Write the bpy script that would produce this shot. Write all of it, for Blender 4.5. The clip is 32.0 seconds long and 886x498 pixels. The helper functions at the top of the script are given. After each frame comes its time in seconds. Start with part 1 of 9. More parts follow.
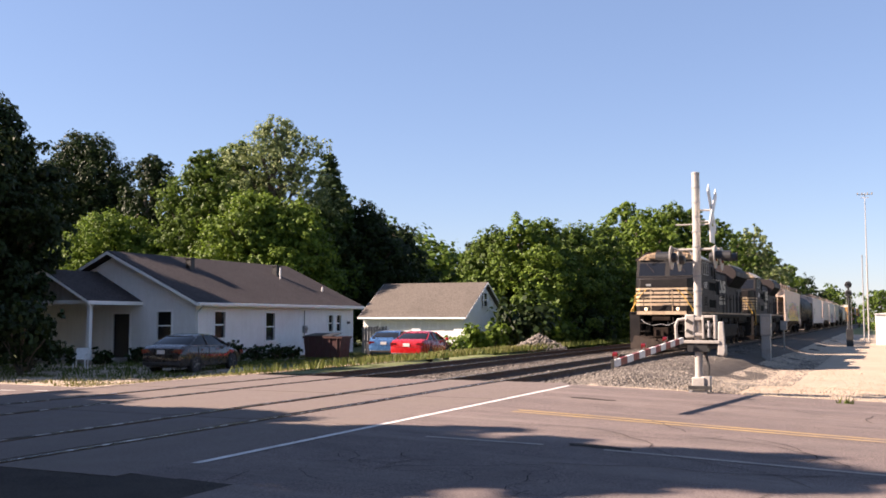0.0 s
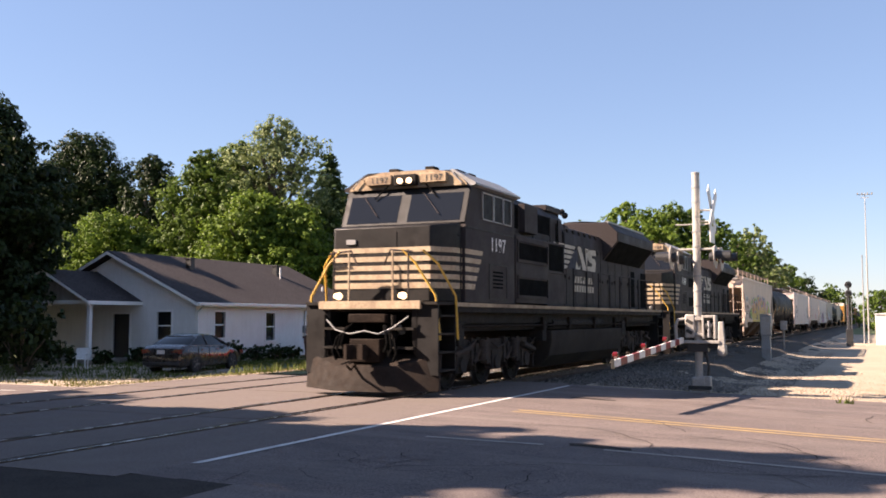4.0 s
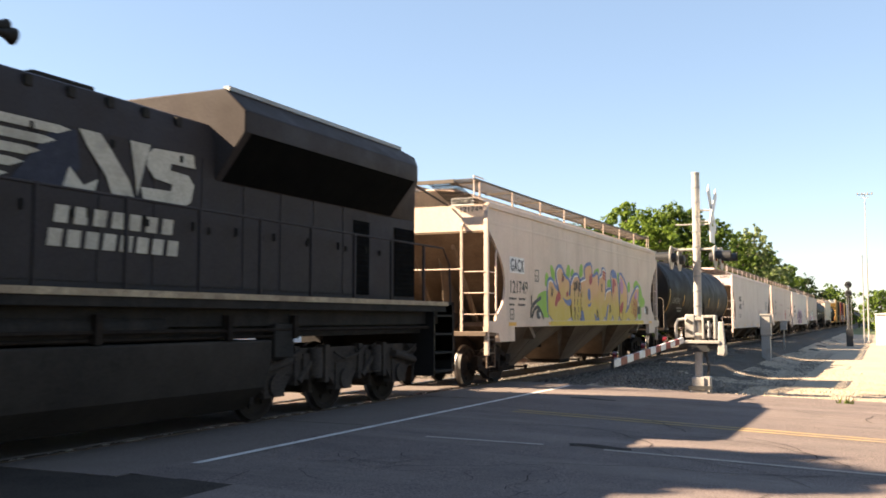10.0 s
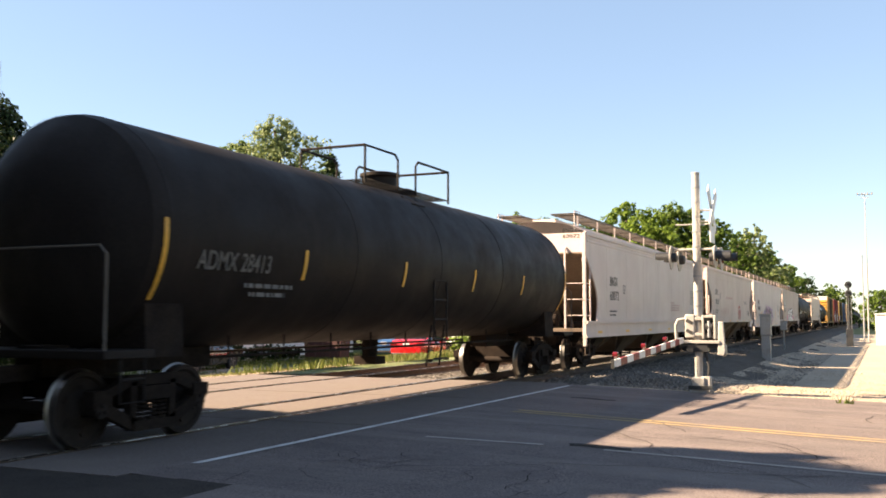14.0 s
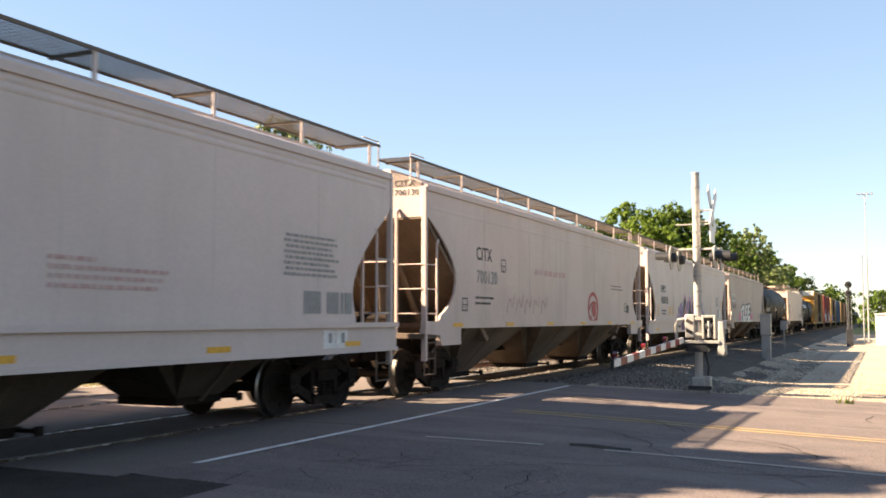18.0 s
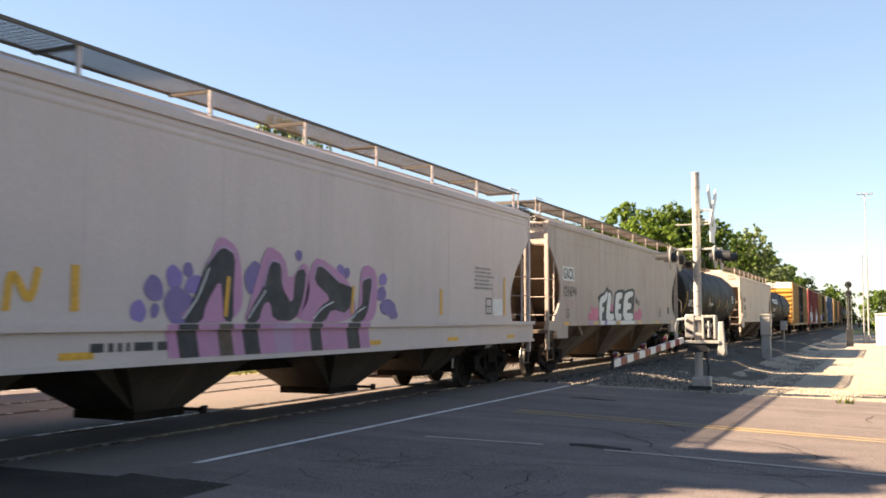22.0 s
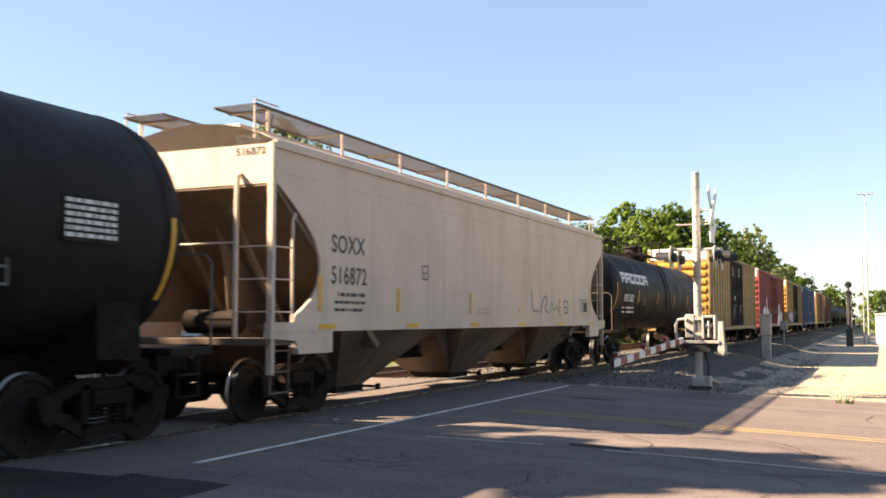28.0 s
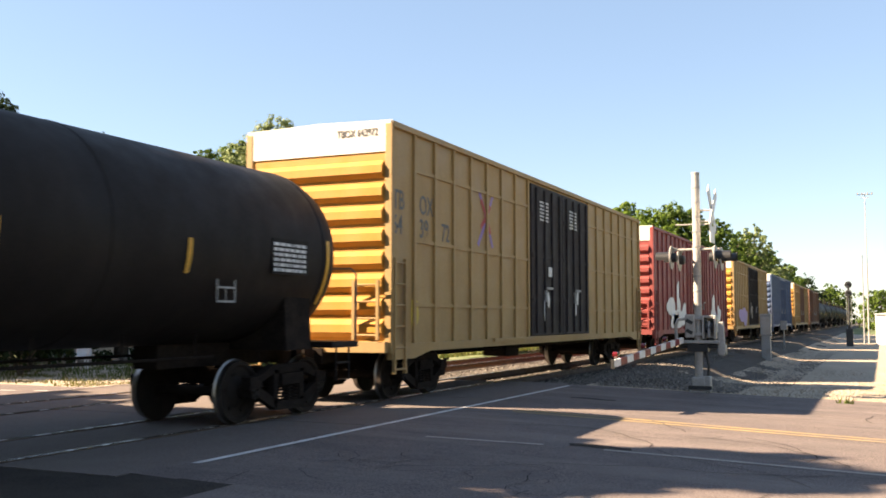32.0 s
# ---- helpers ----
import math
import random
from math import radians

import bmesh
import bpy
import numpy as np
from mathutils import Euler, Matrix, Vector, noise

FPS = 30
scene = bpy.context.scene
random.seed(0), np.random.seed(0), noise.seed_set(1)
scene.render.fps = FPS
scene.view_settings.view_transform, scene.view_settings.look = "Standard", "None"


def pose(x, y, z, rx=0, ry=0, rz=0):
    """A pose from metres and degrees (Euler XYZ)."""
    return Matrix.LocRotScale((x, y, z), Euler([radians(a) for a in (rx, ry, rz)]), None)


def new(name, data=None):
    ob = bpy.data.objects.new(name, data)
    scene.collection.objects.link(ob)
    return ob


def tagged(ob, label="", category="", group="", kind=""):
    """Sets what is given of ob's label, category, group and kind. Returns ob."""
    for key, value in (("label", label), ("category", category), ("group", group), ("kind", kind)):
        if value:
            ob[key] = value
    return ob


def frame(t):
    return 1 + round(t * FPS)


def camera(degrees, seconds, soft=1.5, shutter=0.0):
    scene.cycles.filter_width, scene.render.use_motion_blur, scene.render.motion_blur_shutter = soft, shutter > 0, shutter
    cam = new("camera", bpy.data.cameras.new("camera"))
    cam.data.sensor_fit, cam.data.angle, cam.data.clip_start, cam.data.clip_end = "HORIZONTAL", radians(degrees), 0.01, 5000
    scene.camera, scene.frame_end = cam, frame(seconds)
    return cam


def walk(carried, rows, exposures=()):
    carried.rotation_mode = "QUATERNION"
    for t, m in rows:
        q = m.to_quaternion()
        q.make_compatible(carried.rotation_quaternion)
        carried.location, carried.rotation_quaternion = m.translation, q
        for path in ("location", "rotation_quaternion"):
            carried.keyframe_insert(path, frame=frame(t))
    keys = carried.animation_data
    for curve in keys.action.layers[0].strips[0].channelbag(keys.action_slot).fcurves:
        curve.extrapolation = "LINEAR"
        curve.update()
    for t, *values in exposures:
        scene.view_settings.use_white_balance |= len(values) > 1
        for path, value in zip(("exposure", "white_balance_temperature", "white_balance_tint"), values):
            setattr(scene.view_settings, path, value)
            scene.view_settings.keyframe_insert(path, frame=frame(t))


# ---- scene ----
cam = camera(49.1, 32.0, soft=1.7, shutter=0.25)
EYE = (9.39, 0.0, 1.52)
STAND = Matrix.Translation(EYE) @ pose(0, 0, 0, 94.12, 0, 24.32)
walk(cam, [(0, STAND), (32, STAND)],
     exposures=[(0, 1.76, 7050, 25), (3.5, 1.76, 7050, 25), (5.5, 2.26, 8200, 15), (32, 2.26, 8200, 15)])

# ---- world and sun: late light from over the far left shoulder ----
SUN_EL = radians(35.4)
SUN_FROM = Vector((-0.903 * math.cos(SUN_EL), -0.430 * math.cos(SUN_EL), math.sin(SUN_EL)))
world = bpy.data.worlds.new("sky")
scene.world = world
world.use_nodes = True
wn, wl = world.node_tree.nodes, world.node_tree.links
sky = wn.new("ShaderNodeTexSky")
sky.sky_type, sky.sun_disc = "NISHITA", False
sky.sun_elevation, sky.sun_rotation = SUN_EL, math.atan2(SUN_FROM.x, SUN_FROM.y)
sky.altitude, sky.air_density, sky.dust_density, sky.ozone_density = 200, 1.0, 0.25, 4.0
wn["Background"].inputs[1].default_value = 0.056
haze = wn.new("ShaderNodeMix")
haze.data_type = "RGBA"
haze.inputs[0].default_value, haze.inputs[7].default_value = 0.38, (1.55, 2.65, 4.4, 1)
wl.new(sky.outputs[0], haze.inputs[6])
wl.new(haze.outputs[2], wn["Background"].inputs[0])
sun = new("sun", bpy.data.lights.new("sun", "SUN"))
sun.data.energy, sun.data.angle, sun.data.color = 5.0, radians(0.55), (1.0, 0.90, 0.76)
sun.rotation_euler = SUN_FROM.to_track_quat("Z", "Y").to_euler()


# ---- train progress: metres run since the start ----
KNOTS = [(0, 7.09), (5, 7.10), (10, 7.32), (15, 8.19), (20, 8.18), (25, 8.27), (32, 8.81)]


def run(t):
    s = 0.0
    for (t0, v0), (t1, v1) in zip(KNOTS, KNOTS[1:]):
        if t <= t0:
            break
        e = min(t, t1)
        ve = v0 + (v1 - v0) * (e - t0) / (t1 - t0)
        s += (e - t0) * (v0 + ve) / 2
    return s


# ---- mesh helpers ----
class Geo:
    """Collects vertices and faces; every shape is closed."""

    def __init__(self):
        self.v, self.f, self.m = [], [], []

    def add(self, vs, fs, mi=0):
        n = len(self.v)
        self.v += [tuple(p) for p in vs]
        self.f += [tuple(i + n for i in f) for f in fs]
        self.m += [mi] * len(fs)
        return self

    def box(self, x0, x1, y0, y1, z0, z1, mi=0):
        vs = [(x, y, z) for z in (z0, z1) for y in (y0, y1) for x in (x0, x1)]
        return self.add(vs, [(0, 2, 3, 1), (4, 5, 7, 6), (0, 1, 5, 4), (2, 6, 7, 3), (0, 4, 6, 2), (1, 3, 7, 5)], mi)

    def bx(self, c, s, mi=0, turn=None):
        """A box at c of size s, turned by a matrix."""
        vs = [Vector((x * s[0] / 2, y * s[1] / 2, z * s[2] / 2)) for z in (-1, 1) for y in (-1, 1) for x in (-1, 1)]
        if turn is not None:
            vs = [turn @ p for p in vs]
        vs = [p + Vector(c) for p in vs]
        return self.add(vs, [(0, 2, 3, 1), (4, 5, 7, 6), (0, 1, 5, 4), (2, 6, 7, 3), (0, 4, 6, 2), (1, 3, 7, 5)], mi)

    def prism(self, prof, a0, a1, axis="y", mi=0):
        """A closed outline, extruded. axis y: (x, z) points; x: (y, z); z: (x, y)."""
        n = len(prof)
        put = {"y": lambda p, a: (p[0], a, p[1]), "x": lambda p, a: (a, p[0], p[1]), "z": lambda p, a: (p[0], p[1], a)}[axis]
        vs = [put(p, a) for a in (a0, a1) for p in prof]
        fs = [(i, (i + 1) % n, n + (i + 1) % n, n + i) for i in range(n)]
        return self.add(vs, fs + [tuple(range(n))[::-1], tuple(range(n, 2 * n))], mi)

    def rings(self, rings, mi=0, caps=True):
        n = len(rings[0])
        fs = []
        for k in range(len(rings) - 1):
            fs += [(k * n + i, k * n + (i + 1) % n, (k + 1) * n + (i + 1) % n, (k + 1) * n + i) for i in range(n)]
        if caps:
            fs += [tuple(range(n))[::-1], tuple(range((len(rings) - 1) * n, len(rings) * n))]
        return self.add([p for r in rings for p in r], fs, mi)

    def cyl(self, p, q, r, n=10, r2=None, mi=0):
        p, q = Vector(p), Vector(q)
        w = (q - p).normalized()
        a = w.orthogonal().normalized()
        b = w.cross(a)
        cs = [(math.cos(2 * math.pi * i / n), math.sin(2 * math.pi * i / n)) for i in range(n)]
        return self.rings([[c + rr * (x * a + y * b) for x, y in cs] for c, rr in ((p, r), (q, r if r2 is None else r2))], mi)

    def lathe(self, prof, n=24, axis="x", mi=0, at=(0, 0, 0), caps=True):
        """prof: (along, radius) points, turned about an axis."""
        rs = []
        for a, r in prof:
            ring = []
            for i in range(n):
                c, s = r * math.cos(2 * math.pi * i / n), r * math.sin(2 * math.pi * i / n)
                q = {"x": (a, c, s), "y": (c, a, -s), "z": (c, s, a)}[axis]
                ring.append((q[0] + at[0], q[1] + at[1], q[2] + at[2]))
            rs.append(ring)
        return self.rings(rs, mi, caps)

    def tube(self, pts, r, n=6, mi=0):
        pts = [Vector(p) for p in pts]
        rs, a = [], None
        for i, p in enumerate(pts):
            w = (pts[min(i + 1, len(pts) - 1)] - pts[max(i - 1, 0)]).normalized()
            a = w.orthogonal().normalized() if a is None else (a - w * a.dot(w)).normalized()
            b = w.cross(a)
            rs.append([p + r * (math.cos(2 * math.pi * k / n) * a + math.sin(2 * math.pi * k / n) * b) for k in range(n)])
        return self.rings(rs, mi)

    def mesh(self, name, mats, smooth=True, fix=True):
        me = bpy.data.meshes.new(name)
        me.from_pydata(self.v, [], self.f)
        for m in mats if isinstance(mats, (list, tuple)) else [mats]:
            me.materials.append(m)
        me.polygons.foreach_set("material_index", self.m)
        if fix:
            bm = bmesh.new()
            bm.from_mesh(me)
            bmesh.ops.recalc_face_normals(bm, faces=bm.faces)
            bm.to_mesh(me)
            bm.free()
        if smooth:
            me.shade_smooth()
            me.set_sharp_from_angle(angle=radians(32))
        me.update()
        return me


def part(name, geo, mat, parent, label="", bevel=0.0, at=None):
    """One mesh object under a thing or under a part."""
    ob = new(name, geo if isinstance(geo, bpy.types.Mesh) else geo.mesh(name, mat))
    ob.parent = parent
    if at is not None:
        ob.matrix_basis = at
    if label:
        ob["label"] = label
    if bevel:
        b = ob.modifiers.new("edge", "BEVEL")
        b.width, b.segments, b.limit_method, b.angle_limit = bevel, 2, "ANGLE", radians(40)
    return ob


def thing(name, label, category, at=None, group="", kind=""):
    ob = new(name)
    ob.empty_display_size = 0.2
    if at is not None:
        ob.matrix_basis = at
    return tagged(ob, label, category, group, kind)


def solid(name, geo, mat, label, category, at=None, group="", kind="", bevel=0.0):
    """A thing that is one mesh."""
    ob = part(name, geo, mat, None, "", bevel, at)
    return tagged(ob, label, category, group, kind)


def lettering(words, size, mat, parent, at, name="lettering", thick=0.002, spread=1.0, squash=1.0, width=None):
    """Flat words of the built-in font as a mesh, reading along local x, up local y."""
    cu = bpy.data.curves.new("words", "FONT")
    cu.body, cu.size, cu.extrude = words, size, thick
    cu.offset = 0.010 * size
    cu.space_character = spread * (1.10 if width else 1.0)
    tmp = new("words", cu)
    me = bpy.data.meshes.new_from_object(tmp.evaluated_get(bpy.context.evaluated_depsgraph_get()))
    bpy.data.objects.remove(tmp)
    bpy.data.curves.remove(cu)
    if width:
        xs_ = [v.co.x for v in me.vertices]
        squash = width / (max(xs_) - min(xs_))
    if squash != 1.0:
        me.transform(Matrix.Diagonal((squash, 1, 1, 1)))
    me.materials.clear()
    me.materials.append(mat)
    ob = new(name, me)
    ob.parent, ob.matrix_basis = parent, at
    return ob


def on_side(y, z, x):
    """The pose of flat work on a car's side that faces +x."""
    return Matrix.Translation((x, y, z)) @ Matrix(((0, 0, 1, 0), (1, 0, 0, 0), (0, 1, 0, 0), (0, 0, 0, 1)))


def on_front(x, y, z):
    """The pose of flat work on a face towards -y."""
    return Matrix.Translation((x, y, z)) @ Matrix(((1, 0, 0, 0), (0, 0, -1, 0), (0, 1, 0, 0), (0, 0, 0, 1)))


# ---- materials ----
def surface(name, base, rough=0.6, metal=0.0, spots=None, spot_amount=0.5, spot_scale=1.2, grain=0.12, grain_scale=25.0,
            bump=0.15, streaks=None, streak_amount=0.0, streak_stretch=(6, 6, 0.5), shift=0.0, coat=0.0, bump_scale=None, gloss=0.5):
    """A procedural surface: base colour, fine grain, larger stains, upright streaks, bump."""
    m = bpy.data.materials.new(name)
    m.use_nodes = True
    n, l = m.node_tree.nodes, m.node_tree.links
    b = n["Principled BSDF"]
    b.inputs["Metallic"].default_value, b.inputs["Coat Weight"].default_value = metal, coat
    b.inputs["Specular IOR Level"].default_value = gloss
    tc = n.new("ShaderNodeTexCoord")
    src = tc.outputs["Object"]

    def tex(scale, detail=4, stretch=None):
        t = n.new("ShaderNodeTexNoise")
        t.inputs["Scale"].default_value, t.inputs["Detail"].default_value, t.inputs["Roughness"].default_value = scale, detail, 0.62
        if stretch:
            mp = n.new("ShaderNodeMapping")
            mp.inputs["Scale"].default_value = stretch
            l.new(src, mp.inputs[0])
            l.new(mp.outputs[0], t.inputs[0])
        else:
            l.new(src, t.inputs[0])
        return t.outputs["Fac"]

    def mix(fac, a, c, kind="MIX"):
        x = n.new("ShaderNodeMix")
        x.data_type, x.blend_type = "RGBA", kind
        if isinstance(fac, float):
            x.inputs[0].default_value = fac
        else:
            l.new(fac, x.inputs[0])
        for i, q in ((6, a), (7, c)):
            if isinstance(q, tuple):
                x.inputs[i].default_value = (*q, 1)
            else:
                l.new(q, x.inputs[i])
        return x.outputs[2]

    def ramp(src_, lo, hi, top=1.0):
        r = n.new("ShaderNodeMapRange")
        r.inputs[1].default_value, r.inputs[2].default_value, r.inputs[4].default_value = lo, hi, top
        l.new(src_, r.inputs[0])
        return r.outputs[0]

    fine = tex(grain_scale, 5)
    dark = tuple(c * (1 - grain * 2) for c in base)
    light = tuple(min(1, c * (1 + grain * 1.6)) for c in base)
    col = mix(ramp(fine, 0.3, 0.7), dark, light)
    if shift:
        oi = n.new("ShaderNodeObjectInfo")
        hs = n.new("ShaderNodeHueSaturation")
        l.new(ramp(oi.outputs["Random"], 0, 1, 1.0), hs.inputs["Value"])
        mr = n.new("ShaderNodeMapRange")
        mr.inputs[3].default_value, mr.inputs[4].default_value = 1 - shift, 1 + shift
        l.new(oi.outputs["Random"], mr.inputs[0])
        l.new(mr.outputs[0], hs.inputs["Value"])
        l.new(col, hs.inputs["Color"])
        col = hs.outputs[0]
    if spots:
        col = mix(ramp(tex(spot_scale, 6), 0.45, 0.75, spot_amount), col, spots)
    if streaks:
        col = mix(ramp(tex(1.0, 5, streak_stretch), 0.48, 0.78, streak_amount), col, streaks)
    l.new(col, b.inputs["Base Color"])
    rr = n.new("ShaderNodeMapRange")
    rr.inputs[1].default_value, rr.inputs[2].default_value = 0.3, 0.7
    rr.inputs[3].default_value, rr.inputs[4].default_value = max(0.03, rough - 0.12), min(1, rough + 0.12)
    l.new(tex(spot_scale * 2.3, 4), rr.inputs[0])
    l.new(rr.outputs[0], b.inputs["Roughness"])
    if bump:
        bp = n.new("ShaderNodeBump")
        bp.inputs["Strength"].default_value, bp.inputs["Distance"].default_value = bump, 0.02
        l.new(tex(bump_scale, 5) if bump_scale else fine, bp.inputs["Height"])
        l.new(bp.outputs[0], b.inputs["Normal"])
    return m


def glow(name, colour, strength):
    m = bpy.data.materials.new(name)
    m.use_nodes = True
    b = m.node_tree.nodes["Principled BSDF"]
    b.inputs["Base Color"].default_value = (*colour, 1)
    b.inputs["Emission Color"].default_value = (*colour, 1)
    b.inputs["Emission Strength"].default_value = strength
    return m


def leafy(name, base, light, rough=0.55, trans=0.25):
    """Foliage: each leaf clump takes its own tone."""
    m = bpy.data.materials.new(name)
    m.use_nodes = True
    n, l = m.node_tree.nodes, m.node_tree.links
    b = n["Principled BSDF"]
    geo = n.new("ShaderNodeNewGeometry")
    tc = n.new("ShaderNodeTexCoord")
    t = n.new("ShaderNodeTexNoise")
    t.inputs["Scale"].default_value = 0.5
    l.new(tc.outputs["Object"], t.inputs[0])
    x = n.new("ShaderNodeMix")
    x.data_type = "RGBA"
    ad = n.new("ShaderNodeMath")
    ad.operation = "MULTIPLY_ADD"
    ad.inputs[1].default_value, ad.inputs[2].default_value = 0.7, -0.15
    l.new(geo.outputs["Random Per Island"], ad.inputs[0])
    a2 = n.new("ShaderNodeMath")
    a2.operation = "MULTIPLY_ADD"
    a2.inputs[1].default_value = 0.55
    l.new(t.outputs["Fac"], a2.inputs[0])
    l.new(ad.outputs[0], a2.inputs[2])
    l.new(a2.outputs[0], x.inputs[0])
    x.inputs[6].default_value, x.inputs[7].default_value = (*base, 1), (*light, 1)
    l.new(x.outputs[2], b.inputs["Base Color"])
    b.inputs["Roughness"].default_value, b.inputs["Specular IOR Level"].default_value = rough, 0.2
    tr = n.new("ShaderNodeBsdfTranslucent")
    l.new(x.outputs[2], tr.inputs[0])
    ms = n.new("ShaderNodeMixShader")
    ms.inputs[0].default_value = trans
    l.new(b.outputs[0], ms.inputs[1])
    l.new(tr.outputs[0], ms.inputs[2])
    l.new(ms.outputs[0], n["Material Output"].inputs[0])
    return m


RUST = (0.13, 0.06, 0.03)
M = {}
M["asphalt"] = surface("asphalt", (0.1512, 0.1208, 0.1121), 0.9, gloss=0.15, spots=(0.095, 0.080, 0.076), spot_amount=0.75, spot_scale=0.9, grain=0.33, grain_scale=45, bump=0.6,
                       streaks=(0.25, 0.205, 0.182), streak_amount=0.6, streak_stretch=(0.12, 1.1, 1))
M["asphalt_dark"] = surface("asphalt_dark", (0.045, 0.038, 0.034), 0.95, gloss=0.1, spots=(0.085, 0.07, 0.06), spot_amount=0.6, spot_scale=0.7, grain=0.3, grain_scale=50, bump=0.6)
M["crossing"] = surface("crossing", (0.150, 0.122, 0.110), 0.9, gloss=0.15, spots=(0.15, 0.125, 0.105), spot_amount=0.7, spot_scale=0.7, grain=0.2, grain_scale=45, bump=0.3)
M["soil"] = surface("soil", (0.25, 0.20, 0.145), 0.95, spots=(0.10, 0.12, 0.05), spot_amount=0.8, spot_scale=0.12, grain=0.25, grain_scale=8, bump=0.6)
M["grass_soil"] = surface("grass_soil", (0.10, 0.13, 0.04), 0.95, spots=(0.22, 0.20, 0.12), spot_amount=0.8, spot_scale=0.35, grain=0.3, grain_scale=9, bump=0.8)
M["gravel_bed"] = surface("gravel_bed", (0.385, 0.305, 0.222), 0.95, spots=(0.26, 0.205, 0.15), spot_amount=0.7, spot_scale=0.4, grain=0.35, grain_scale=22, bump=1.0)
M["ballast_bed"] = surface("ballast_bed", (0.105, 0.09, 0.077), 0.95, gloss=0.1, spots=(0.065, 0.056, 0.048), spot_amount=0.8, spot_scale=0.6, grain=0.4, grain_scale=16, bump=1.0)
M["stone"] = surface("stone", (0.115, 0.10, 0.086), 0.95, gloss=0.15, spots=(0.40, 0.36, 0.32), spot_amount=0.9, spot_scale=14, grain=0.4, grain_scale=24, bump=0.3)
M["rail"] = surface("rail", (0.09, 0.055, 0.04), 0.75, 0.2, spots=RUST, spot_amount=0.6, grain=0.2)
M["rail_top"] = surface("rail_top", (0.42, 0.40, 0.38), 0.25, 1.0, grain=0.1)
M["tie"] = surface("tie", (0.07, 0.055, 0.045), 0.95, spots=(0.13, 0.11, 0.09), spot_scale=2, grain=0.3, bump=0.6)
M["line_white"] = surface("line_white", (0.62, 0.60, 0.57), 0.8, spots=(0.25, 0.22, 0.20), spot_amount=0.75, spot_scale=2.2, grain=0.15, grain_scale=50)
M["line_worn"] = surface("line_worn", (0.36, 0.31, 0.27), 0.9, gloss=0.15, spots=(0.18, 0.16, 0.15), spot_amount=0.9, spot_scale=1.5, grain=0.2, grain_scale=50)
M["line_yellow"] = surface("line_yellow", (0.36, 0.25, 0.12), 0.9, gloss=0.15, spots=(0.205, 0.160, 0.135), spot_amount=1.0, spot_scale=1.1, grain=0.15, grain_scale=50)
M["tar"] = surface("tar", (0.025, 0.024, 0.024), 0.7, grain=0.2)
M["aluminium"] = surface("aluminium", (0.38, 0.355, 0.325), 0.6, 0.2, spots=(0.30, 0.26, 0.22), spot_amount=0.6, spot_scale=3, grain=0.1)
M["steel_grey"] = surface("steel_grey", (0.30, 0.30, 0.30), 0.55, 0.3, spots=(0.16, 0.13, 0.10), spot_amount=0.5, spot_scale=3)
M["black_paint"] = surface("black_paint", (0.02, 0.02, 0.021), 0.5, spots=(0.06, 0.055, 0.05), spot_amount=0.5, spot_scale=1.5)
M["white_paint"] = surface("white_paint", (0.72, 0.71, 0.68), 0.55, spots=(0.40, 0.36, 0.32), spot_amount=0.4, spot_scale=2.5)
M["red_paint"] = surface("red_paint", (0.20, 0.018, 0.022), 0.5, spots=(0.13, 0.03, 0.03), spot_amount=0.5, spot_scale=3)
M["red_glass"] = surface("red_glass", (0.12, 0.008, 0.009), 0.2, grain=0.05, bump=0.0, coat=0.3)
M["yellow_paint"] = surface("yellow_paint", (0.62, 0.36, 0.03), 0.5, spots=(0.30, 0.17, 0.03), spot_amount=0.4, spot_scale=4)
M["siding"] = surface("siding", (0.78, 0.77, 0.75), 0.7, spots=(0.60, 0.57, 0.53), spot_amount=0.5, spot_scale=0.8, grain=0.05, streaks=(0.55, 0.52, 0.48), streak_amount=0.35)
M["trim"] = surface("trim", (0.80, 0.79, 0.77), 0.6, grain=0.05)
M["shingle"] = surface("shingle", (0.056, 0.047, 0.046), 0.95, gloss=0.12, spots=(0.035, 0.030, 0.030), spot_amount=0.6, spot_scale=0.5, grain=0.3, grain_scale=14, bump=0.5, shift=0.25)
M["shingle_tan"] = surface("shingle_tan", (0.100, 0.086, 0.074), 0.95, gloss=0.12, spots=(0.07, 0.06, 0.052), spot_amount=0.6, spot_scale=0.5, grain=0.25, grain_scale=14, bump=0.5, shift=0.2)
M["dark_door"] = surface("dark_door", (0.018, 0.017, 0.018), 0.5)
M["wood_grey"] = surface("wood_grey", (0.25, 0.22, 0.19), 0.9, spots=(0.14, 0.12, 0.10), spot_scale=3, streaks=(0.12, 0.10, 0.08), streak_amount=0.6, shift=0.25)
M["brick_red"] = surface("brick_red", (0.13, 0.05, 0.035), 0.9, spots=(0.05, 0.03, 0.025), spot_scale=2)
M["dumpster"] = surface("dumpster", (0.06, 0.018, 0.016), 0.7, spots=(0.05, 0.03, 0.025), spot_amount=0.7, spot_scale=2)
M["bark"] = surface("bark", (0.11, 0.085, 0.06), 0.95, spots=(0.06, 0.05, 0.04), spot_scale=3, grain=0.35, grain_scale=18, bump=1.0)
# the darkest leaf colour has shade put in, the pale and silver ones sunlight
M["leaf_dark_shaded"] = leafy("leaf_dark_shaded", (0.007, 0.015, 0.004), (0.034, 0.058, 0.014))
M["leaf_mid"] = leafy("leaf_mid", (0.014, 0.034, 0.006), (0.150, 0.225, 0.034), trans=0.34)
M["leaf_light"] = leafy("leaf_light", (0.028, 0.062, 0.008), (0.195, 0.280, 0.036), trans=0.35)
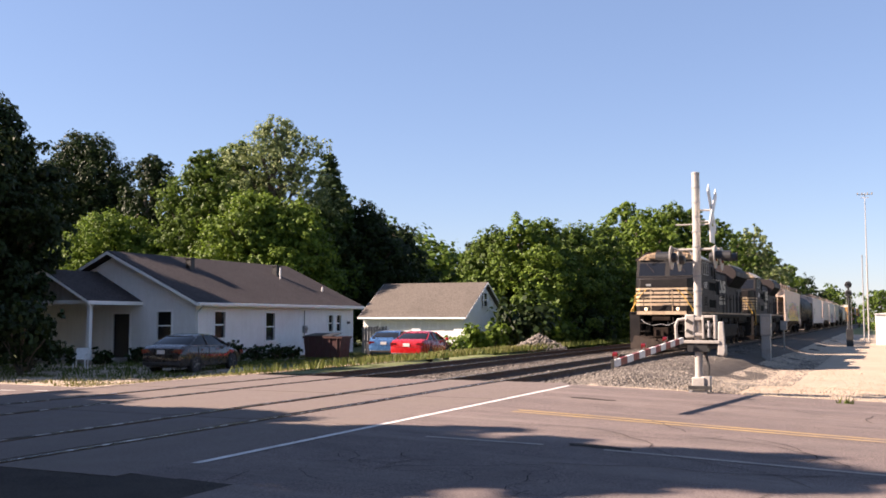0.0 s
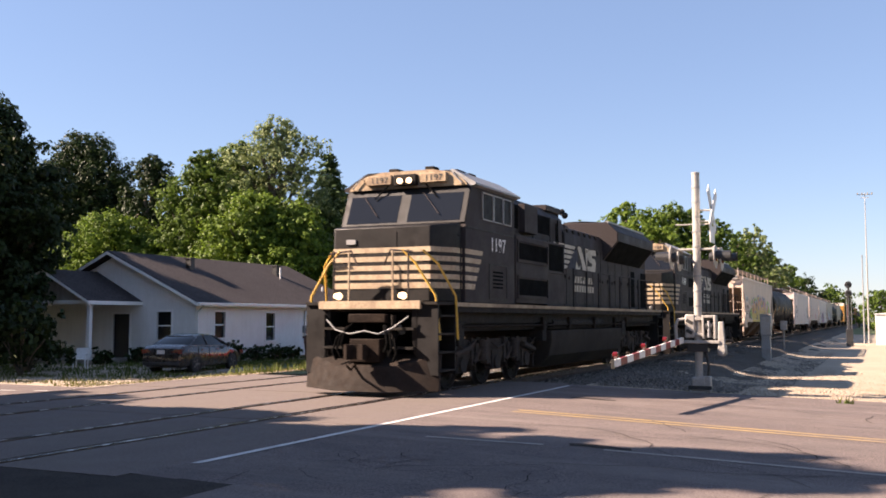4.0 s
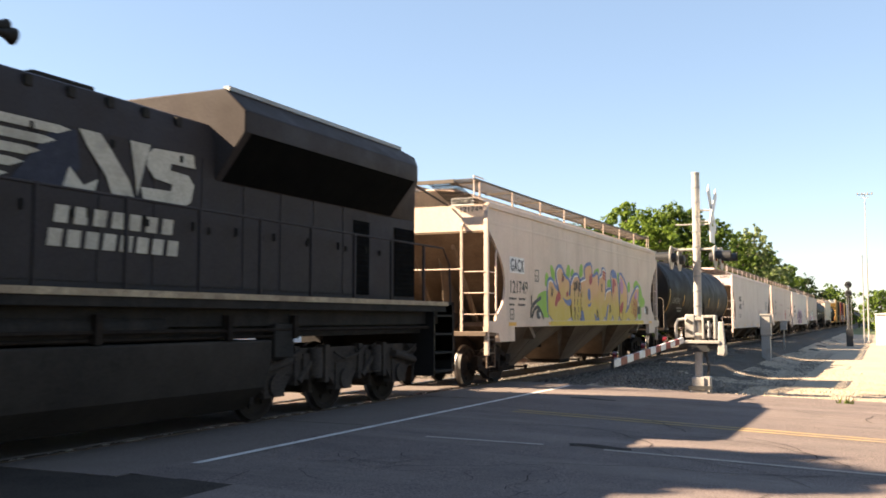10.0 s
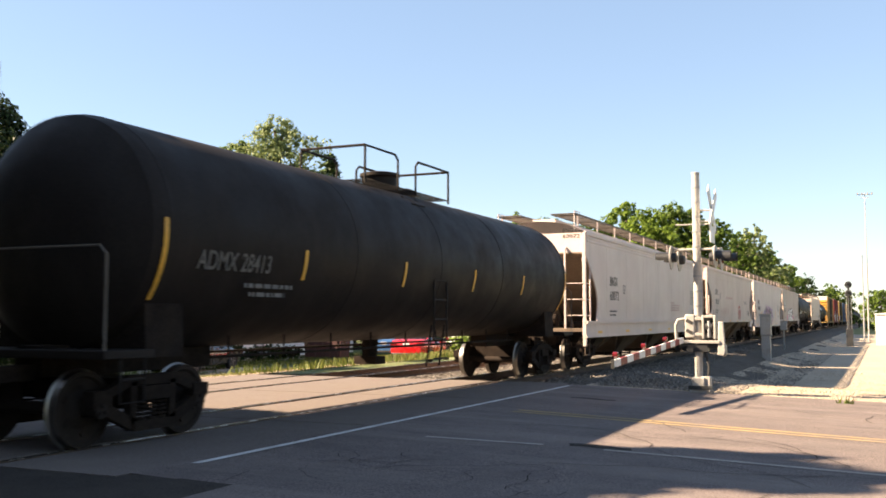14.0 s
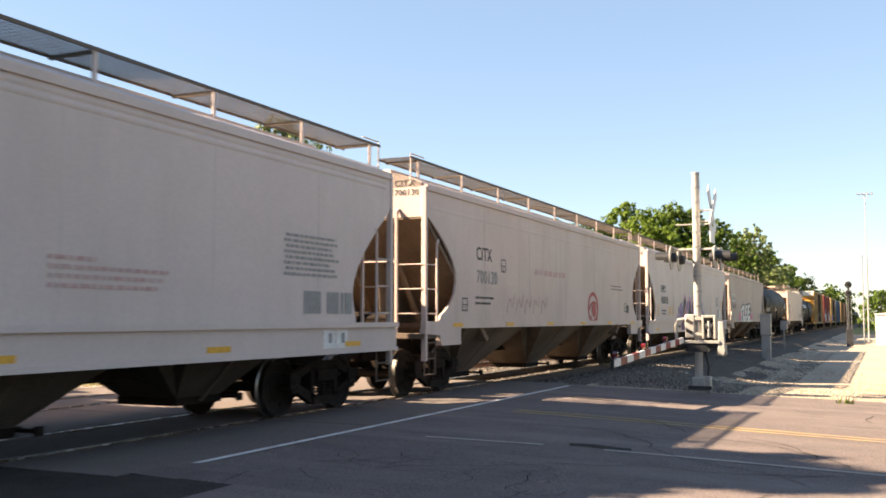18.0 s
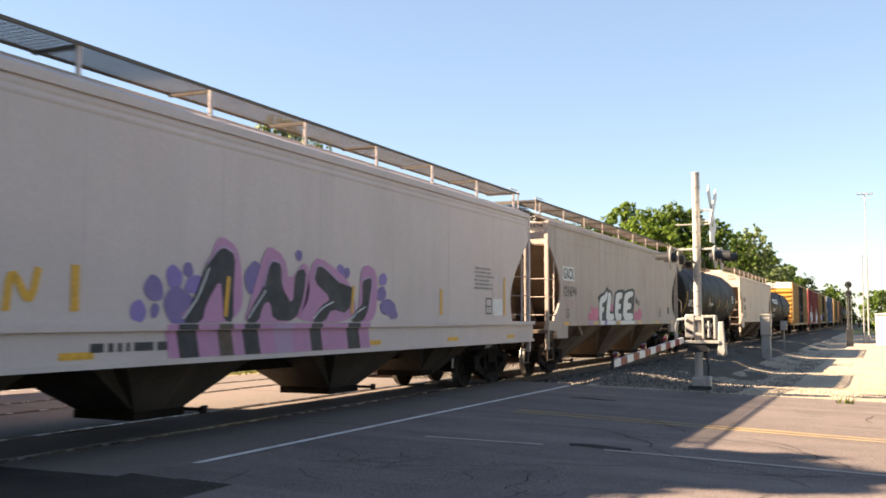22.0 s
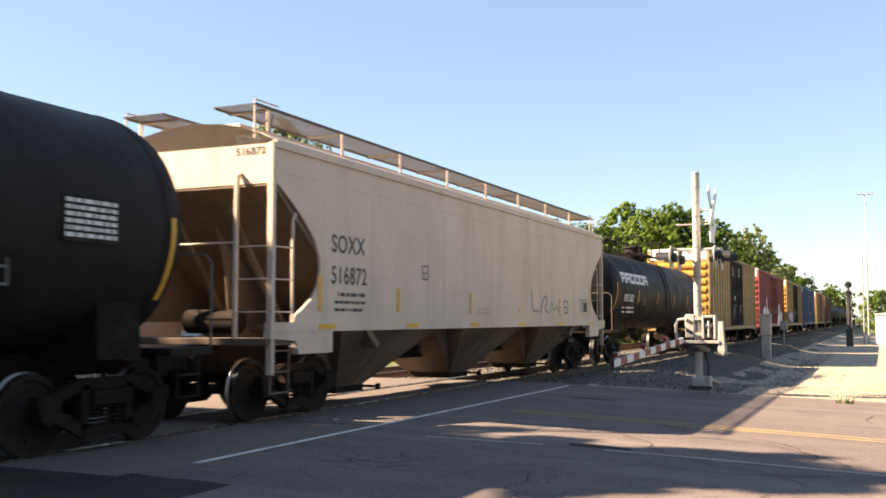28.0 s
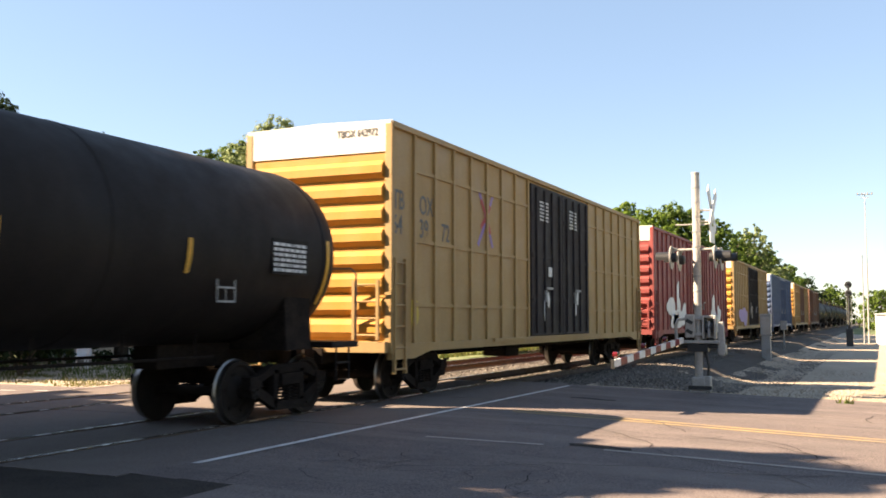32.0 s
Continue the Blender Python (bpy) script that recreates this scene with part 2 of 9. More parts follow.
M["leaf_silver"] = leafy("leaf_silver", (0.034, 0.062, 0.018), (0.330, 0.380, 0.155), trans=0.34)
M["leaf_spruce"] = leafy("leaf_spruce", (0.028, 0.055, 0.020), (0.105, 0.150, 0.060), trans=0.1)
M["grass"] = leafy("grass", (0.040, 0.065, 0.012), (0.140, 0.160, 0.038))
M["grass_dry"] = leafy("grass_dry", (0.085, 0.095, 0.024), (0.225, 0.205, 0.070))

gl = bpy.data.materials.new("window_glass")
gl.use_nodes = True
gb = gl.node_tree.nodes["Principled BSDF"]
gb.inputs["Base Color"].default_value, gb.inputs["Roughness"].default_value = (0.010, 0.011, 0.012, 1), 0.10
gb.inputs["Specular IOR Level"].default_value = 0.25
M["glass"] = gl
gw_ = bpy.data.materials.new("windshield_glass")
gw_.use_nodes = True
gwb = gw_.node_tree.nodes["Principled BSDF"]
gwb.inputs["Base Color"].default_value, gwb.inputs["Roughness"].default_value = (0.010, 0.011, 0.013, 1), 0.03
M["windshield"] = gw_
M["glass_dusty"] = surface("glass_dusty", (0.016, 0.015, 0.015), 0.6, gloss=0.12, spots=(0.03, 0.027, 0.024), spot_amount=0.5, spot_scale=3, grain=0.05, bump=0)
M["truck"] = surface("truck", (0.017, 0.0115, 0.009), 0.9, gloss=0.12, spots=(0.040, 0.027, 0.019), spot_amount=0.6, spot_scale=2.5, grain=0.3)
M["wheel_steel"] = surface("wheel_steel", (0.022, 0.016, 0.013), 0.8, 0.0, gloss=0.15, spots=(0.045, 0.030, 0.022), spot_amount=0.5, spot_scale=3)
M["tread"] = surface("tread", (0.30, 0.28, 0.26), 0.38, 1.0, grain=0.1, bump=0.05)
M["hopper_grey"] = surface("hopper_grey", (0.58, 0.45, 0.395), 0.6, spots=(0.44, 0.345, 0.285), spot_amount=0.45, spot_scale=0.5, grain=0.04, bump=0.04,
                           streaks=(0.30, 0.24, 0.20), streak_amount=0.40, streak_stretch=(1.7, 1.7, 0.2))
M["hopper_white"] = surface("hopper_white", (0.59, 0.475, 0.435), 0.55, spots=(0.45, 0.37, 0.33), spot_amount=0.4, spot_scale=0.5, grain=0.04, bump=0.04,
                            streaks=(0.36, 0.30, 0.27), streak_amount=0.28, streak_stretch=(1.6, 1.6, 0.2))
M["hopper_tan"] = surface("hopper_tan", (0.63, 0.48, 0.385), 0.6, spots=(0.46, 0.34, 0.25), spot_amount=0.5, spot_scale=0.6, grain=0.05, bump=0.05,
                          streaks=(0.30, 0.21, 0.15), streak_amount=0.40, streak_stretch=(1.7, 1.7, 0.22))
M["hopper_dusty"] = surface("hopper_dusty", (0.46, 0.365, 0.310), 0.65, spots=(0.36, 0.275, 0.225), spot_amount=0.5, spot_scale=0.5, grain=0.05, bump=0.05,
                            streaks=(0.25, 0.185, 0.14), streak_amount=0.5, streak_stretch=(3, 3, 0.22))
M["nose_black"] = surface("nose_black", (0.011, 0.0095, 0.0095), 0.55, gloss=0.25, spots=(0.022, 0.018, 0.016), spot_amount=0.6, spot_scale=2.0, grain=0.15, bump=0.05)
# bay colour for deep-sill cars: dirt streaks, with the sill's shade put in
M["bay_dark_shade"] = surface("bay_dark_shade", (0.075, 0.058, 0.046), 0.85, gloss=0.2, spots=(0.04, 0.03, 0.024), spot_amount=0.8, spot_scale=0.8, grain=0.15, bump=0.15,
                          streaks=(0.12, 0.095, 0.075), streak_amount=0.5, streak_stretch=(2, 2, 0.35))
# grimy hopper tan, lowered further to hold the shade inside the car ends
M["slope_grime_shade"] = surface("slope_grime_shade", (0.21, 0.150, 0.105), 0.85, gloss=0.2, spots=(0.10, 0.07, 0.048), spot_amount=0.8, spot_scale=0.9, grain=0.12, bump=0.1,
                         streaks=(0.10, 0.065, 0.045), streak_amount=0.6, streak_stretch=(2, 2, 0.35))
M["fuel_dust"] = surface("fuel_dust", (0.030, 0.024, 0.020), 0.9, gloss=0.15, spots=(0.065, 0.050, 0.040), spot_amount=0.7, spot_scale=0.6, grain=0.15, bump=0.1)
M["cream_dirty"] = surface("cream_dirty", (0.42, 0.31, 0.20), 0.7, gloss=0.3, spots=(0.10, 0.05, 0.032), spot_amount=0.95, spot_scale=1.1, grain=0.15, streaks=(0.12, 0.07, 0.05), streak_amount=0.7, streak_stretch=(4, 4, 4))
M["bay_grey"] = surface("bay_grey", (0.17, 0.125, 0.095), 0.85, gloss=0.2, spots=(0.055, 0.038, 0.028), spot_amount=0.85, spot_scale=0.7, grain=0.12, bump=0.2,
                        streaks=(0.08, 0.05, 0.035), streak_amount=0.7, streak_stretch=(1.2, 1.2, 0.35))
M["grating"] = surface("grating", (0.13, 0.108, 0.090), 0.8, 0.1, spots=(0.10, 0.075, 0.055), spot_amount=0.6, spot_scale=2)
M["tank_black"] = surface("tank_black", (0.0165, 0.0125, 0.0112), 0.6, gloss=0.12, spots=(0.026, 0.020, 0.017), spot_amount=0.45, spot_scale=0.5, grain=0.12, bump=0.05,
                          streaks=(0.045, 0.036, 0.030), streak_amount=0.35, streak_stretch=(1.2, 1.2, 0.5))
M["loco_black"] = surface("loco_black", (0.040, 0.0325, 0.0335), 0.68, gloss=0.15, spots=(0.036, 0.029, 0.025), spot_amount=0.55, spot_scale=0.7, grain=0.12, bump=0.05,
                          streaks=(0.040, 0.031, 0.025), streak_amount=0.5, streak_stretch=(2, 2, 0.4))
M["loco_under"] = surface("loco_under", (0.020, 0.017, 0.015), 0.85, gloss=0.2, spots=(0.045, 0.034, 0.026), spot_amount=0.6, spot_scale=1.5, grain=0.25, bump=0.2)
M["loco_grille"] = surface("loco_grille", (0.0035, 0.0034, 0.0034), 0.9, gloss=0.05, grain=0.2)
M["cream"] = surface("cream", (0.46, 0.355, 0.24), 0.7, gloss=0.3, spots=(0.20, 0.125, 0.08), spot_amount=0.75, spot_scale=2.2, grain=0.15, streaks=(0.16, 0.10, 0.07), streak_amount=0.6, streak_stretch=(5, 5, 1.2))
M["rail_yellow"] = surface("rail_yellow", (0.62, 0.36, 0.05), 0.5, spots=(0.35, 0.22, 0.08), spot_amount=0.5, spot_scale=5)
# boxcar yellow for the sides, dulled to tan by dust and shade put in
M["box_yellow"] = surface("box_yellow", (0.35, 0.212, 0.080), 0.6, spots=(0.30, 0.185, 0.075), spot_amount=0.55, spot_scale=0.6, grain=0.06, bump=0.05,
                          streaks=(0.24, 0.13, 0.06), streak_amount=0.5, streak_stretch=(2.5, 2.5, 0.25))
# same boxcar yellow for the ends: cleaner paint with warm sunlight put in
M["box_end_sunlit"] = surface("box_end_sunlit", (0.47, 0.225, 0.040), 0.5, spots=(0.38, 0.19, 0.05), spot_amount=0.5, spot_scale=1.0, grain=0.05, bump=0.04)
M["box_red"] = surface("box_red", (0.26, 0.045, 0.040), 0.6, spots=(0.17, 0.05, 0.045), spot_amount=0.5, spot_scale=0.6, grain=0.08, bump=0.05,
                       streaks=(0.11, 0.04, 0.03), streak_amount=0.5, streak_stretch=(2.5, 2.5, 0.25))
M["box_blue"] = surface("box_blue", (0.065, 0.105, 0.19), 0.6, spots=(0.10, 0.11, 0.13), spot_amount=0.5, spot_scale=0.6, streaks=(0.09, 0.06, 0.05), streak_amount=0.5, streak_stretch=(2.5, 2.5, 0.25))
M["box_brown"] = surface("box_brown", (0.16, 0.075, 0.045), 0.65, spots=(0.10, 0.05, 0.035), spot_amount=0.5, spot_scale=0.6, streaks=(0.07, 0.04, 0.03), streak_amount=0.5, streak_stretch=(2.5, 2.5, 0.25))
M["roof_white"] = surface("roof_white", (0.70, 0.67, 0.61), 0.6, spots=(0.45, 0.40, 0.33), spot_amount=0.4, spot_scale=1.0)
M["reflector"] = surface("reflector", (0.72, 0.35, 0.04), 0.4, spots=(0.45, 0.23, 0.06), spot_amount=0.5, spot_scale=4, bump=0)
M["letters_black"] = surface("letters_black", (0.035, 0.033, 0.033), 0.6, spots=(0.20, 0.18, 0.16), spot_amount=0.4, spot_scale=6, bump=0)
M["letters_white"] = surface("letters_white", (0.70, 0.68, 0.65), 0.6, spots=(0.38, 0.36, 0.34), spot_amount=0.4, spot_scale=4, bump=0)
M["letters_faint"] = surface("letters_faint", (0.11, 0.105, 0.10), 0.6, spots=(0.05, 0.05, 0.05), spot_amount=0.6, spot_scale=3, bump=0)
M["faded_red"] = surface("faded_red", (0.50, 0.30, 0.27), 0.6, spots=(0.50, 0.44, 0.40), spot_amount=0.7, spot_scale=5, bump=0)
for nm, c in (("spray_yellow", (0.62, 0.43, 0.05)), ("spray_blue", (0.12, 0.16, 0.32)),
              ("spray_green", (0.22, 0.42, 0.05)), ("spray_red", (0.42, 0.05, 0.05)), ("spray_black", (0.025, 0.023, 0.027)), ("spray_white", (0.72, 0.70, 0.68)),
              ("spray_purple", (0.19, 0.13, 0.30)), ("spray_pink", (0.50, 0.22, 0.36)), ("spray_hotpink", (0.60, 0.14, 0.24)), ("spray_violet", (0.24, 0.16, 0.40)), ("spray_mauve", (0.44, 0.27, 0.40)), ("spray_haze", (0.21, 0.24, 0.24))):
    M[nm] = surface(nm, c, 0.6, spots=tuple(x * 0.6 + 0.08 for x in c), spot_amount=0.5, spot_scale=2.5, grain=0.05, bump=0)
def fade(name, low, high, z0, z1):
    """Two spray colours that run into each other with height."""
    m = surface(name, low, 0.6, grain=0.04, bump=0)
    n, l = m.node_tree.nodes, m.node_tree.links
    tc, sep, ns = n.new("ShaderNodeTexCoord"), n.new("ShaderNodeSeparateXYZ"), n.new("ShaderNodeTexNoise")
    ns.inputs["Scale"].default_value, ns.inputs["Detail"].default_value = 1.7, 4
    l.new(tc.outputs["Object"], sep.inputs[0]), l.new(tc.outputs["Object"], ns.inputs[0])
    ad = n.new("ShaderNodeMath")
    ad.operation = "MULTIPLY_ADD"
    ad.inputs[1].default_value = 0.9
    l.new(ns.outputs["Fac"], ad.inputs[0]), l.new(sep.outputs["Z"], ad.inputs[2])
    mr = n.new("ShaderNodeMapRange")
    mr.inputs[1].default_value, mr.inputs[2].default_value = z0 + 0.45, z1 + 0.45
    l.new(ad.outputs[0], mr.inputs[0])
    x = n.new("ShaderNodeMix")
    x.data_type = "RGBA"
    x.inputs[6].default_value, x.inputs[7].default_value = (*low, 1), (*high, 1)
    l.new(mr.outputs[0], x.inputs[0])
    l.new(x.outputs[2], n["Principled BSDF"].inputs["Base Color"])
    return m


M["spray_fade"] = fade("spray_fade", (0.56, 0.39, 0.075), (0.64, 0.335, 0.165), 1.80, 2.45)
M["emblem_paint"] = surface("emblem_paint", (0.50, 0.44, 0.36), 0.7, gloss=0.3, spots=(0.22, 0.18, 0.14), spot_amount=0.6, spot_scale=2.5, grain=0.1, bump=0)
M["loco_truck"] = surface("loco_truck", (0.050, 0.039, 0.033), 0.9, gloss=0.15, spots=(0.090, 0.068, 0.054), spot_amount=0.7, spot_scale=1.6, grain=0.25)
M["emblem_shade"] = surface("emblem_shade", (0.032, 0.034, 0.050), 0.7, gloss=0.2, spots=(0.02, 0.02, 0.025), spot_amount=0.6, spot_scale=3, bump=0)
M["lamp_on"] = glow("lamp_on", (1.0, 0.72, 0.42), 1.0)
M["sticker"] = surface("sticker", (0.55, 0.52, 0.50), 0.6, spots=(0.3, 0.28, 0.27), spot_amount=0.6, spot_scale=9, bump=0)
M["letters_grey"] = surface("letters_grey", (0.24, 0.23, 0.22), 0.6, spots=(0.4, 0.38, 0.36), spot_amount=0.6, spot_scale=5, bump=0)


# ---- ground, road, tracks ----
def level(x, y):
    """Height of the bare ground: it falls gently away from the tracks, and past the crossing more so."""
    if x >= 2.0:
        z = -0.03 - min(0.22, max(0, x - 2.5) * 0.028)
        t, s = min(1, max(0, (y - 23.0) / 15)), min(1, (x - 2.0) / 3.4)
        t, s = t * t * (3 - 2 * t), s * s * (3 - 2 * s)
        return z + (-0.20 - 0.68 * s - z) * t
    if x <= -6.6:
        return -0.03 - min(0.50, (-6.6 - x) * 0.09)
    return -0.03


def under(x, y):
    """The ground sheet: level, sunk under road and track bed."""
    z = level(x, y)
    if 7.0 < y < 22.4 and -60 < x < 60:
        z -= 0.12
    if -7.3 < x < 3.4:
        z -= 0.45
    elif x < 13.5 and 22.4 <= y < 160:
        z -= 0.2
    return z


def sheet(name, xs, ys, f, mat, label, category, kind="structure"):
    g = Geo()
    vs = [(x, y, f(x, y)) for y in ys for x in xs]
    n = len(xs)
    fs = [(j * n + i, j * n + i + 1, (j + 1) * n + i + 1, (j + 1) * n + i) for j in range(len(ys) - 1) for i in range(n - 1)]
    g.add(vs, fs)
    ob = new(name, g.mesh(name, mat, fix=False))
    return tagged(ob, label, category, kind=kind)


def steps(*runs):
    out = []
    for a, b, s in runs:
        k = max(1, round((b - a) / s))
        out += [a + (b - a) * i / k for i in range(k)]
    return out + [runs[-1][1]]


sheet("ground", steps((-3000, -400, 650), (-400, -60, 68), (-60, 40, 1.25), (40, 400, 60), (400, 3000, 650)),
      steps((-2000, -100, 475), (-100, -10, 18), (-10, 80, 1.5), (80, 400, 40), (400, 4000, 600)), under, M["grass_soil"],
      "patchy grass and bare soil reaching the horizon", "ground")

# asphalt road that crosses the tracks at rail level
ROAD0, ROAD1 = 7.6, 22.0


def road_z(x, y):
    return level(x, y) + 0.03 + 0.02 * math.sin(x * 0.7 + y * 0.3) * (0 if -7 < x < 3 else 1) * 0.3


for nm, xs in (("road", steps((2.55, 60, 0.8))), ("road_west", steps((-60, -6.5, 0.8)))):
    sheet(nm, xs, steps((ROAD0, ROAD1, 0.9)), road_z, M["asphalt"], "worn reddish-grey asphalt road with cracks and patches", "road")
cs = thing("crossing_surface", "asphalt crossing panels level with the rails", "crossing", kind="structure")
for x0, x1 in ((0.87, 2.55), (-0.6, 0.6), (-3.36, -0.87), (-4.83, -3.62), (-6.5, -5.1)):
    for k in range(6):
        y0 = ROAD0 - 0.2 + k * (ROAD1 - ROAD0 + 0.7) / 6
        part("crossing_panel", Geo().box(x0, x1, y0, y0 + (ROAD1 - ROAD0 + 0.7) / 6 - 0.012, -0.3, -0.004 - 0.004 * (k % 2)), M["crossing"], cs)
sheet("road_near", steps((3.75, 60, 0.8)), steps((1.0, ROAD0, 0.9)), road_z, M["asphalt"], "worn asphalt road edge widening beside the crossing", "road")
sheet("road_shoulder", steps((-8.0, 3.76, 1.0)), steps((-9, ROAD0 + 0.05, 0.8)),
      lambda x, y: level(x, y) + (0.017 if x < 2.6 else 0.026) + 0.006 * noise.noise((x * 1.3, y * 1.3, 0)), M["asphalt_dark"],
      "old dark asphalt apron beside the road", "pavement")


def band(name, pts, w, mat, label, lift=0.006, category="road marking"):
    """A strip painted along a line of points on the road."""
    g = Geo()
    rows = []
    for i, p in enumerate(pts):
        a, b = Vector(pts[max(i - 1, 0)]), Vector(pts[min(i + 1, len(pts) - 1)])
        nrm = Vector((-(b - a).y, (b - a).x)).normalized() * w / 2
        rows.append([(p[0] - nrm.x, p[1] - nrm.y, road_z(*p) + lift), (p[0] + nrm.x, p[1] + nrm.y, road_z(*p) + lift)])
    g.add([v for r in rows for v in r], [(2 * i, 2 * i + 1, 2 * i + 3, 2 * i + 2) for i in range(len(rows) - 1)])
    return tagged(new(name, g.mesh(name, mat, fix=False)), label, category, kind="structure")


def line(a, b, n):
    return [(a[0] + (b[0] - a[0]) * i / n, a[1] + (b[1] - a[1]) * i / n) for i in range(n + 1)]


band("stop_line", line((2.72, 8.4), (2.80, 21.6), 20), 0.105, M["line_white"], "white stop line painted beside the track", lift=0.005)
for off in (-0.15, 0.15):
    band("centre_line", line((3.7, 15.55 + off), (30, 13.6 + off), 30), 0.12, M["line_yellow"], "faded yellow centre line of the road")
for a, b in (((3.83, 11.75), (5.42, 11.88)), ((6.2, 11.88), (20, 11.6))):
    band("lane_line", line(a, b, 12), 0.11, M["line_worn"], "faded white lane line on the road")
for a, b in (((-12.5, 20.4), (-8.8, 20.6)), ((-16.5, 19.6), (-13.0, 20.2))):
    band("edge_line", line(a, b, 8), 0.12, M["line_white"], "white edge line of the road")

# light gravel strip beside the track
sheet("gravel_strip", steps((3.0, 13, 0.5)), steps((22.0, 60, 0.9), (60, 160, 8)),
      lambda x, y: level(x, y) + 0.015 + 0.02 * noise.noise((x * 0.6, y * 0.4, 3)), M["gravel_bed"], "pale tan gravel and dirt strip beside the railway", "gravel")
sheet("driveway", steps((-32, -6.9, 0.8)), steps((21.9, 34, 0.8)),
      lambda x, y: level(x, y) + 0.012 + 0.015 * noise.noise((x * 0.5, y * 0.5, 8)), M["gravel_bed"], "gravel and dirt driveway apron", "driveway")

# two tracks
for tx in (0.0, -4.22):
    tr = thing("railway_track", "railway track with rusty steel rails on ballast", "railway", Matrix.Translation((tx, 0, 0)), "parallel tracks", "structure")
    for sx in (-1, 1):
        g, h = Geo(), Geo()
        c = sx * 0.7525
        for y0, y1 in ((-60, 80), (80, 700)):
            g.prism([(c - 0.07, -0.17), (c + 0.07, -0.17), (c + 0.07, -0.155), (c + 0.012, -0.13), (c + 0.012, -0.045), (c + 0.036, -0.03), (c + 0.036, -0.004),
                     (c - 0.036, -0.004), (c - 0.036, -0.03), (c - 0.012, -0.045), (c - 0.012, -0.13), (c - 0.07, -0.155)], y0, y1)
            h.box(c - 0.03, c + 0.03, y0, y1, -0.005, 0.0)
        rl = part("rail", g, M["rail"], tr, "rusty rail")
        part("railhead", h, M["rail_top"], rl, "polished steel railhead")
    tie = Geo().box(-1.3, 1.3, -0.115, 0.115, -0.30, -0.165).mesh("tie", M["tie"])
    for k in range(90):
        y = 22.9 + k * 0.53
        part("tie", tie, None, tr, at=Matrix.Translation((0, y, 0)))
    g = Geo()
    for k in range(300):
        y = 22.9 + (90 + k) * 0.53
        g.box(-1.3, 1.3, y - 0.115, y + 0.115, -0.3, -0.165)
    far = part("far_ties", g, M["tie"], tr)
    tagged(far, kind="stuff")
g = Geo()
g.prism([(-7.6, -0.62), (-6.1, -0.20), (-3.0, -0.19), (-2.1, -0.24), (-1.6, -0.19), (1.7, -0.19), (2.3, -0.22), (3.5, -0.35), (4.0, -0.62)], 22.4, 700)
g.prism([(-7.6, -0.62), (-6.1, -0.20), (-1.6, -0.19), (1.7, -0.19), (3.5, -0.45), (4.0, -0.62)], -300, 7.4)
tagged(new("ballast_bed", g.mesh("ballast_bed", M["ballast_bed"])), "grey-brown crushed stone ballast bed", "ballast", kind="structure")


# ---- rolling stock: shared parts ----
SETS = {"lead": [], "trail": [], "loco_lead": [], "loco_mid": [], "loco_trail": []}
CARS = []


def wheel_geo(r, half=0.7525, cap=1.10):
    g = Geo()
    for s in (-1, 1):
        x = s * half
        g.lathe([(x - s * 0.06, r + 0.024), (x - s * 0.045, r + 0.026), (x - s * 0.03, r), (x + s * 0.065, r - 0.006)], 28, mi=1, caps=False)
        g.lathe([(x - s * 0.07, r * 0.84), (x - s * 0.07, r + 0.02), (x - s * 0.05, r - 0.01), (x + s * 0.065, r - 0.008), (x + s * 0.065, r * 0.86), (x + s * 0.03, r * 0.80), (x + s * 0.005, r * 0.5), (x + s * 0.06, r * 0.36), (x + s * 0.08, r * 0.2), (x - s * 0.08, r * 0.2), (x - s * 0.05, r * 0.4)], 28)
        g.cyl((s * 0.95, 0, 0), (s * cap, 0, 0), 0.10, 12)
        for k in range(3):
            a = k * 2.094
            g.bx((s * (cap + 0.012), 0.055 * math.cos(a), 0.055 * math.sin(a)), (0.03, 0.035, 0.035))
        for k in range(6):
            a = k * 1.047
            g.bx((x + s * 0.03, r * 0.62 * math.cos(a), r * 0.62 * math.sin(a)), (0.03, 0.05, 0.05))
    g.cyl((-1.0, 0, 0), (1.0, 0, 0), 0.075, 12)
    return g


WHEELS = wheel_geo(0.457).mesh("wheelset", [M["wheel_steel"], M["tread"]])
LOCO_WHEELS = wheel_geo(0.533, cap=1.12).mesh("wheelset", [M["wheel_steel"], M["tread"]])


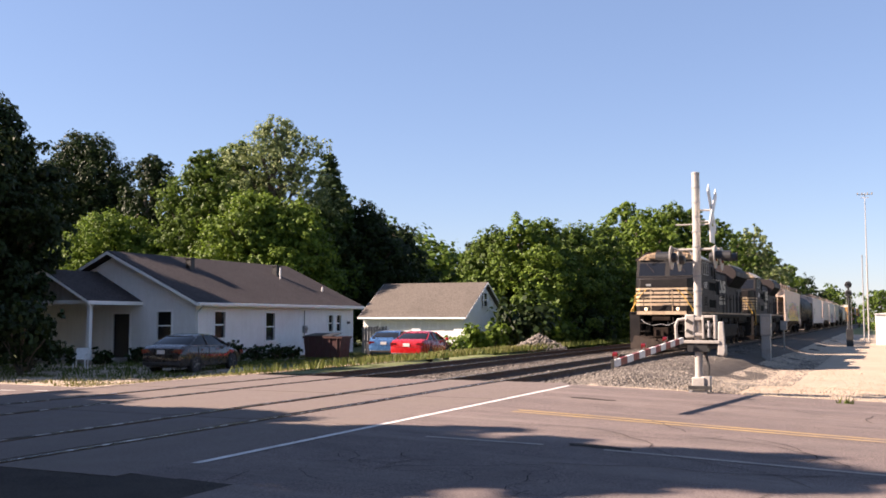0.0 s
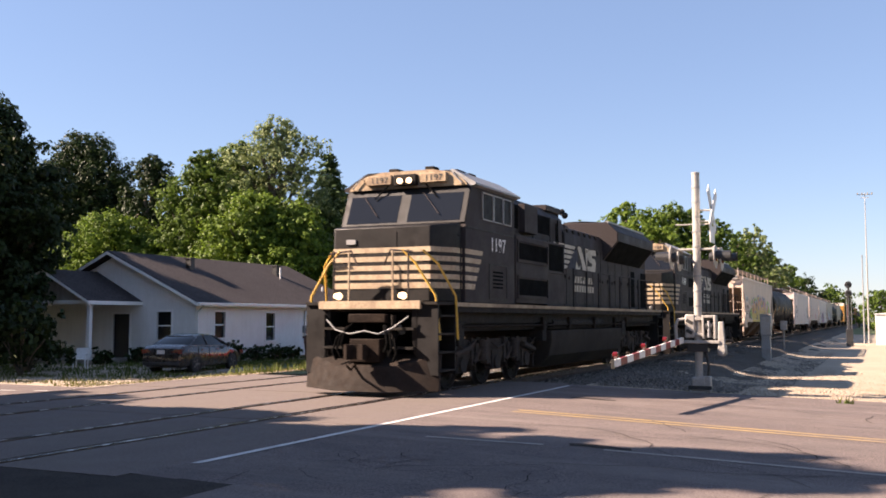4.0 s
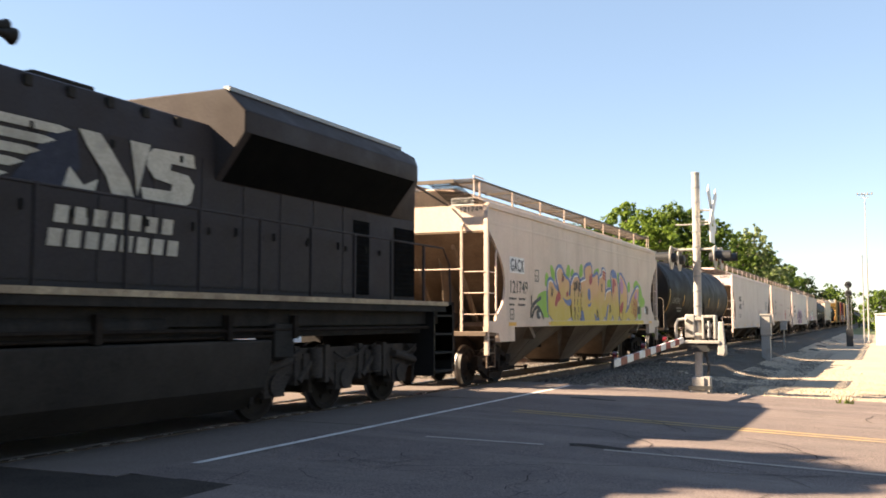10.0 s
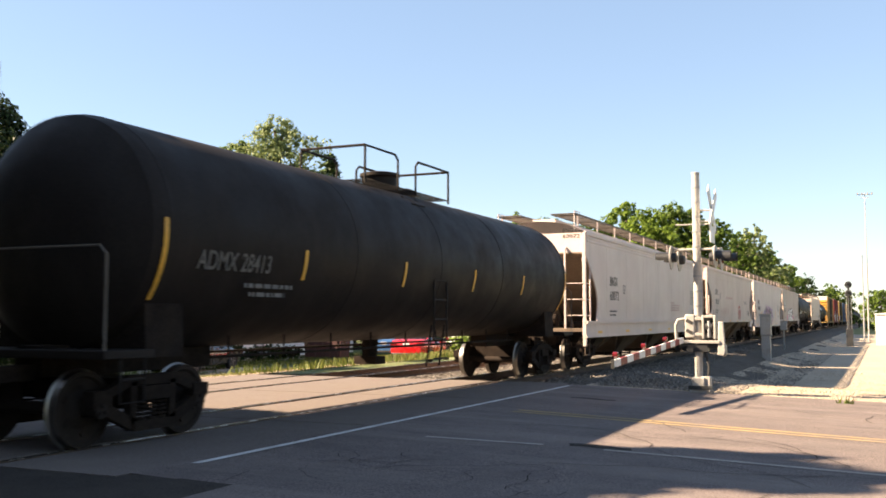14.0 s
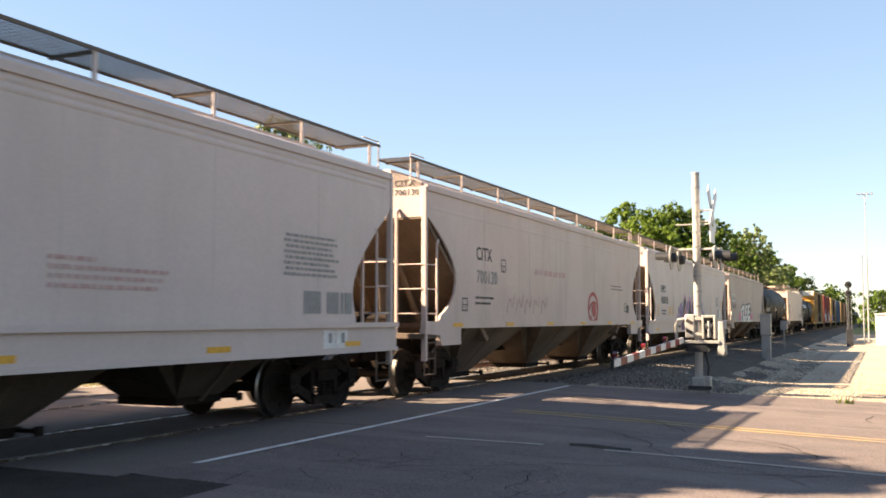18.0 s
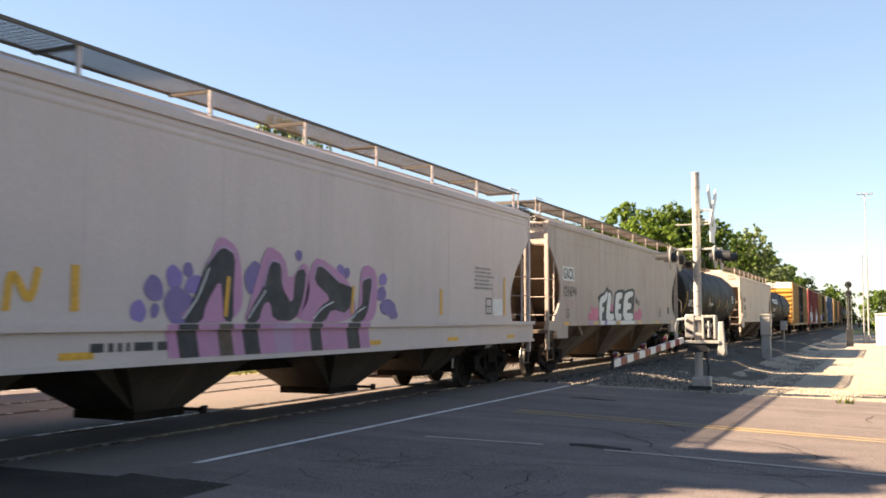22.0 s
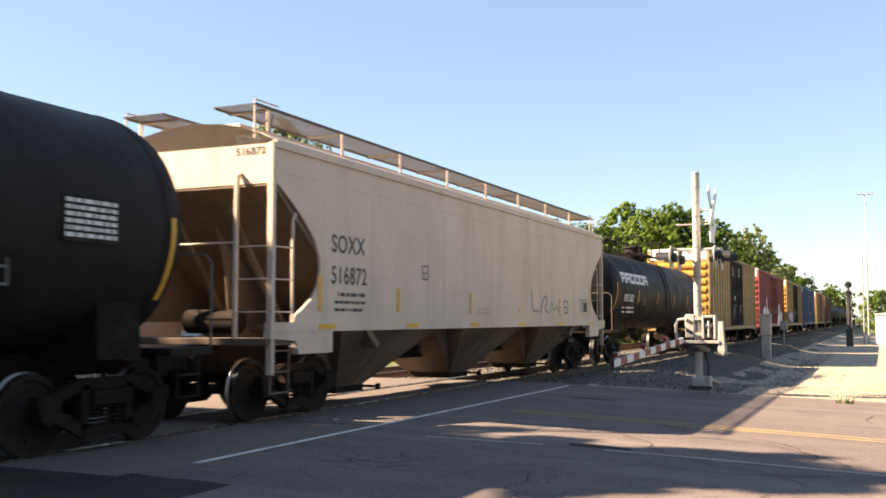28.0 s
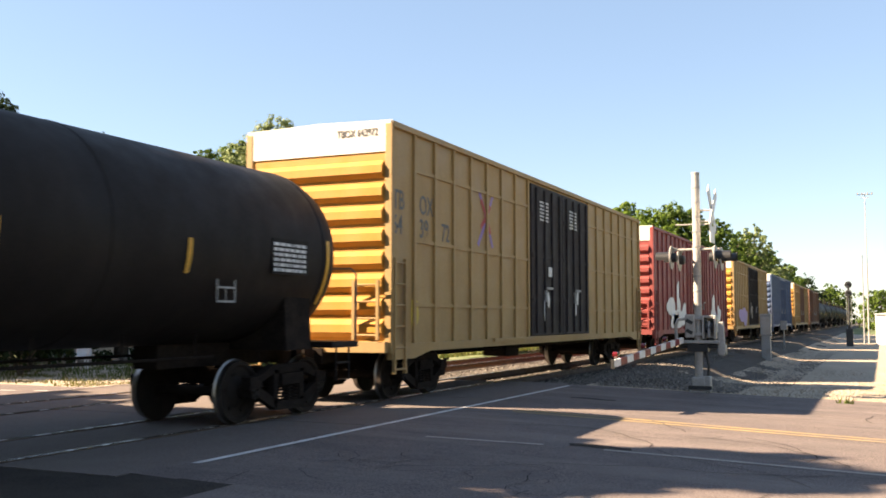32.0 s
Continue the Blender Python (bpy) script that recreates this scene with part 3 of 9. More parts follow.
def truck_geo():
    g = Geo()
    for s in (-1, 1):
        x0, x1 = s * 0.97, s * 1.09
        g.prism([(-1.04, 0.50), (-1.02, 0.64), (-0.72, 0.71), (-0.42, 0.84), (0.42, 0.84), (0.72, 0.71), (1.02, 0.64), (1.04, 0.50), (0.72, 0.60), (0.40, 0.71), (-0.40, 0.71), (-0.72, 0.60)], x0, x1, "x")
        for k in (-1, 1):
            g.prism([(k * 1.02, 0.48), (k * 0.98, 0.62), (k * 0.30, 0.30), (k * 0.24, 0.17), (k * 0.36, 0.17)], x0, x1, "x")
            g.box(min(x0, x1), max(x0, x1), k * 0.35 - 0.055, k * 0.35 + 0.055, 0.24, 0.76)
            g.box(min(x0, x1) - 0.02, max(x0, x1) + 0.02, k * 0.889 - 0.15, k * 0.889 + 0.15, 0.52, 0.68)
        g.box(min(x0, x1) - 0.02, max(x0, x1) + 0.02, -0.36, 0.36, 0.16, 0.28)
        for k in (-0.18, 0, 0.18):
            for zz in range(5):
                g.cyl((s * 1.03, k, 0.285 + zz * 0.05), (s * 1.03, k, 0.312 + zz * 0.05), 0.075, 8)
        g.box(min(s * 0.9, s * 1.13), max(s * 0.9, s * 1.13), -0.26, 0.26, 0.53, 0.70)
    g.box(-0.95, 0.95, -0.2, 0.2, 0.50, 0.78)
    g.cyl((0, 0, 0.78), (0, 0, 0.98), 0.24, 14)
    for k in (-1, 1):
        g.box(-0.62, 0.62, k * 0.40 - 0.04, k * 0.40 + 0.04, 0.34, 0.44)
        for s in (-1, 1):
            g.bx((s * 0.75, k * 0.41, 0.42), (0.09, 0.06, 0.3))
    return g


TRUCK = truck_geo().mesh("truck", M["truck"])


def add_truck(car, y):
    t = part("truck", TRUCK, None, car, "dark rusty cast-steel truck", at=Matrix.Translation((0, y, 0)))
    for key, yy in (("lead", -0.889), ("trail", 0.889)):
        w = part("wheelset", WHEELS, None, t, "steel wheelset with polished treads", at=Matrix.Translation((0, yy, 0.457)))
        SETS[key].append(w)


def coupler_geo(y, s):
    """A knuckle coupler that reaches out from y towards s."""
    g = Geo()
    g.box(-0.10, 0.10, min(y, y + s * 0.75), max(y, y + s * 0.75), 0.78, 0.97)
    e = y + s * 0.80
    g.prism([(-0.19, e - s * 0.18), (0.18, e - s * 0.18), (0.21, e + s * 0.05), (0.08, e + s * 0.02), (0.06, e - s * 0.06), (-0.05, e - s * 0.03), (-0.12, e + s * 0.1), (-0.2, e + s * 0.06)], 0.73, 1.02, "z")
    g.tube([(-0.25, y, 0.85), (-0.25, y + s * 0.3, 0.62), (-0.18, y + s * 0.62, 0.52), (-0.08, y + s * 0.95, 0.62)], 0.025, 6)
    return g


def ladder(car, pts, z0, z1, n, along, mat, r=0.019, name="ladder"):
    """Two stiles and rungs. pts: the foot of one stile; along: the vector to the other."""
    g = Geo()
    a, b = Vector(pts), Vector(pts) + Vector(along)
    for p in (a, b):
        g.bx((p.x, p.y, (z0 + z1) / 2), (0.055, 0.055, z1 - z0))
    for k in range(n):
        z = z0 + 0.08 + (z1 - z0 - 0.16) * k / max(1, n - 1)
        g.cyl((a.x, a.y, z), (b.x, b.y, z), r, 6)
    return part(name, g, mat, car, "steel ladder")


def rounded(pts, closed=True, times=2):
    """Cuts the corners of an outline or a line until it runs smoothly."""
    for _ in range(times):
        out = [] if closed else [pts[0]]
        for i in range(len(pts) if closed else len(pts) - 1):
            a, b = pts[i], pts[(i + 1) % len(pts)]
            out += [(a[0] * 0.78 + b[0] * 0.22, a[1] * 0.78 + b[1] * 0.22), (a[0] * 0.22 + b[0] * 0.78, a[1] * 0.22 + b[1] * 0.78)]
        pts = out if closed else out + [pts[-1]]
    return pts


def flat(car, pts, x, mat, name="graffiti", thick=0.002):
    """A flat painted patch on the +x side; pts (y, z)."""
    if name.startswith("graffiti") and len(pts) < 16:
        pts = rounded(pts)
    return part(name, Geo().prism(pts, x, x + thick, "x"), M[mat], car)


def blob(cy, cz, ry, rz, seed, n=18, rough=0.25):
    rnd = random.Random(seed)
    ph = [rnd.uniform(0, 6.28) for _ in range(3)]
    out = []
    for i in range(n):
        a = 2 * math.pi * i / n
        k = 1 + rough * (0.6 * math.sin(2 * a + ph[0]) + 0.4 * math.sin(3 * a + ph[1]) + 0.3 * math.sin(5 * a + ph[2]))
        out.append((cy + ry * k * math.cos(a), cz + rz * k * math.sin(a)))
    return out


def stroke(car, pts, w, x, mat, name="graffiti"):
    """A brush stroke along (y, z) points, on the +x side."""
    g = Geo()
    v = [Vector(p) for p in (rounded(pts, False) if len(pts) > 2 and name != "graffiti_letter" else pts)]
    L, R = [], []
    for i, p in enumerate(v):
        d = (v[min(i + 1, len(v) - 1)] - v[max(i - 1, 0)]).normalized()
        nn = Vector((-d.y, d.x)) * w / 2
        L.append(tuple(p + nn)), R.append(tuple(p - nn))
    g.rings([[(x, *a), (x + 0.002, *a), (x + 0.002, *b), (x, *b)] for a, b in zip(L, R)])
    return part(name, g, M[mat], car)


def bars(car, y, z, x, rows, mat="letters_black", name="small_print"):
    """Unreadable print: rows of (dy, dz, length, height)."""
    g = Geo()
    rnd = random.Random(int(abs(y * 100 + z * 37)))
    for dy, dz, ln, h in rows:
        a = 0.0
        while a < ln:
            b = min(ln, a + rnd.uniform(0.6, 2.4) * h * 1.5)
            g.box(x, x + 0.002, y + dy + a, y + dy + b - h * 0.3, z + dz, z + dz + h)
            a = b + h * 0.35
    return tagged(part(name, g, M[mat], car, "unreadable stencilled print"), kind="stuff")


def grating_geo(x0, x1, y0, y1, z, w=0.005):
    g = Geo()
    n = max(2, round((x1 - x0) / 0.052))
    for i in range(n + 1):
        x = x0 + (x1 - x0) * i / n
        g.box(x - w, x + w, y0, y1, z - 0.010, z)
    k = max(2, round((y1 - y0) / 0.10))
    for i in range(k + 1):
        y = y0 + (y1 - y0) * i / k
        g.box(x0, x1, y - 0.006, y + 0.006, z - 0.010, z - 0.002)
    return g


# ---- covered hopper ----
def hopper(u0, u1, label, body="hopper_grey", deep=False, cut=1.0, marks=(), tail=None):
    L = (u1 - u0) / 2
    car = thing("covered_hopper_car", label, "hopper car", group="freight train")
    CARS.append((car, (u0 + u1) / 2))
    mb, zb = M[body], 1.42
    if deep:
        bow = ((0.08, 3.36), (0.33, 3.10), (0.55, 2.84), (0.74, 2.60), (0.88, 2.36), (0.97, 2.14), (1.0, 1.96), (0.98, 1.76), (0.94, 1.60), (0.90, zb))
    else:
        bow = ((0.10, 3.44), (0.34, 3.26), (0.63, 3.00), (0.87, 2.72), (0.98, 2.48), (1.0, 2.28), (0.95, 2.04), (0.82, 1.84), (0.62, 1.68), (0.46, 1.58), (0.40, zb))
    edges = {k: [(L, 4.10), (L, 3.50)] + [(L - d * c, z) for d, z in bow] for k, c in ((-1, cut), (1, tail or cut))}
    side = edges[1] + [(-y, z) for y, z in edges[-1][::-1]]
    for s in (1, -1):
        part("side_sheet", Geo().prism(side, s * 1.46, s * 1.50, "x"), mb, car)
    roof = [(1.50, 4.06), (1.44, 4.12), (1.20, 4.24), (0.9, 4.33), (0.5, 4.41), (0, 4.44), (-0.5, 4.41), (-0.9, 4.33), (-1.20, 4.24), (-1.44, 4.12), (-1.50, 4.06)]
    part("roof", Geo().prism(roof, -L + 0.02, L - 0.02), mb, car)
    for s in (1, -1):
        part("top_chord", Geo().box(min(s * 1.47, s * 1.535), max(s * 1.47, s * 1.535), -L, L, 3.98, 4.10), mb, car, bevel=0.01)
        if deep:
            part("side_sill", Geo().box(min(s * 1.44, s * 1.54), max(s * 1.44, s * 1.54), -L - 0.15, L + 0.15, 1.00, 1.45), mb, car)
            part("sill_flange", Geo().box(min(s * 1.50, s * 1.60), max(s * 1.50, s * 1.60), -L - 0.15, L + 0.15, 1.38, 1.46), mb, car)
            part("sill_flange", Geo().box(min(s * 1.50, s * 1.58), max(s * 1.50, s * 1.58), -L - 0.15, L + 0.15, 0.97, 1.03), mb, car)
        else:
            part("side_sill", Geo().box(min(s * 1.44, s * 1.55), max(s * 1.44, s * 1.55), -L - 0.12, L + 0.12, 1.33, 1.47), mb, car)
            for k in (-1, 1):
                part("bolster_plate", Geo().prism([(k * (L + 0.12), 1.34), (k * (L - 1.58), 1.34), (k * (L - 1.58), 1.0), (k * (L - 0.62), 1.0), (k * (L - 0.54), 1.2), (k * (L + 0.12), 1.24)], s * 1.42, s * 1.54, "x"), mb, car)
        if deep:
            seam = [-L + 2.4 + i * (2 * L - 4.8) / 6 for i in range(7)]
        else:
            seam = [-L + 3.0 + i * (2 * L - 6.0) / 4 for i in range(5)]
        sg = Geo().box(min(s * 1.499, s * 1.5022), max(s * 1.499, s * 1.5022), -0.018, 0.018, 1.47, 3.98).mesh("seam", mb)
        for y in seam:
            part("seam", sg, None, car, at=Matrix.Translation((0, y, 0)))
        for z in ((3.78, 3.88) if deep else (3.62,)):
            d = 0.012 if deep else 0.004
            part("side_crease", Geo().prism([(s * 1.499, z), (s * (1.5 + d), z + 0.03), (s * (1.5 + d), z + 0.06), (s * 1.499, z + 0.09)], -L + 0.2, L - 0.2), mb, car)
    for k in (-1, 1):
        e = k * L
        # end sheet above, slope sheet running inwards below
        part("end_sheet", Geo().prism([(1.46, 3.48), (1.46, 4.06), (1.36, 4.15), (1.18, 4.24), (0.9, 4.33), (0.5, 4.41), (0, 4.44), (-0.5, 4.41), (-0.9, 4.33), (-1.18, 4.24), (-1.36, 4.15), (-1.46, 4.06), (-1.46, 3.48)], e - k * 0.02, e - k * 0.06), mb, car)
        # slope, liners, braces and web: grime plus shade put into one darker tan
        part("slope_sheet", Geo().prism([(e - k * 0.03, 3.52), (e - k * 0.03, 3.44), (e - k * 3.2, 1.02), (e - k * 3.3, 1.1)], -1.46, 1.46, "x"), M["slope_grime_shade"], car, "grimy sloping end sheet with shade put into its colour")
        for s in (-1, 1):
            part("end_liner", Geo().prism([(k * y, z) for y, z in edges[k][1:]] + [(k * (L - 2.6), zb), (k * (L - 2.6), 3.50)], s * 1.448, s * 1.458, "x"), M["slope_grime_shade"], car, "grimy inner face of the side sheet, darkened for shade")
            part("corner_post", Geo().box(min(s * 1.42, s * 1.52), max(s * 1.42, s * 1.52), min(e - k * 0.02, e + k * 0.06), max(e - k * 0.02, e + k * 0.06), 0.72, 4.06), mb, car, "full-height corner post", bevel=0.01)
            part("ladder_post", Geo().prism([(e + k * 0.04, 1.22), (e + k * 0.10, 1.22), (e + k * 0.10, 3.60), (e - k * 0.02, 3.66), (e + k * 0.04, 3.48)], s * 0.87, s * 0.915, "x"), mb, car)
            part("end_brace", Geo().prism([(e - k * 0.25, 3.20), (e - k * 0.25, 3.10), (e - k * 1.75, 1.26), (e - k * 1.90, 1.26)], s * 0.50, s * 0.58, "x"), M["slope_grime_shade"], car)
            g = Geo().tube([(s * 1.49, e - k * 0.50, 1.24), (s * 1.49, e - k * 0.50, 2.98), (s * 1.49, e - k * 0.58, 3.08)], 0.024, 6)
            for i in range(3):
                g.cyl((s * 1.49, e + k * 0.05, 1.62 + i * 0.47), (s * 1.49, e - k * 0.50, 1.62 + i * 0.47), 0.012, 6)
            part("ladder", g, mb, car, "thin steel side ladder")
            for i in range(3):
                part("rung", Geo().cyl((s * 1.44, e + k * 0.07, 1.62 + i * 0.47), (s * 0.88, e + k * 0.07, 1.62 + i * 0.47), 0.012, 6), mb, car)
            g = Geo()
            for yy in (0.02, -0.46):
                g.tube([(s * 1.47, e + k * yy, 1.2), (s * 1.47, e + k * yy, 0.44)], 0.016, 6)
            for i in range(3):
                g.cyl((s * 1.47, e + k * 0.02, 0.46 + i * 0.3), (s * 1.47, e - k * 0.46, 0.46 + i * 0.3), 0.015, 6)
            part("step_ladder", g, M["bay_grey"], car, "thin dull brown hanging step irons")
        part("web_plate", Geo().prism([(k * (L - 0.62), 2.94), (k * (L - 2.80), 1.30), (k * (L - 1.00), 1.24), (k * (L - 0.86), 2.30)], -0.012, 0.012, "x"), M["slope_grime_shade"], car, "grimy upright web plate under the slope, darkened for shade")
        # platform and reservoir below take dark colours for the shade between cars
        part("end_platform", Geo().box(-1.5, 1.5, min(e + k * 0.14, e - k * 0.5), max(e + k * 0.14, e - k * 0.5), 1.14, 1.24), M["bay_grey"], car, "grimy end platform with shade put into its colour", bevel=0.01)
        part("coupler", coupler_geo(e + k * 0.05, k), M["truck"], car, "rusty knuckle coupler")
        part("crossover_rail", Geo().tube([(-0.9, e + k * 0.09, 2.62), (0.9, e + k * 0.09, 2.62)], 0.016), mb, car)
        g = Geo().lathe([(-0.5, 0.02), (-0.48, 0.19), (0.48, 0.19), (0.5, 0.02)], 14, at=(0.1 * k, e - k * 0.75, 1.48))
        part("air_reservoir", g, M["truck"], car, "dark brake air reservoir with shade put into its colour")
        if marks and marks[0][1]:
            # tilted mesh platform at one corner, its outer beam and brace
            g = grating_geo(0, 0.66, 0, 0.62, 0, 0.011)
            g.v = [(-k * (1.28 - x - 0.62 * y), e + k * (0.02 + 0.72 * y), 4.10 + 0.72 * y + z) for x, y, z in g.v]
            tagged(part("end_walk", g, M["truck"], car, "tilted steel mesh platform"), kind="stuff")
            part("walk_beam", Geo().box(min(-k * 0.9, k * 0.15), max(-k * 0.9, k * 0.15), min(e + k * 0.46, e + k * 0.52), max(e + k * 0.46, e + k * 0.52), 4.50, 4.58), M["grating"], car)
            part("walk_bracket", Geo().tube([(k * 0.1, e + k * 0.48, 4.52), (-k * 0.55, e + k * 0.03, 4.06)], 0.022), M["grating"], car)
    for s in (-1, 1):
        tagged(part("running_board", grating_geo(min(s * 0.50, s * 1.22), max(s * 0.50, s * 1.22), -L - 0.1, L + 0.1, 4.64), M["grating"], car, "steel grating roof walk"), kind="stuff")
        part("board_edge", Geo().box(min(s * 1.222, s * 1.236), max(s * 1.222, s * 1.236), -L - 0.1, L + 0.1, 4.60, 4.645).box(min(s * 0.482, s * 0.496), max(s * 0.482, s * 0.496), -L - 0.1, L + 0.1, 4.60, 4.645), M["grating"], car)
        post = Geo().box(-0.018, 0.018, -0.028, 0.028, 4.20, 4.62).mesh("walk_post", mb)
        beam = Geo().box(min(-s * 0.02, -s * 0.7), max(-s * 0.02, -s * 0.7), -0.03, 0.03, 4.575, 4.620).mesh("walk_beam", M["grating"])
        n = round(2 * L / 2.3)
        for i in range(n + 1):
            wp = part("walk_post", post, None, car, at=Matrix.Translation((s * 1.2, -L + 0.25 + i * (2 * L - 0.5) / n, 0)))
            part("walk_beam", beam, None, wp)
        for k in (-1, 1):
            part("walk_end_post", Geo().tube([(s * 1.2, k * (L + 0.08), 4.62), (s * 1.2, k * (L + 0.08), 4.12)], 0.016).tube([(s * 1.2, k * (L - 0.5), 4.7), (s * 1.2, k * (L + 0.08), 4.7), (s * 1.2, k * (L + 0.08), 4.6)], 0.014), mb, car)
    part("hatch_trough", Geo().prism([(-0.4, 4.38), (0.4, 4.38), (0.36, 4.56), (-0.36, 4.56)], -L + 0.7, L - 0.7), mb, car, bevel=0.01)
    # discharge bays: steep funnels hung from the sills, joined by a low ridge along the middle
    gate = Geo().box(-0.52, 0.52, -0.50, 0.50, 0.20, 0.31).cyl((-0.8, 0.56, 0.27), (0.8, 0.56, 0.27), 0.025, 8).bx((0.8, 0.56, 0.27), (0.05, 0.11, 0.11)).bx((-0.8, 0.56, 0.27), (0.05, 0.11, 0.11)).bx((0, 0.68, 0.25), (0.5, 0.3, 0.05)).mesh("outlet_gate", M["truck"])
    if deep:
        bays = [(-6.15, 1.25, 0.42), (-2.45, 1.75, 0.30), (2.45, 1.75, 0.30), (6.15, 1.25, 0.42)]
    else:
        pitch = 4.9 * L / 8.74
        bays = [(k * pitch, 1.86, 0.30) for k in (-1, 0, 1)]
    for yc, hy, bot in bays:
        m = Matrix.Translation((0, yc, 0))
        g = Geo()
        for hx, hl in ((1.44, hy), (1.05, hy + 0.58)):
            e_ = 0.004 if hx < 1.4 else 0.0
            g.rings([[(-hx, -hl, 1.44 - e_), (hx, -hl, 1.44 - e_), (hx, hl, 1.44 - e_), (-hx, hl, 1.44 - e_)],
                     [(-hx, -hl, 1.34), (hx, -hl, 1.34), (hx, hl, 1.34), (-hx, hl, 1.34)],
                     [(-0.5, -0.47, bot + e_), (0.5, -0.47, bot + e_), (0.5, 0.47, bot + e_), (-0.5, 0.47, bot + e_)]])
        # bays behind a deep sill get a darker colour in place of shade
        part("discharge_bay", g, M["bay_dark_shade" if deep else "bay_grey"], car, "dirt-streaked discharge bay", at=m)
        part("outlet_gate", gate, None, car, "rusty outlet gate", at=Matrix.Translation((0, yc, bot - 0.30)))
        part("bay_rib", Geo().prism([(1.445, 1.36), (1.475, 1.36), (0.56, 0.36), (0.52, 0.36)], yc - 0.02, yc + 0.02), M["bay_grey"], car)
    part("centre_sill", Geo().box(-0.2, 0.2, -L - 0.1, L + 0.1, 0.70, 1.12), M["truck"], car)
    part("brake_pipe", Geo().tube([(0.45, -L + 2.2, 0.95), (0.3, -L + 3, 0.9), (0.3, L - 3, 0.9), (0.45, L - 2.2, 0.95)], 0.022), M["truck"], car)
    for k in (-1, 1):
        add_truck(car, k * (L - (1.52 if k > 0 else 1.36)))
    # yellow reflectors on the sill
    rz_ = 1.08 if deep else 1.36
    rf = Geo().box(1.552, 1.556, -0.25, 0.25, rz_, rz_ + 0.08).mesh("reflector", M["reflector"])
    for i in range(6):
        part("reflector", rf, None, car, "yellow reflective strip", at=Matrix.Translation((-0.010 if deep else 0, -L + 1.4 + i * (2 * L - 2.8) / 5, 0)))
    for i, (word, plate) in enumerate(marks):
        z = 4.09 - 0.18 * i
        if plate:
            part("end_panel", Geo().box(0.60, 1.16, -L + 0.010, -L + 0.018, z - 0.03, z + 0.14), M["letters_white"], car, "white repaint panel on the end")
        lettering(word, 0.16, M["letters_black"], car, on_front(0.65 if plate else 0.80, -L + (0.006 if plate else 0.015), z), width=0.52 if len(word) > 4 else 0.44)
    if not deep:
        part("consolidated_plate", Geo().box(1.503, 1.507, L - 2.05, L - 1.70, 1.72, 1.98), M["letters_black"], car, "black data plate")
    return car


def placard(car, y, z, s=0.3, x=1.503, mat="letters_faint"):
    """A small square stencilled frame with a cross of two bars."""
    q = lambda e, o: [(x + o, y + e, z + e), (x + o, y + s - e, z + e), (x + o, y + s - e, z + s - e), (x + o, y + e, z + s - e)]
    g = Geo().rings([q(0, 0), q(0, 0.003), q(0.03, 0.003), q(0.03, 0), q(0, 0)], caps=False)
    p = part("placard", g, M[mat], car, "small square stencilled frame")
    part("placard_bar", Geo().box(x, x + 0.003, y + 0.03, y + s - 0.03, z + s * 0.45, z + s * 0.52), M[mat], p)
    part("placard_bar", Geo().box(x, x + 0.003, y + s * 0.45, y + s * 0.5, z + 0.03, z + s * 0.45), M[mat], p)
    return p


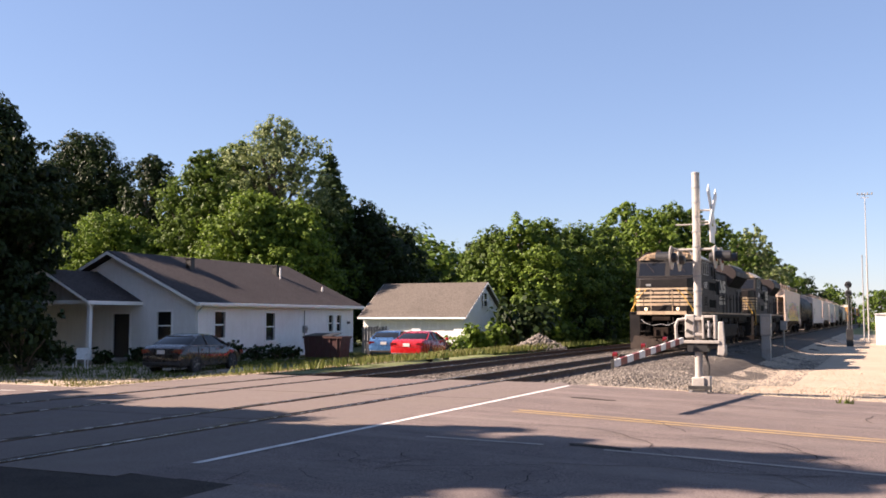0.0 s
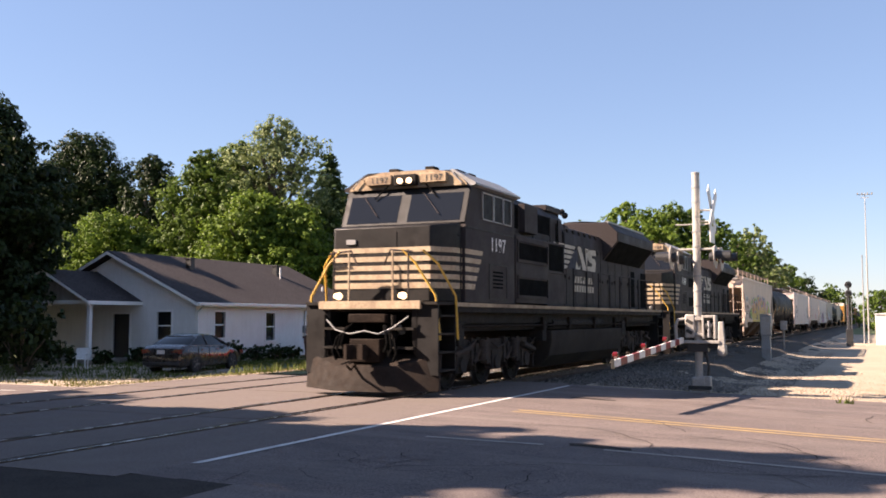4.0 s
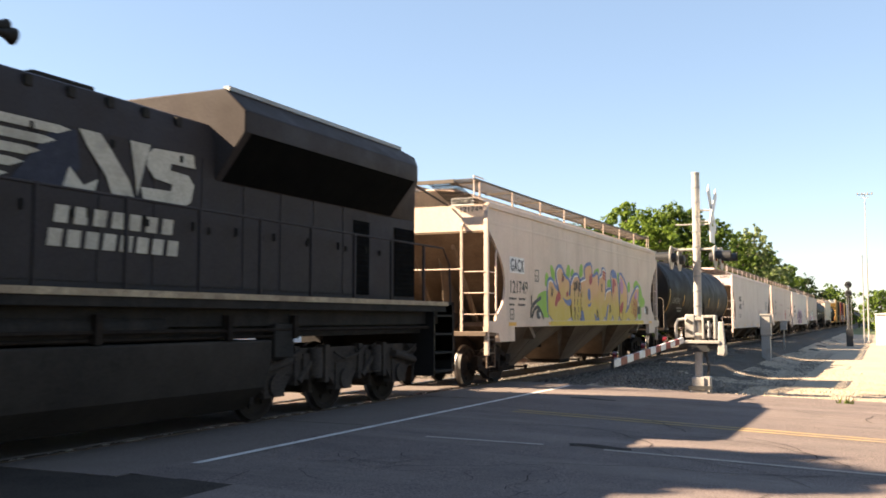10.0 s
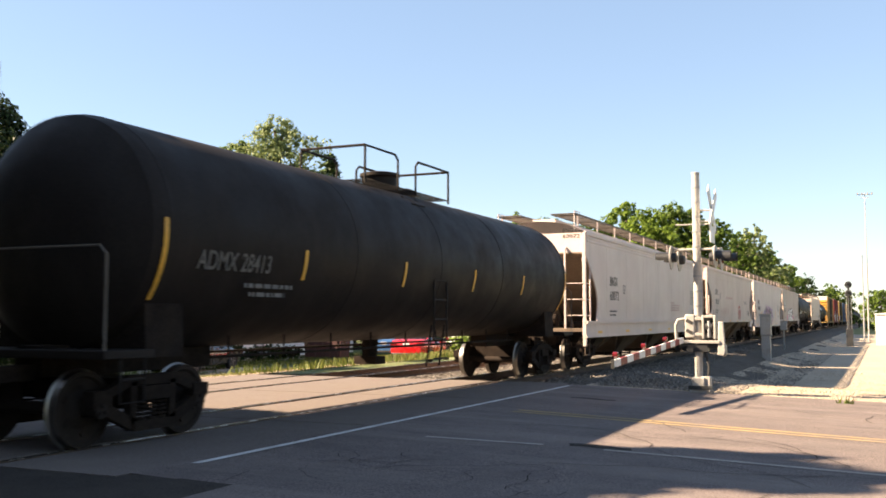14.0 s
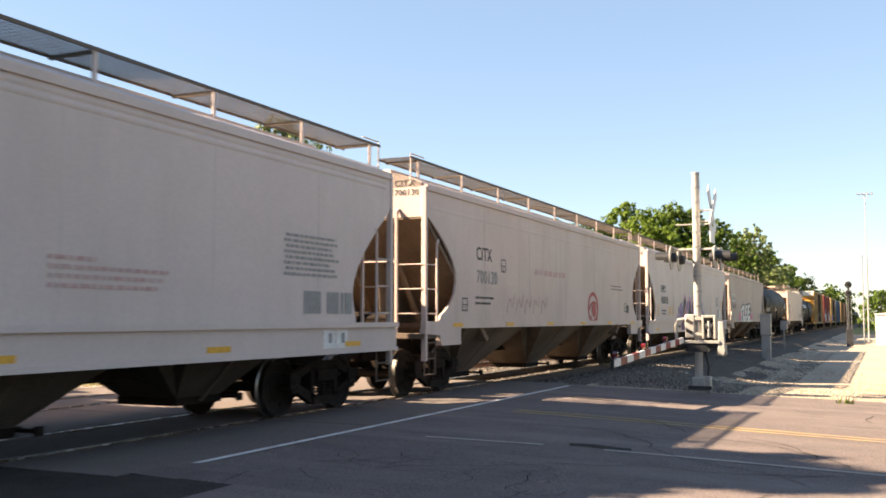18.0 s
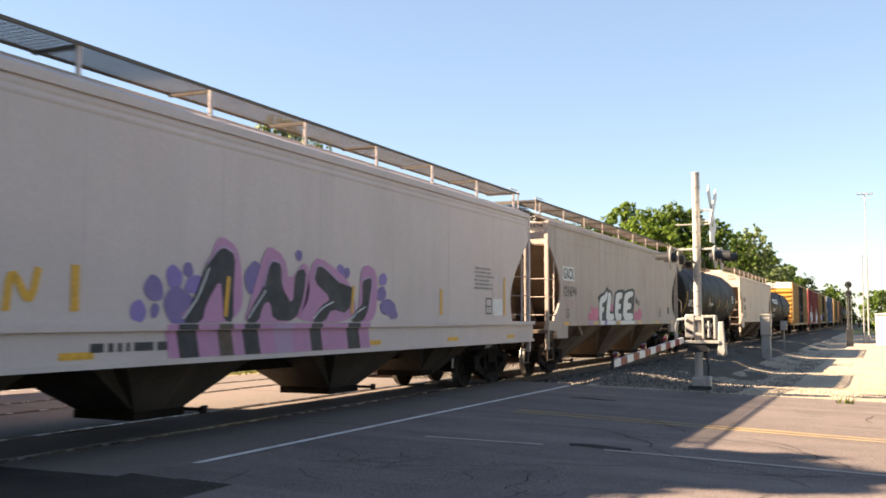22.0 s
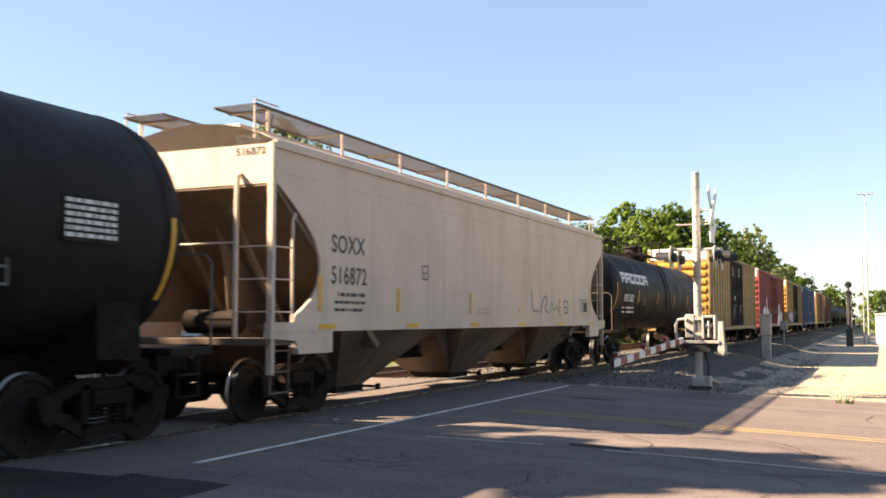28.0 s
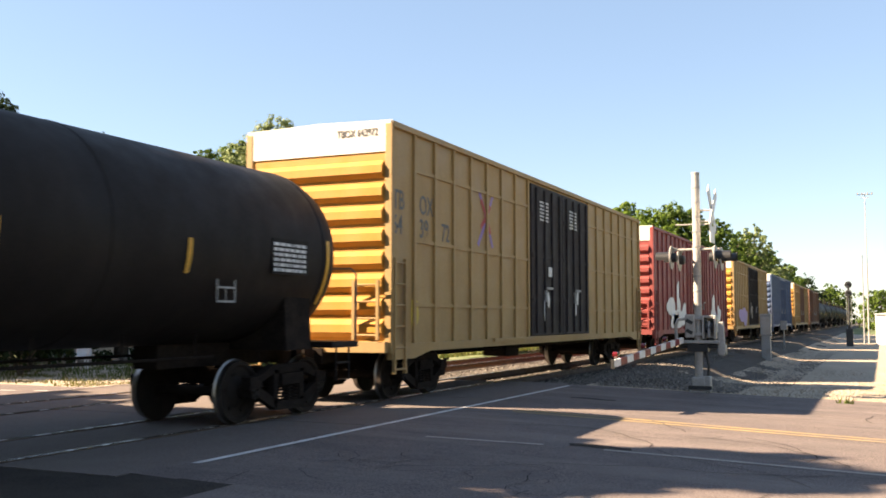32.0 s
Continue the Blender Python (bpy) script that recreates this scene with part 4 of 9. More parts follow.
# ---- tank car ----
def tank_car(u0, u1, label, pale_grab=True, R=1.46, ZC=2.62):
    """u0, u1: coupler to coupler."""
    H = (u1 - u0) / 2
    L = H - 0.74
    car = thing("tank_car", label, "tank car", group="freight train")
    CARS.append((car, (u0 + u1) / 2))
    mb = M["tank_black"]
    prof = [(-L, 0.02), (-L + 0.02, 0.45), (-L + 0.08, 0.85), (-L + 0.19, 1.15), (-L + 0.32, 1.32), (-L + 0.46, R - 0.04), (-L + 0.62, R)]
    part("tank_shell", Geo().lathe(prof + [(-y, r) for y, r in prof[::-1]], 56, "y", at=(0, 0, ZC)), mb, car)
    for y in (-L + 0.75, -L / 2.6, 0, L / 2.6, L - 0.75):
        part("weld_band", Geo().lathe([(y - 0.03, R - 0.01), (y - 0.02, R + 0.006), (y + 0.02, R + 0.006), (y + 0.03, R - 0.01)], 56, "y", at=(0, 0, ZC)), mb, car)
    for k in (-1, 1):
        e = k * (H - 0.75)
        yt = k * (L - (1.22 if k > 0 else 0.98))
        part("saddle", Geo().prism([(-1.25, 1.05), (1.25, 1.05), (1.2, 2.1), (0.8, 1.5), (0, 1.25), (-0.8, 1.5), (-1.2, 2.1)], yt - 0.35, yt + 0.35), M["truck"], car)
        part("stub_sill", Geo().box(-0.22, 0.22, min(e, k * (L - 3.2)), max(e, k * (L - 3.2)), 0.82, 1.2), M["truck"], car)
        part("end_platform", Geo().box(-1.45, 1.45, min(e + k * 0.28, e - k * 0.55), max(e + k * 0.28, e - k * 0.55), 1.06, 1.16), mb, car, bevel=0.01)
        part("coupler", coupler_geo(e, k), M["truck"], car, "rusty knuckle coupler")
        ye = k * (H - 0.50)
        part("end_rail", Geo().tube([(1.42, ye, 1.1), (1.42, ye, 2.26), (1.32, ye, 2.36), (-1.32, ye, 2.36), (-1.42, ye, 2.26), (-1.42, ye, 1.1)], 0.017), M["grating"] if pale_grab else mb, car, "bent pipe rail across the end")
        for s in (-1, 1):
            part("corner_step", Geo().tube([(s * 1.43, e, 1.1), (s * 1.43, e, 0.55), (s * 1.43, e - k * 0.4, 0.55), (s * 1.43, e - k * 0.4, 1.1)], 0.018).cyl((s * 1.43, e, 0.82), (s * 1.43, e - k * 0.4, 0.82), 0.018, 6), mb, car)
        add_truck(car, yt)
        part("side_ladder", Geo().tube([(1.47, k * 0.3, 1.15), (1.47, k * 0.3, 2.6), (1.2, k * 0.3, 3.5), (0.75, k * 0.3, 3.95)], 0.02).tube([(1.42, k * 0.3, 1.4), (1.30, k * 0.3, 0.6)], 0.02), mb, car)
    for i in range(9):
        z = 0.75 + i * 0.38
        x = 1.47 if z < 2.9 else 1.47 - (z - 2.9) * 0.55
        part("rung", Geo().cyl((x, -0.3, z), (x, 0.3, z), 0.017, 6), mb, car)
    # top platform with guard rails, manway and valves
    tagged(part("top_platform", grating_geo(-0.72, 0.72, -1.7, 2.1, 4.13), M["loco_under"], car, "steel grating platform on top"), kind="stuff")
    for y0, y1 in ((-1.7, -0.35), (2.1, 0.45)):
        yb = y1 - 0.12 * (1 if y1 > y0 else -1)
        for s in (-1, 1):
            x = s * 0.7
            part("guard_rail", Geo().tube([(x, y0, 4.05), (x, y0, 4.76), (x, yb, 4.76), (x, y1, 4.66), (x, y1, 4.05)], 0.026), mb, car, "dark pipe guard rail")
        part("guard_rail", Geo().tube([(-0.7, y0, 4.76), (0.7, y0, 4.76)], 0.026), mb, car, "dark pipe guard rail")
    part("manway", Geo().lathe([(3.95, 0.36), (4.42, 0.36), (4.44, 0.42), (4.5, 0.42), (4.53, 0.3), (4.56, 0.05)], 20, "z", at=(0, 0.2, 0)), mb, car, "round manway dome")
    part("valve_box", Geo().lathe([(3.95, 0.2), (4.3, 0.2), (4.34, 0.1), (4.36, 0.02)], 14, "z", at=(0, 1.4, 0)), mb, car)
    part("bottom_outlet", Geo().cyl((0, -0.2, 1.2), (0, -0.2, 0.62), 0.16, 12).bx((0, -0.2, 0.7), (0.5, 0.4, 0.16)), M["truck"], car)
    g = Geo()
    for s in (-1, 1):
        g.tube([(s * 0.7, -L + 2.6, 0.98), (s * 0.7, L - 2.6, 0.98)], 0.022)
        for i in range(9):
            y = -L + 3 + i * (2 * L - 6) / 8
            g.tube([(s * 0.7, y, 0.98), (s * 0.7, y, 1.45)], 0.015)
    part("brake_pipe", g, M["truck"], car)
    # curved yellow reflectors on the flank
    for y in (-L + 0.64, -L + 3.8, -1.6, 1.7, L - 4.0, L - 0.64):
        tall = abs(abs(y) - L + 0.64) < 0.01
        z0, z1 = (1.75, 2.75) if tall else (2.1, 2.55)
        g = Geo()
        pts = [(math.sqrt(max(0, R * R - (z - ZC) ** 2)) + 0.008, z) for z in [z0 + (z1 - z0) * i / 6 for i in range(7)]]
        g.prism(pts + [(x + 0.004, z) for x, z in pts[::-1]], y - 0.04, y + 0.04)
        part("reflector", g, M["reflector"], car, "yellow reflective strip")
    return car, R, ZC


def tank_words(car, words, size, y, z, mat, R=1.46, ZC=2.62, squash=0.8):
    """Words on the round flank, tilted to lie on it."""
    a = math.asin(max(-1, min(1, (z + size * 0.35 - ZC) / R)))
    m = Matrix.Translation((R * math.cos(a) + 0.012, y, z + size * 0.35)) @ Matrix.Rotation(-a, 4, "Y") @ on_side(0, 0, 0) @ Matrix.Translation((0, -size * 0.35, 0))
    return lettering(words, size, M[mat], car, m, squash=squash)


# ---- boxcar ----
def boxcar(u0, u1, label, body, doors, roof="roof_white", ribs=13, door_y=(-2.15, 2.95), full=True):
    L = (u1 - u0) / 2
    car = thing("boxcar", label, "boxcar", group="freight train")
    CARS.append((car, (u0 + u1) / 2))
    mb = M[body]
    # yellow cars get the end colour that has sunlight put in
    me_ = M["box_end_sunlit"] if body == "box_yellow" else mb
    Z0, Z1 = 1.02, 5.0
    for s in (-1, 1):
        part("side_wall", Geo().box(min(s * 1.46, s * 1.50), max(s * 1.46, s * 1.50), -L, L, Z0, Z1), mb, car)
        part("top_rail", Geo().box(min(s * 1.47, s * 1.57), max(s * 1.47, s * 1.57), -L, L, 4.94, 5.05), mb, car, bevel=0.01)
        part("side_sill", Geo().prism([(-L, 1.08), (L, 1.08), (L, 0.80), (L - 0.9, 0.80), (L - 1.6, 0.92), (-L + 1.6, 0.92), (-L + 0.9, 0.80), (-L, 0.80)], s * 1.46, s * 1.555, "x"), mb, car)
        rib = Geo().box(min(s * 1.5, s * 1.55), max(s * 1.5, s * 1.55), -0.05, 0.05, Z0 + 0.05, 4.95).mesh("side_rib", mb)
        d0, d1 = door_y
        ys = [-L + 0.05] + [-L + 0.95 + i * (d0 + L - 1.1) / 7 for i in range(8)] + [d1 + 0.1 + i * (L - d1 - 0.15) / 7 for i in range(8)]
        for y in ys:
            part("side_rib", rib, None, car, at=Matrix.Translation((0, y, 0)))
        if full:
            for z in (1.78, 2.97, 4.28):
                for a, b in ((-L + 0.95, d0 - 0.1), (d1 + 0.1, L - 0.05)):
                    part("cross_rib", Geo().box(min(s * 1.5, s * 1.535), max(s * 1.5, s * 1.535), a, b, z - 0.035, z + 0.035), mb, car)
        # plug doors with their rods
        dw = (d1 - d0) / 2
        for i in range(2):
            a, b = d0 + i * dw + 0.02, d0 + (i + 1) * dw - 0.02
            dr = part("door", Geo().box(min(s * 1.5, s * 1.56), max(s * 1.5, s * 1.56), a, b, Z0 + 0.08, 4.88), M[doors], car, "worn plug door", bevel=0.012)
            for q in (0.12, 0.38, 0.62, 0.88):
                y = a + (b - a) * q
                part("door_rod", Geo().cyl((s * 1.59, y, Z0 + 0.15), (s * 1.59, y, 4.8), 0.028, 8), M[doors], dr)
            for z in (2.0, 3.1, 4.1):
                part("door_beam", Geo().box(min(s * 1.55, s * 1.58), max(s * 1.55, s * 1.58), a + 0.05, b - 0.05, z - 0.05, z + 0.05), M[doors], dr)
            part("door_handle", Geo().bx((s * 1.61, a + (b - a) * 0.5, 2.3), (0.04, 0.5, 0.06)).bx((s * 1.61, a + (b - a) * 0.38, 2.1), (0.05, 0.08, 0.3)), M["steel_grey"], dr)
        part("door_track", Geo().box(min(s * 1.5, s * 1.6), max(s * 1.5, s * 1.6), d0 - 2.6, d1 + 0.2, 1.02, 1.09), mb, car)
        for k in (-1, 1):
            ladder(car, (s * 1.56, k * (L - 0.08), 0), 0.55, 2.6, 6, (0, -k * 0.42, 0), mb)
    for k in (-1, 1):
        e = k * L
        part("end_wall", Geo().box(-1.5, 1.5, min(e, e - k * 0.05), max(e, e - k * 0.05), Z0, 4.5), me_, car)
        part("end_top", Geo().prism([(-1.52, 4.5), (1.52, 4.5), (1.52, 5.04), (0, 5.07), (-1.52, 5.04)], e - k * 0.05, e + k * 0.02), M[roof], car, "white painted end top")
        corr = Geo().prism([(e, -0.16), (e + k * 0.09, -0.07), (e + k * 0.09, 0.07), (e, 0.16)], -1.38, 1.38, "x").mesh("corrugation", me_)
        for i in range(8):
            part("corrugation", corr, None, car, at=Matrix.Translation((0, 0, 1.35 + i * 0.405)))
        for s in (-1, 1):
            part("corner_post", Geo().box(min(s * 1.42, s * 1.56), max(s * 1.42, s * 1.56), min(e - k * 0.06, e + k * 0.03), max(e - k * 0.06, e + k * 0.03), 0.9, 5.0), mb, car, bevel=0.01)
        ladder(car, (1.35, e + k * 0.16, 0), 1.15, 2.2, 4, (-0.48, 0, 0), mb, name="end_ladder")
        part("end_sill", Geo().box(-1.5, 1.5, min(e, e + k * 0.16), max(e, e + k * 0.16), 0.92, 1.12), mb, car, bevel=0.01)
        part("coupler", coupler_geo(e + k * 0.12, k), M["truck"], car, "rusty knuckle coupler")
        add_truck(car, k * (L - 2.3))
    part("roof", Geo().prism([(-1.54, 5.02), (1.54, 5.02), (1.54, 5.06), (0, 5.10), (-1.54, 5.06)], -L, L), M[roof], car)
    part("underframe", Geo().box(-1.4, 1.4, -L + 0.1, L - 0.1, 0.96, 1.03).box(-0.25, 0.25, -L - 0.2, L + 0.2, 0.72, 1.0), M["truck"], car)
    part("brake_rigging", Geo().cyl((-0.7, 1.5, 0.72), (-0.7, 2.6, 0.72), 0.2, 12).box(0.3, 0.9, -2.2, -1.3, 0.6, 0.95).tube([(0.8, -L + 3.6, 0.8), (0.8, L - 3.6, 0.8)], 0.022), M["truck"], car)
    return car


# ---- diesel locomotive; d is metres behind its front coupler face ----
def loco_truck_geo():
    g = Geo()
    for s in (-1, 1):
        x0, x1 = s * 0.98, s * 1.12
        g.prism([(-2.75, 0.62), (-2.7, 0.86), (-2.2, 0.95), (2.2, 0.95), (2.7, 0.86), (2.75, 0.62), (2.4, 0.66), (-2.4, 0.66)], x0, x1, "x")
        for c in (-2.03, 0, 2.03):
            g.box(min(x0, x1) - 0.02, max(x0, x1) + 0.03, c - 0.26, c + 0.26, 0.36, 0.80)
            g.prism([(c - 0.5, 0.68), (c - 0.26, 0.42), (c + 0.26, 0.42), (c + 0.5, 0.68)], x0, x1, "x")
            g.lathe([(min(s * 1.12, s * 1.2), 0.02), (min(s * 1.12, s * 1.2), 0.17), (max(s * 1.12, s * 1.2), 0.17), (max(s * 1.12, s * 1.2), 0.02)], 14, at=(0, c, 0.533))
        for c in (-1.0, 1.0):
            g.box(min(x0, x1), max(x0, x1) + 0.05, c - 0.28, c + 0.28, 0.58, 0.98)
            g.cyl((s * 1.2, c, 0.62), (s * 1.2, c, 1.05), 0.11, 12)
            g.cyl((s * 1.17, c - 0.42, 0.55), (s * 1.17, c + 0.1, 1.0), 0.05, 8)
        g.cyl((s * 1.2, -2.55, 0.75), (s * 1.2, -1.7, 0.9), 0.07, 10)
        g.cyl((s * 1.2, 1.7, 0.9), (s * 1.2, 2.55, 0.75), 0.07, 10)
        g.tube([(s * 1.14, -2.6, 0.3), (s * 1.16, -2.62, 0.75)], 0.03)
        g.tube([(s * 1.14, 2.6, 0.3), (s * 1.16, 2.62, 0.75)], 0.03)
    for c in (-2.5, -1.0, 1.0, 2.5):
        g.box(-1.0, 1.0, c - 0.15, c + 0.15, 0.6, 0.9)
    g.box(-0.5, 0.5, -2.4, 2.4, 0.55, 1.0)
    for c in (-2.03, 0, 2.03):
        g.box(-0.62, 0.62, c - 0.2, c + 0.75, 0.28, 0.86)
        for s in (-1, 1):
            g.bx((s * 0.80, c - 0.62, 0.55), (0.14, 0.10, 0.42), turn=Matrix.Rotation(0.15, 3, "X"))
            g.bx((s * 0.80, c + 0.62, 0.55), (0.14, 0.10, 0.42), turn=Matrix.Rotation(-0.15, 3, "X"))
            g.cyl((s * 1.05, c + 0.45, 0.95), (s * 1.05, c + 0.75, 0.95), 0.10, 10)
            g.tube([(s * 1.2, c - 0.4, 0.98), (s * 1.23, c - 0.1, 0.86), (s * 1.22, c + 0.3, 0.92), (s * 1.2, c + 0.6, 1.04)], 0.022, 6)
    for s in (-1, 1):
        g.box(min(s * 0.98, s * 1.10), max(s * 0.98, s * 1.10), -2.3, 2.3, 0.95, 1.06)
        for c in (-1.45, -0.55, 0.55, 1.45):
            g.box(min(s * 1.0, s * 1.16), max(s * 1.0, s * 1.16), c - 0.06, c + 0.06, 0.5, 1.1)
    return g


LOCO_TRUCK = loco_truck_geo().mesh("truck_frame", M["loco_truck"])
HALF = 11.315


def grille(parent, y0, y1, z0, z1, x, n=9, s=1):
    g = Geo().box(min(x, x + s * 0.006), max(x, x + s * 0.006), y0, y1, z0, z1)
    for i in range(n):
        z = z0 + (z1 - z0) * (i + 0.5) / n
        g.prism([(x + s * 0.006, z - 0.012), (x + s * 0.016, z - 0.016), (x + s * 0.006, z + 0.014)], y0 + 0.02, y1 - 0.02)
    return part("grille", g, M["loco_grille"], parent, "black louvred grille")


def locomotive(u0, number, plain_front):
    car = thing("locomotive", "dusty black diesel locomotive with cream stripes, headlights on" if plain_front else "dusty black diesel locomotive with cream stripes, second unit",
                "locomotive", group="freight train")
    CARS.append((car, u0 + HALF))
    Y = lambda d: d - HALF
    mb, mu, cr, yel = M["loco_black"], M["loco_under"], M["cream"], M["rail_yellow"]
    # frame and walkways
    part("underframe", Geo().box(-1.2, 1.2, Y(1.2), Y(21.6), 1.25, 1.72).box(-1.5, 1.5, Y(1.45), Y(21.5), 1.66, 1.80), mu, car)
    for s in (-1, 1):
        part("sill_stripe", Geo().box(min(s * 1.49, s * 1.53), max(s * 1.49, s * 1.53), Y(1.5), Y(21.55), 1.775, 1.855), M["cream_dirty"], car, "chipped and rust-stained cream sill stripe")
        part("sill_skirt", Geo().box(min(s * 1.22, s * 1.32), max(s * 1.22, s * 1.32), Y(1.5), Y(21.5), 1.42, 1.73), mu, car)
    part("deck", Geo().box(-1.5, 1.5, Y(0.55), Y(21.9), 1.80, 1.86), mu, car)
    part("fuel_tank", Geo().prism([(-0.95, 0.22), (0.95, 0.22), (1.32, 0.55), (1.42, 0.95), (1.42, 1.22), (-1.42, 1.22), (-1.42, 0.95), (-1.32, 0.55)], Y(8.0), Y(15.6)), M["fuel_dust"], car, "dusty dark brown fuel tank", bevel=0.03)
    for s in (-1, 1):
        part("air_tank", Geo().lathe([(Y(8.3), 0.02), (Y(8.33), 0.16), (Y(13.4), 0.16), (Y(13.43), 0.02)], 14, "y", at=(s * 1.22, 0, 1.40)), mu, car)
    # nose: wide, with chamfered corners and sloping top
    nose = [(-1.42, Y(1.95)), (-1.42, Y(1.62)), (-1.12, Y(1.05)), (1.12, Y(1.05)), (1.42, Y(1.62)), (1.42, Y(1.95))]
    g = Geo()
    n = len(nose)
    lo = [(x, y, 1.86) for x, y in nose]
    hi = [(x, y, 3.42 + (y - Y(1.05)) * 0.13) for x, y in nose]
    g.rings([lo, hi])
    part("nose", g, M["nose_black"], car, bevel=0.03)
    # cab
    cab = [(-1.5, 1.86), (1.5, 1.86), (1.5, 4.36), (1.06, 4.70), (0.6, 4.77), (-0.6, 4.77), (-1.06, 4.70), (-1.5, 4.36)]
    g = Geo()
    front = [(x, Y(1.95) if z < 3.5 else Y(1.95) + (z - 3.5) * 0.42, z) for x, z in [(-1.5, 1.86), (1.5, 1.86), (1.5, 3.55), (1.5, 4.36), (1.06, 4.70), (0.6, 4.77), (-0.6, 4.77), (-1.06, 4.70), (-1.5, 4.36), (-1.5, 3.55)]]
    back = [(x, Y(4.95), z) for x, y, z in front]
    g.rings([front, back])
    part("cab", g, mb, car, bevel=0.02)
    part("cab_front", Geo().rings([[(x * 0.985, y - o, z) for x, y, z in front if z > 1.9] for o in (0.0, 0.006)]), M["nose_black"], car, "black cab front round the windshield")
    for s in (-1, 1):
        part("roof_edge", Geo().prism([(s * 1.46, 4.34), (s * 1.60, 4.38), (s * 1.60, 4.42), (s * 1.06, 4.74), (s * 1.0, 4.72)], Y(2.3), Y(5.1)), M["steel_grey"] if s > 0 else mb, car, "rain gutter edge of the cab roof")
        for d0, d1 in ((2.92, 3.52), (3.60, 4.12), (4.20, 4.66)):
            w = part("cab_window", Geo().box(min(s * 1.5, s * 1.506), max(s * 1.5, s * 1.506), Y(d0), Y(d1), 3.70, 4.26), M["glass_dusty"], car, "dark dusty side window")
            fr = Geo()
            for a, b, c, e in ((d0 - 0.025, d1 + 0.025, 3.675, 3.70), (d0 - 0.025, d1 + 0.025, 4.26, 4.285), (d0 - 0.025, d0, 3.675, 4.285), (d1, d1 + 0.025, 3.675, 4.285)):
                fr.box(min(s * 1.5, s * 1.525), max(s * 1.5, s * 1.525), Y(a), Y(b), c, e)
            part("window_frame", fr, M["aluminium"] if d0 < 3 else M["steel_grey"], w, "bare metal window frame")
    fy = lambda z: Y(1.95) + (z - 3.5) * 0.42
    for x0, x1 in ((-1.36, -0.12), (0.12, 1.36)):
        g = Geo().add([(x0, fy(3.6) - 0.012, 3.6), (x1, fy(3.6) - 0.012, 3.6), (x1, fy(4.22) - 0.012, 4.22), (x0, fy(4.22) - 0.012, 4.22),
                       (x0, fy(3.6) + 0.02, 3.6), (x1, fy(3.6) + 0.02, 3.6), (x1, fy(4.22) + 0.02, 4.22), (x0, fy(4.22) + 0.02, 4.22)],
                      [(0, 1, 2, 3), (4, 7, 6, 5), (0, 4, 5, 1), (1, 5, 6, 2), (2, 6, 7, 3), (3, 7, 4, 0)])
        ws = part("windshield", g, M["windshield"], car, "dark windshield pane")
        part("wiper", Geo().tube([(x0 + 0.3, fy(4.25) - 0.05, 4.25), (x0 + 0.75, fy(3.75) - 0.05, 3.75)], 0.012), mb, ws)
    # cream band over the windshield, number boards, headlights
    part("brow", Geo().prism([(-1.42, 4.37), (1.42, 4.37), (1.42, 4.41), (1.28, 4.53), (1.02, 4.67), (0.62, 4.75), (-0.62, 4.75), (-1.02, 4.67), (-1.28, 4.53), (-1.42, 4.40)], fy(4.3) - 0.05, fy(4.3) + 0.08), M["cream_dirty"], car, "grimy cream panel over the windshield")
    for s in (-1, 1):
        nb = part("number_board", Geo().bx((s * 0.66, fy(4.5) - 0.10, 4.565), (0.62, 0.22, 0.21)), M["cream_dirty"], car, "grimy boxed number board", bevel=0.012)
        lettering(number, 0.17, M["letters_black"], nb, on_front(s * 0.66 - 0.20, fy(4.5) - 0.214, 4.505), width=0.40)
        part("brow_grab", Geo().tube([(s * 1.30, fy(4.45) - 0.05, 4.36), (s * 1.32, fy(4.45) - 0.16, 4.42), (s * 1.12, fy(4.45) - 0.16, 4.62), (s * 1.10, fy(4.45) - 0.05, 4.66)], 0.014), M["steel_grey"], car)
        part("brow_wiper", Geo().tube([(s * 0.45, fy(4.42) - 0.09, 4.45), (s * 0.75, fy(4.15) - 0.06, 4.15)], 0.016).bx((s * 0.45, fy(4.42) - 0.07, 4.44), (0.10, 0.06, 0.06)), M["loco_grille"], car, "black wiper arm")
    part("headlight_box", Geo().box(-0.27, 0.27, Y(2.12), Y(2.45), 4.42, 4.66), M["loco_under"], car, "dark headlight housing", bevel=0.015)
    for d, x, w, h_ in ((2.6, -0.95, 0.30, 0.10), (2.75, 0.9, 0.34, 0.09), (3.3, -0.4, 0.4, 0.12), (3.7, 0.85, 0.22, 0.14), (4.3, 0.5, 0.3, 0.09)):
        part("roof_box", Geo().bx((x, Y(d), 4.68 + h_ / 2), (w, 0.36, h_)), M["loco_under"], car, bevel=0.01)
    for x in (-0.14, 0.14):
        part("headlight", Geo().lathe([(Y(2.08), 0.02), (Y(2.08), 0.06), (Y(2.4), 0.09)], 18, "y", at=(x * 0.8, 0, 4.52)), M["lamp_on"] if plain_front else M["steel_grey"], car, "round headlight")
    for x in (-0.92, 0.92):
        part("ditch_light", Geo().lathe([(Y(0.46), 0.02), (Y(0.47), 0.05), (Y(0.62), 0.075)], 18, "y", at=(x * 0.8, 0, 1.98)), M["lamp_on"] if plain_front else M["steel_grey"], car, "round ditch light")
    part("nose_door", Geo().box(-0.36, 0.36, Y(1.04), Y(1.07), 1.9, 3.3), M["nose_black"], car)
    part("nose_handle", Geo().tube([(0.30, Y(1.03), 2.3), (0.30, Y(0.96), 2.34), (0.30, Y(0.96), 2.66), (0.30, Y(1.03), 2.7)], 0.014), mb, car)
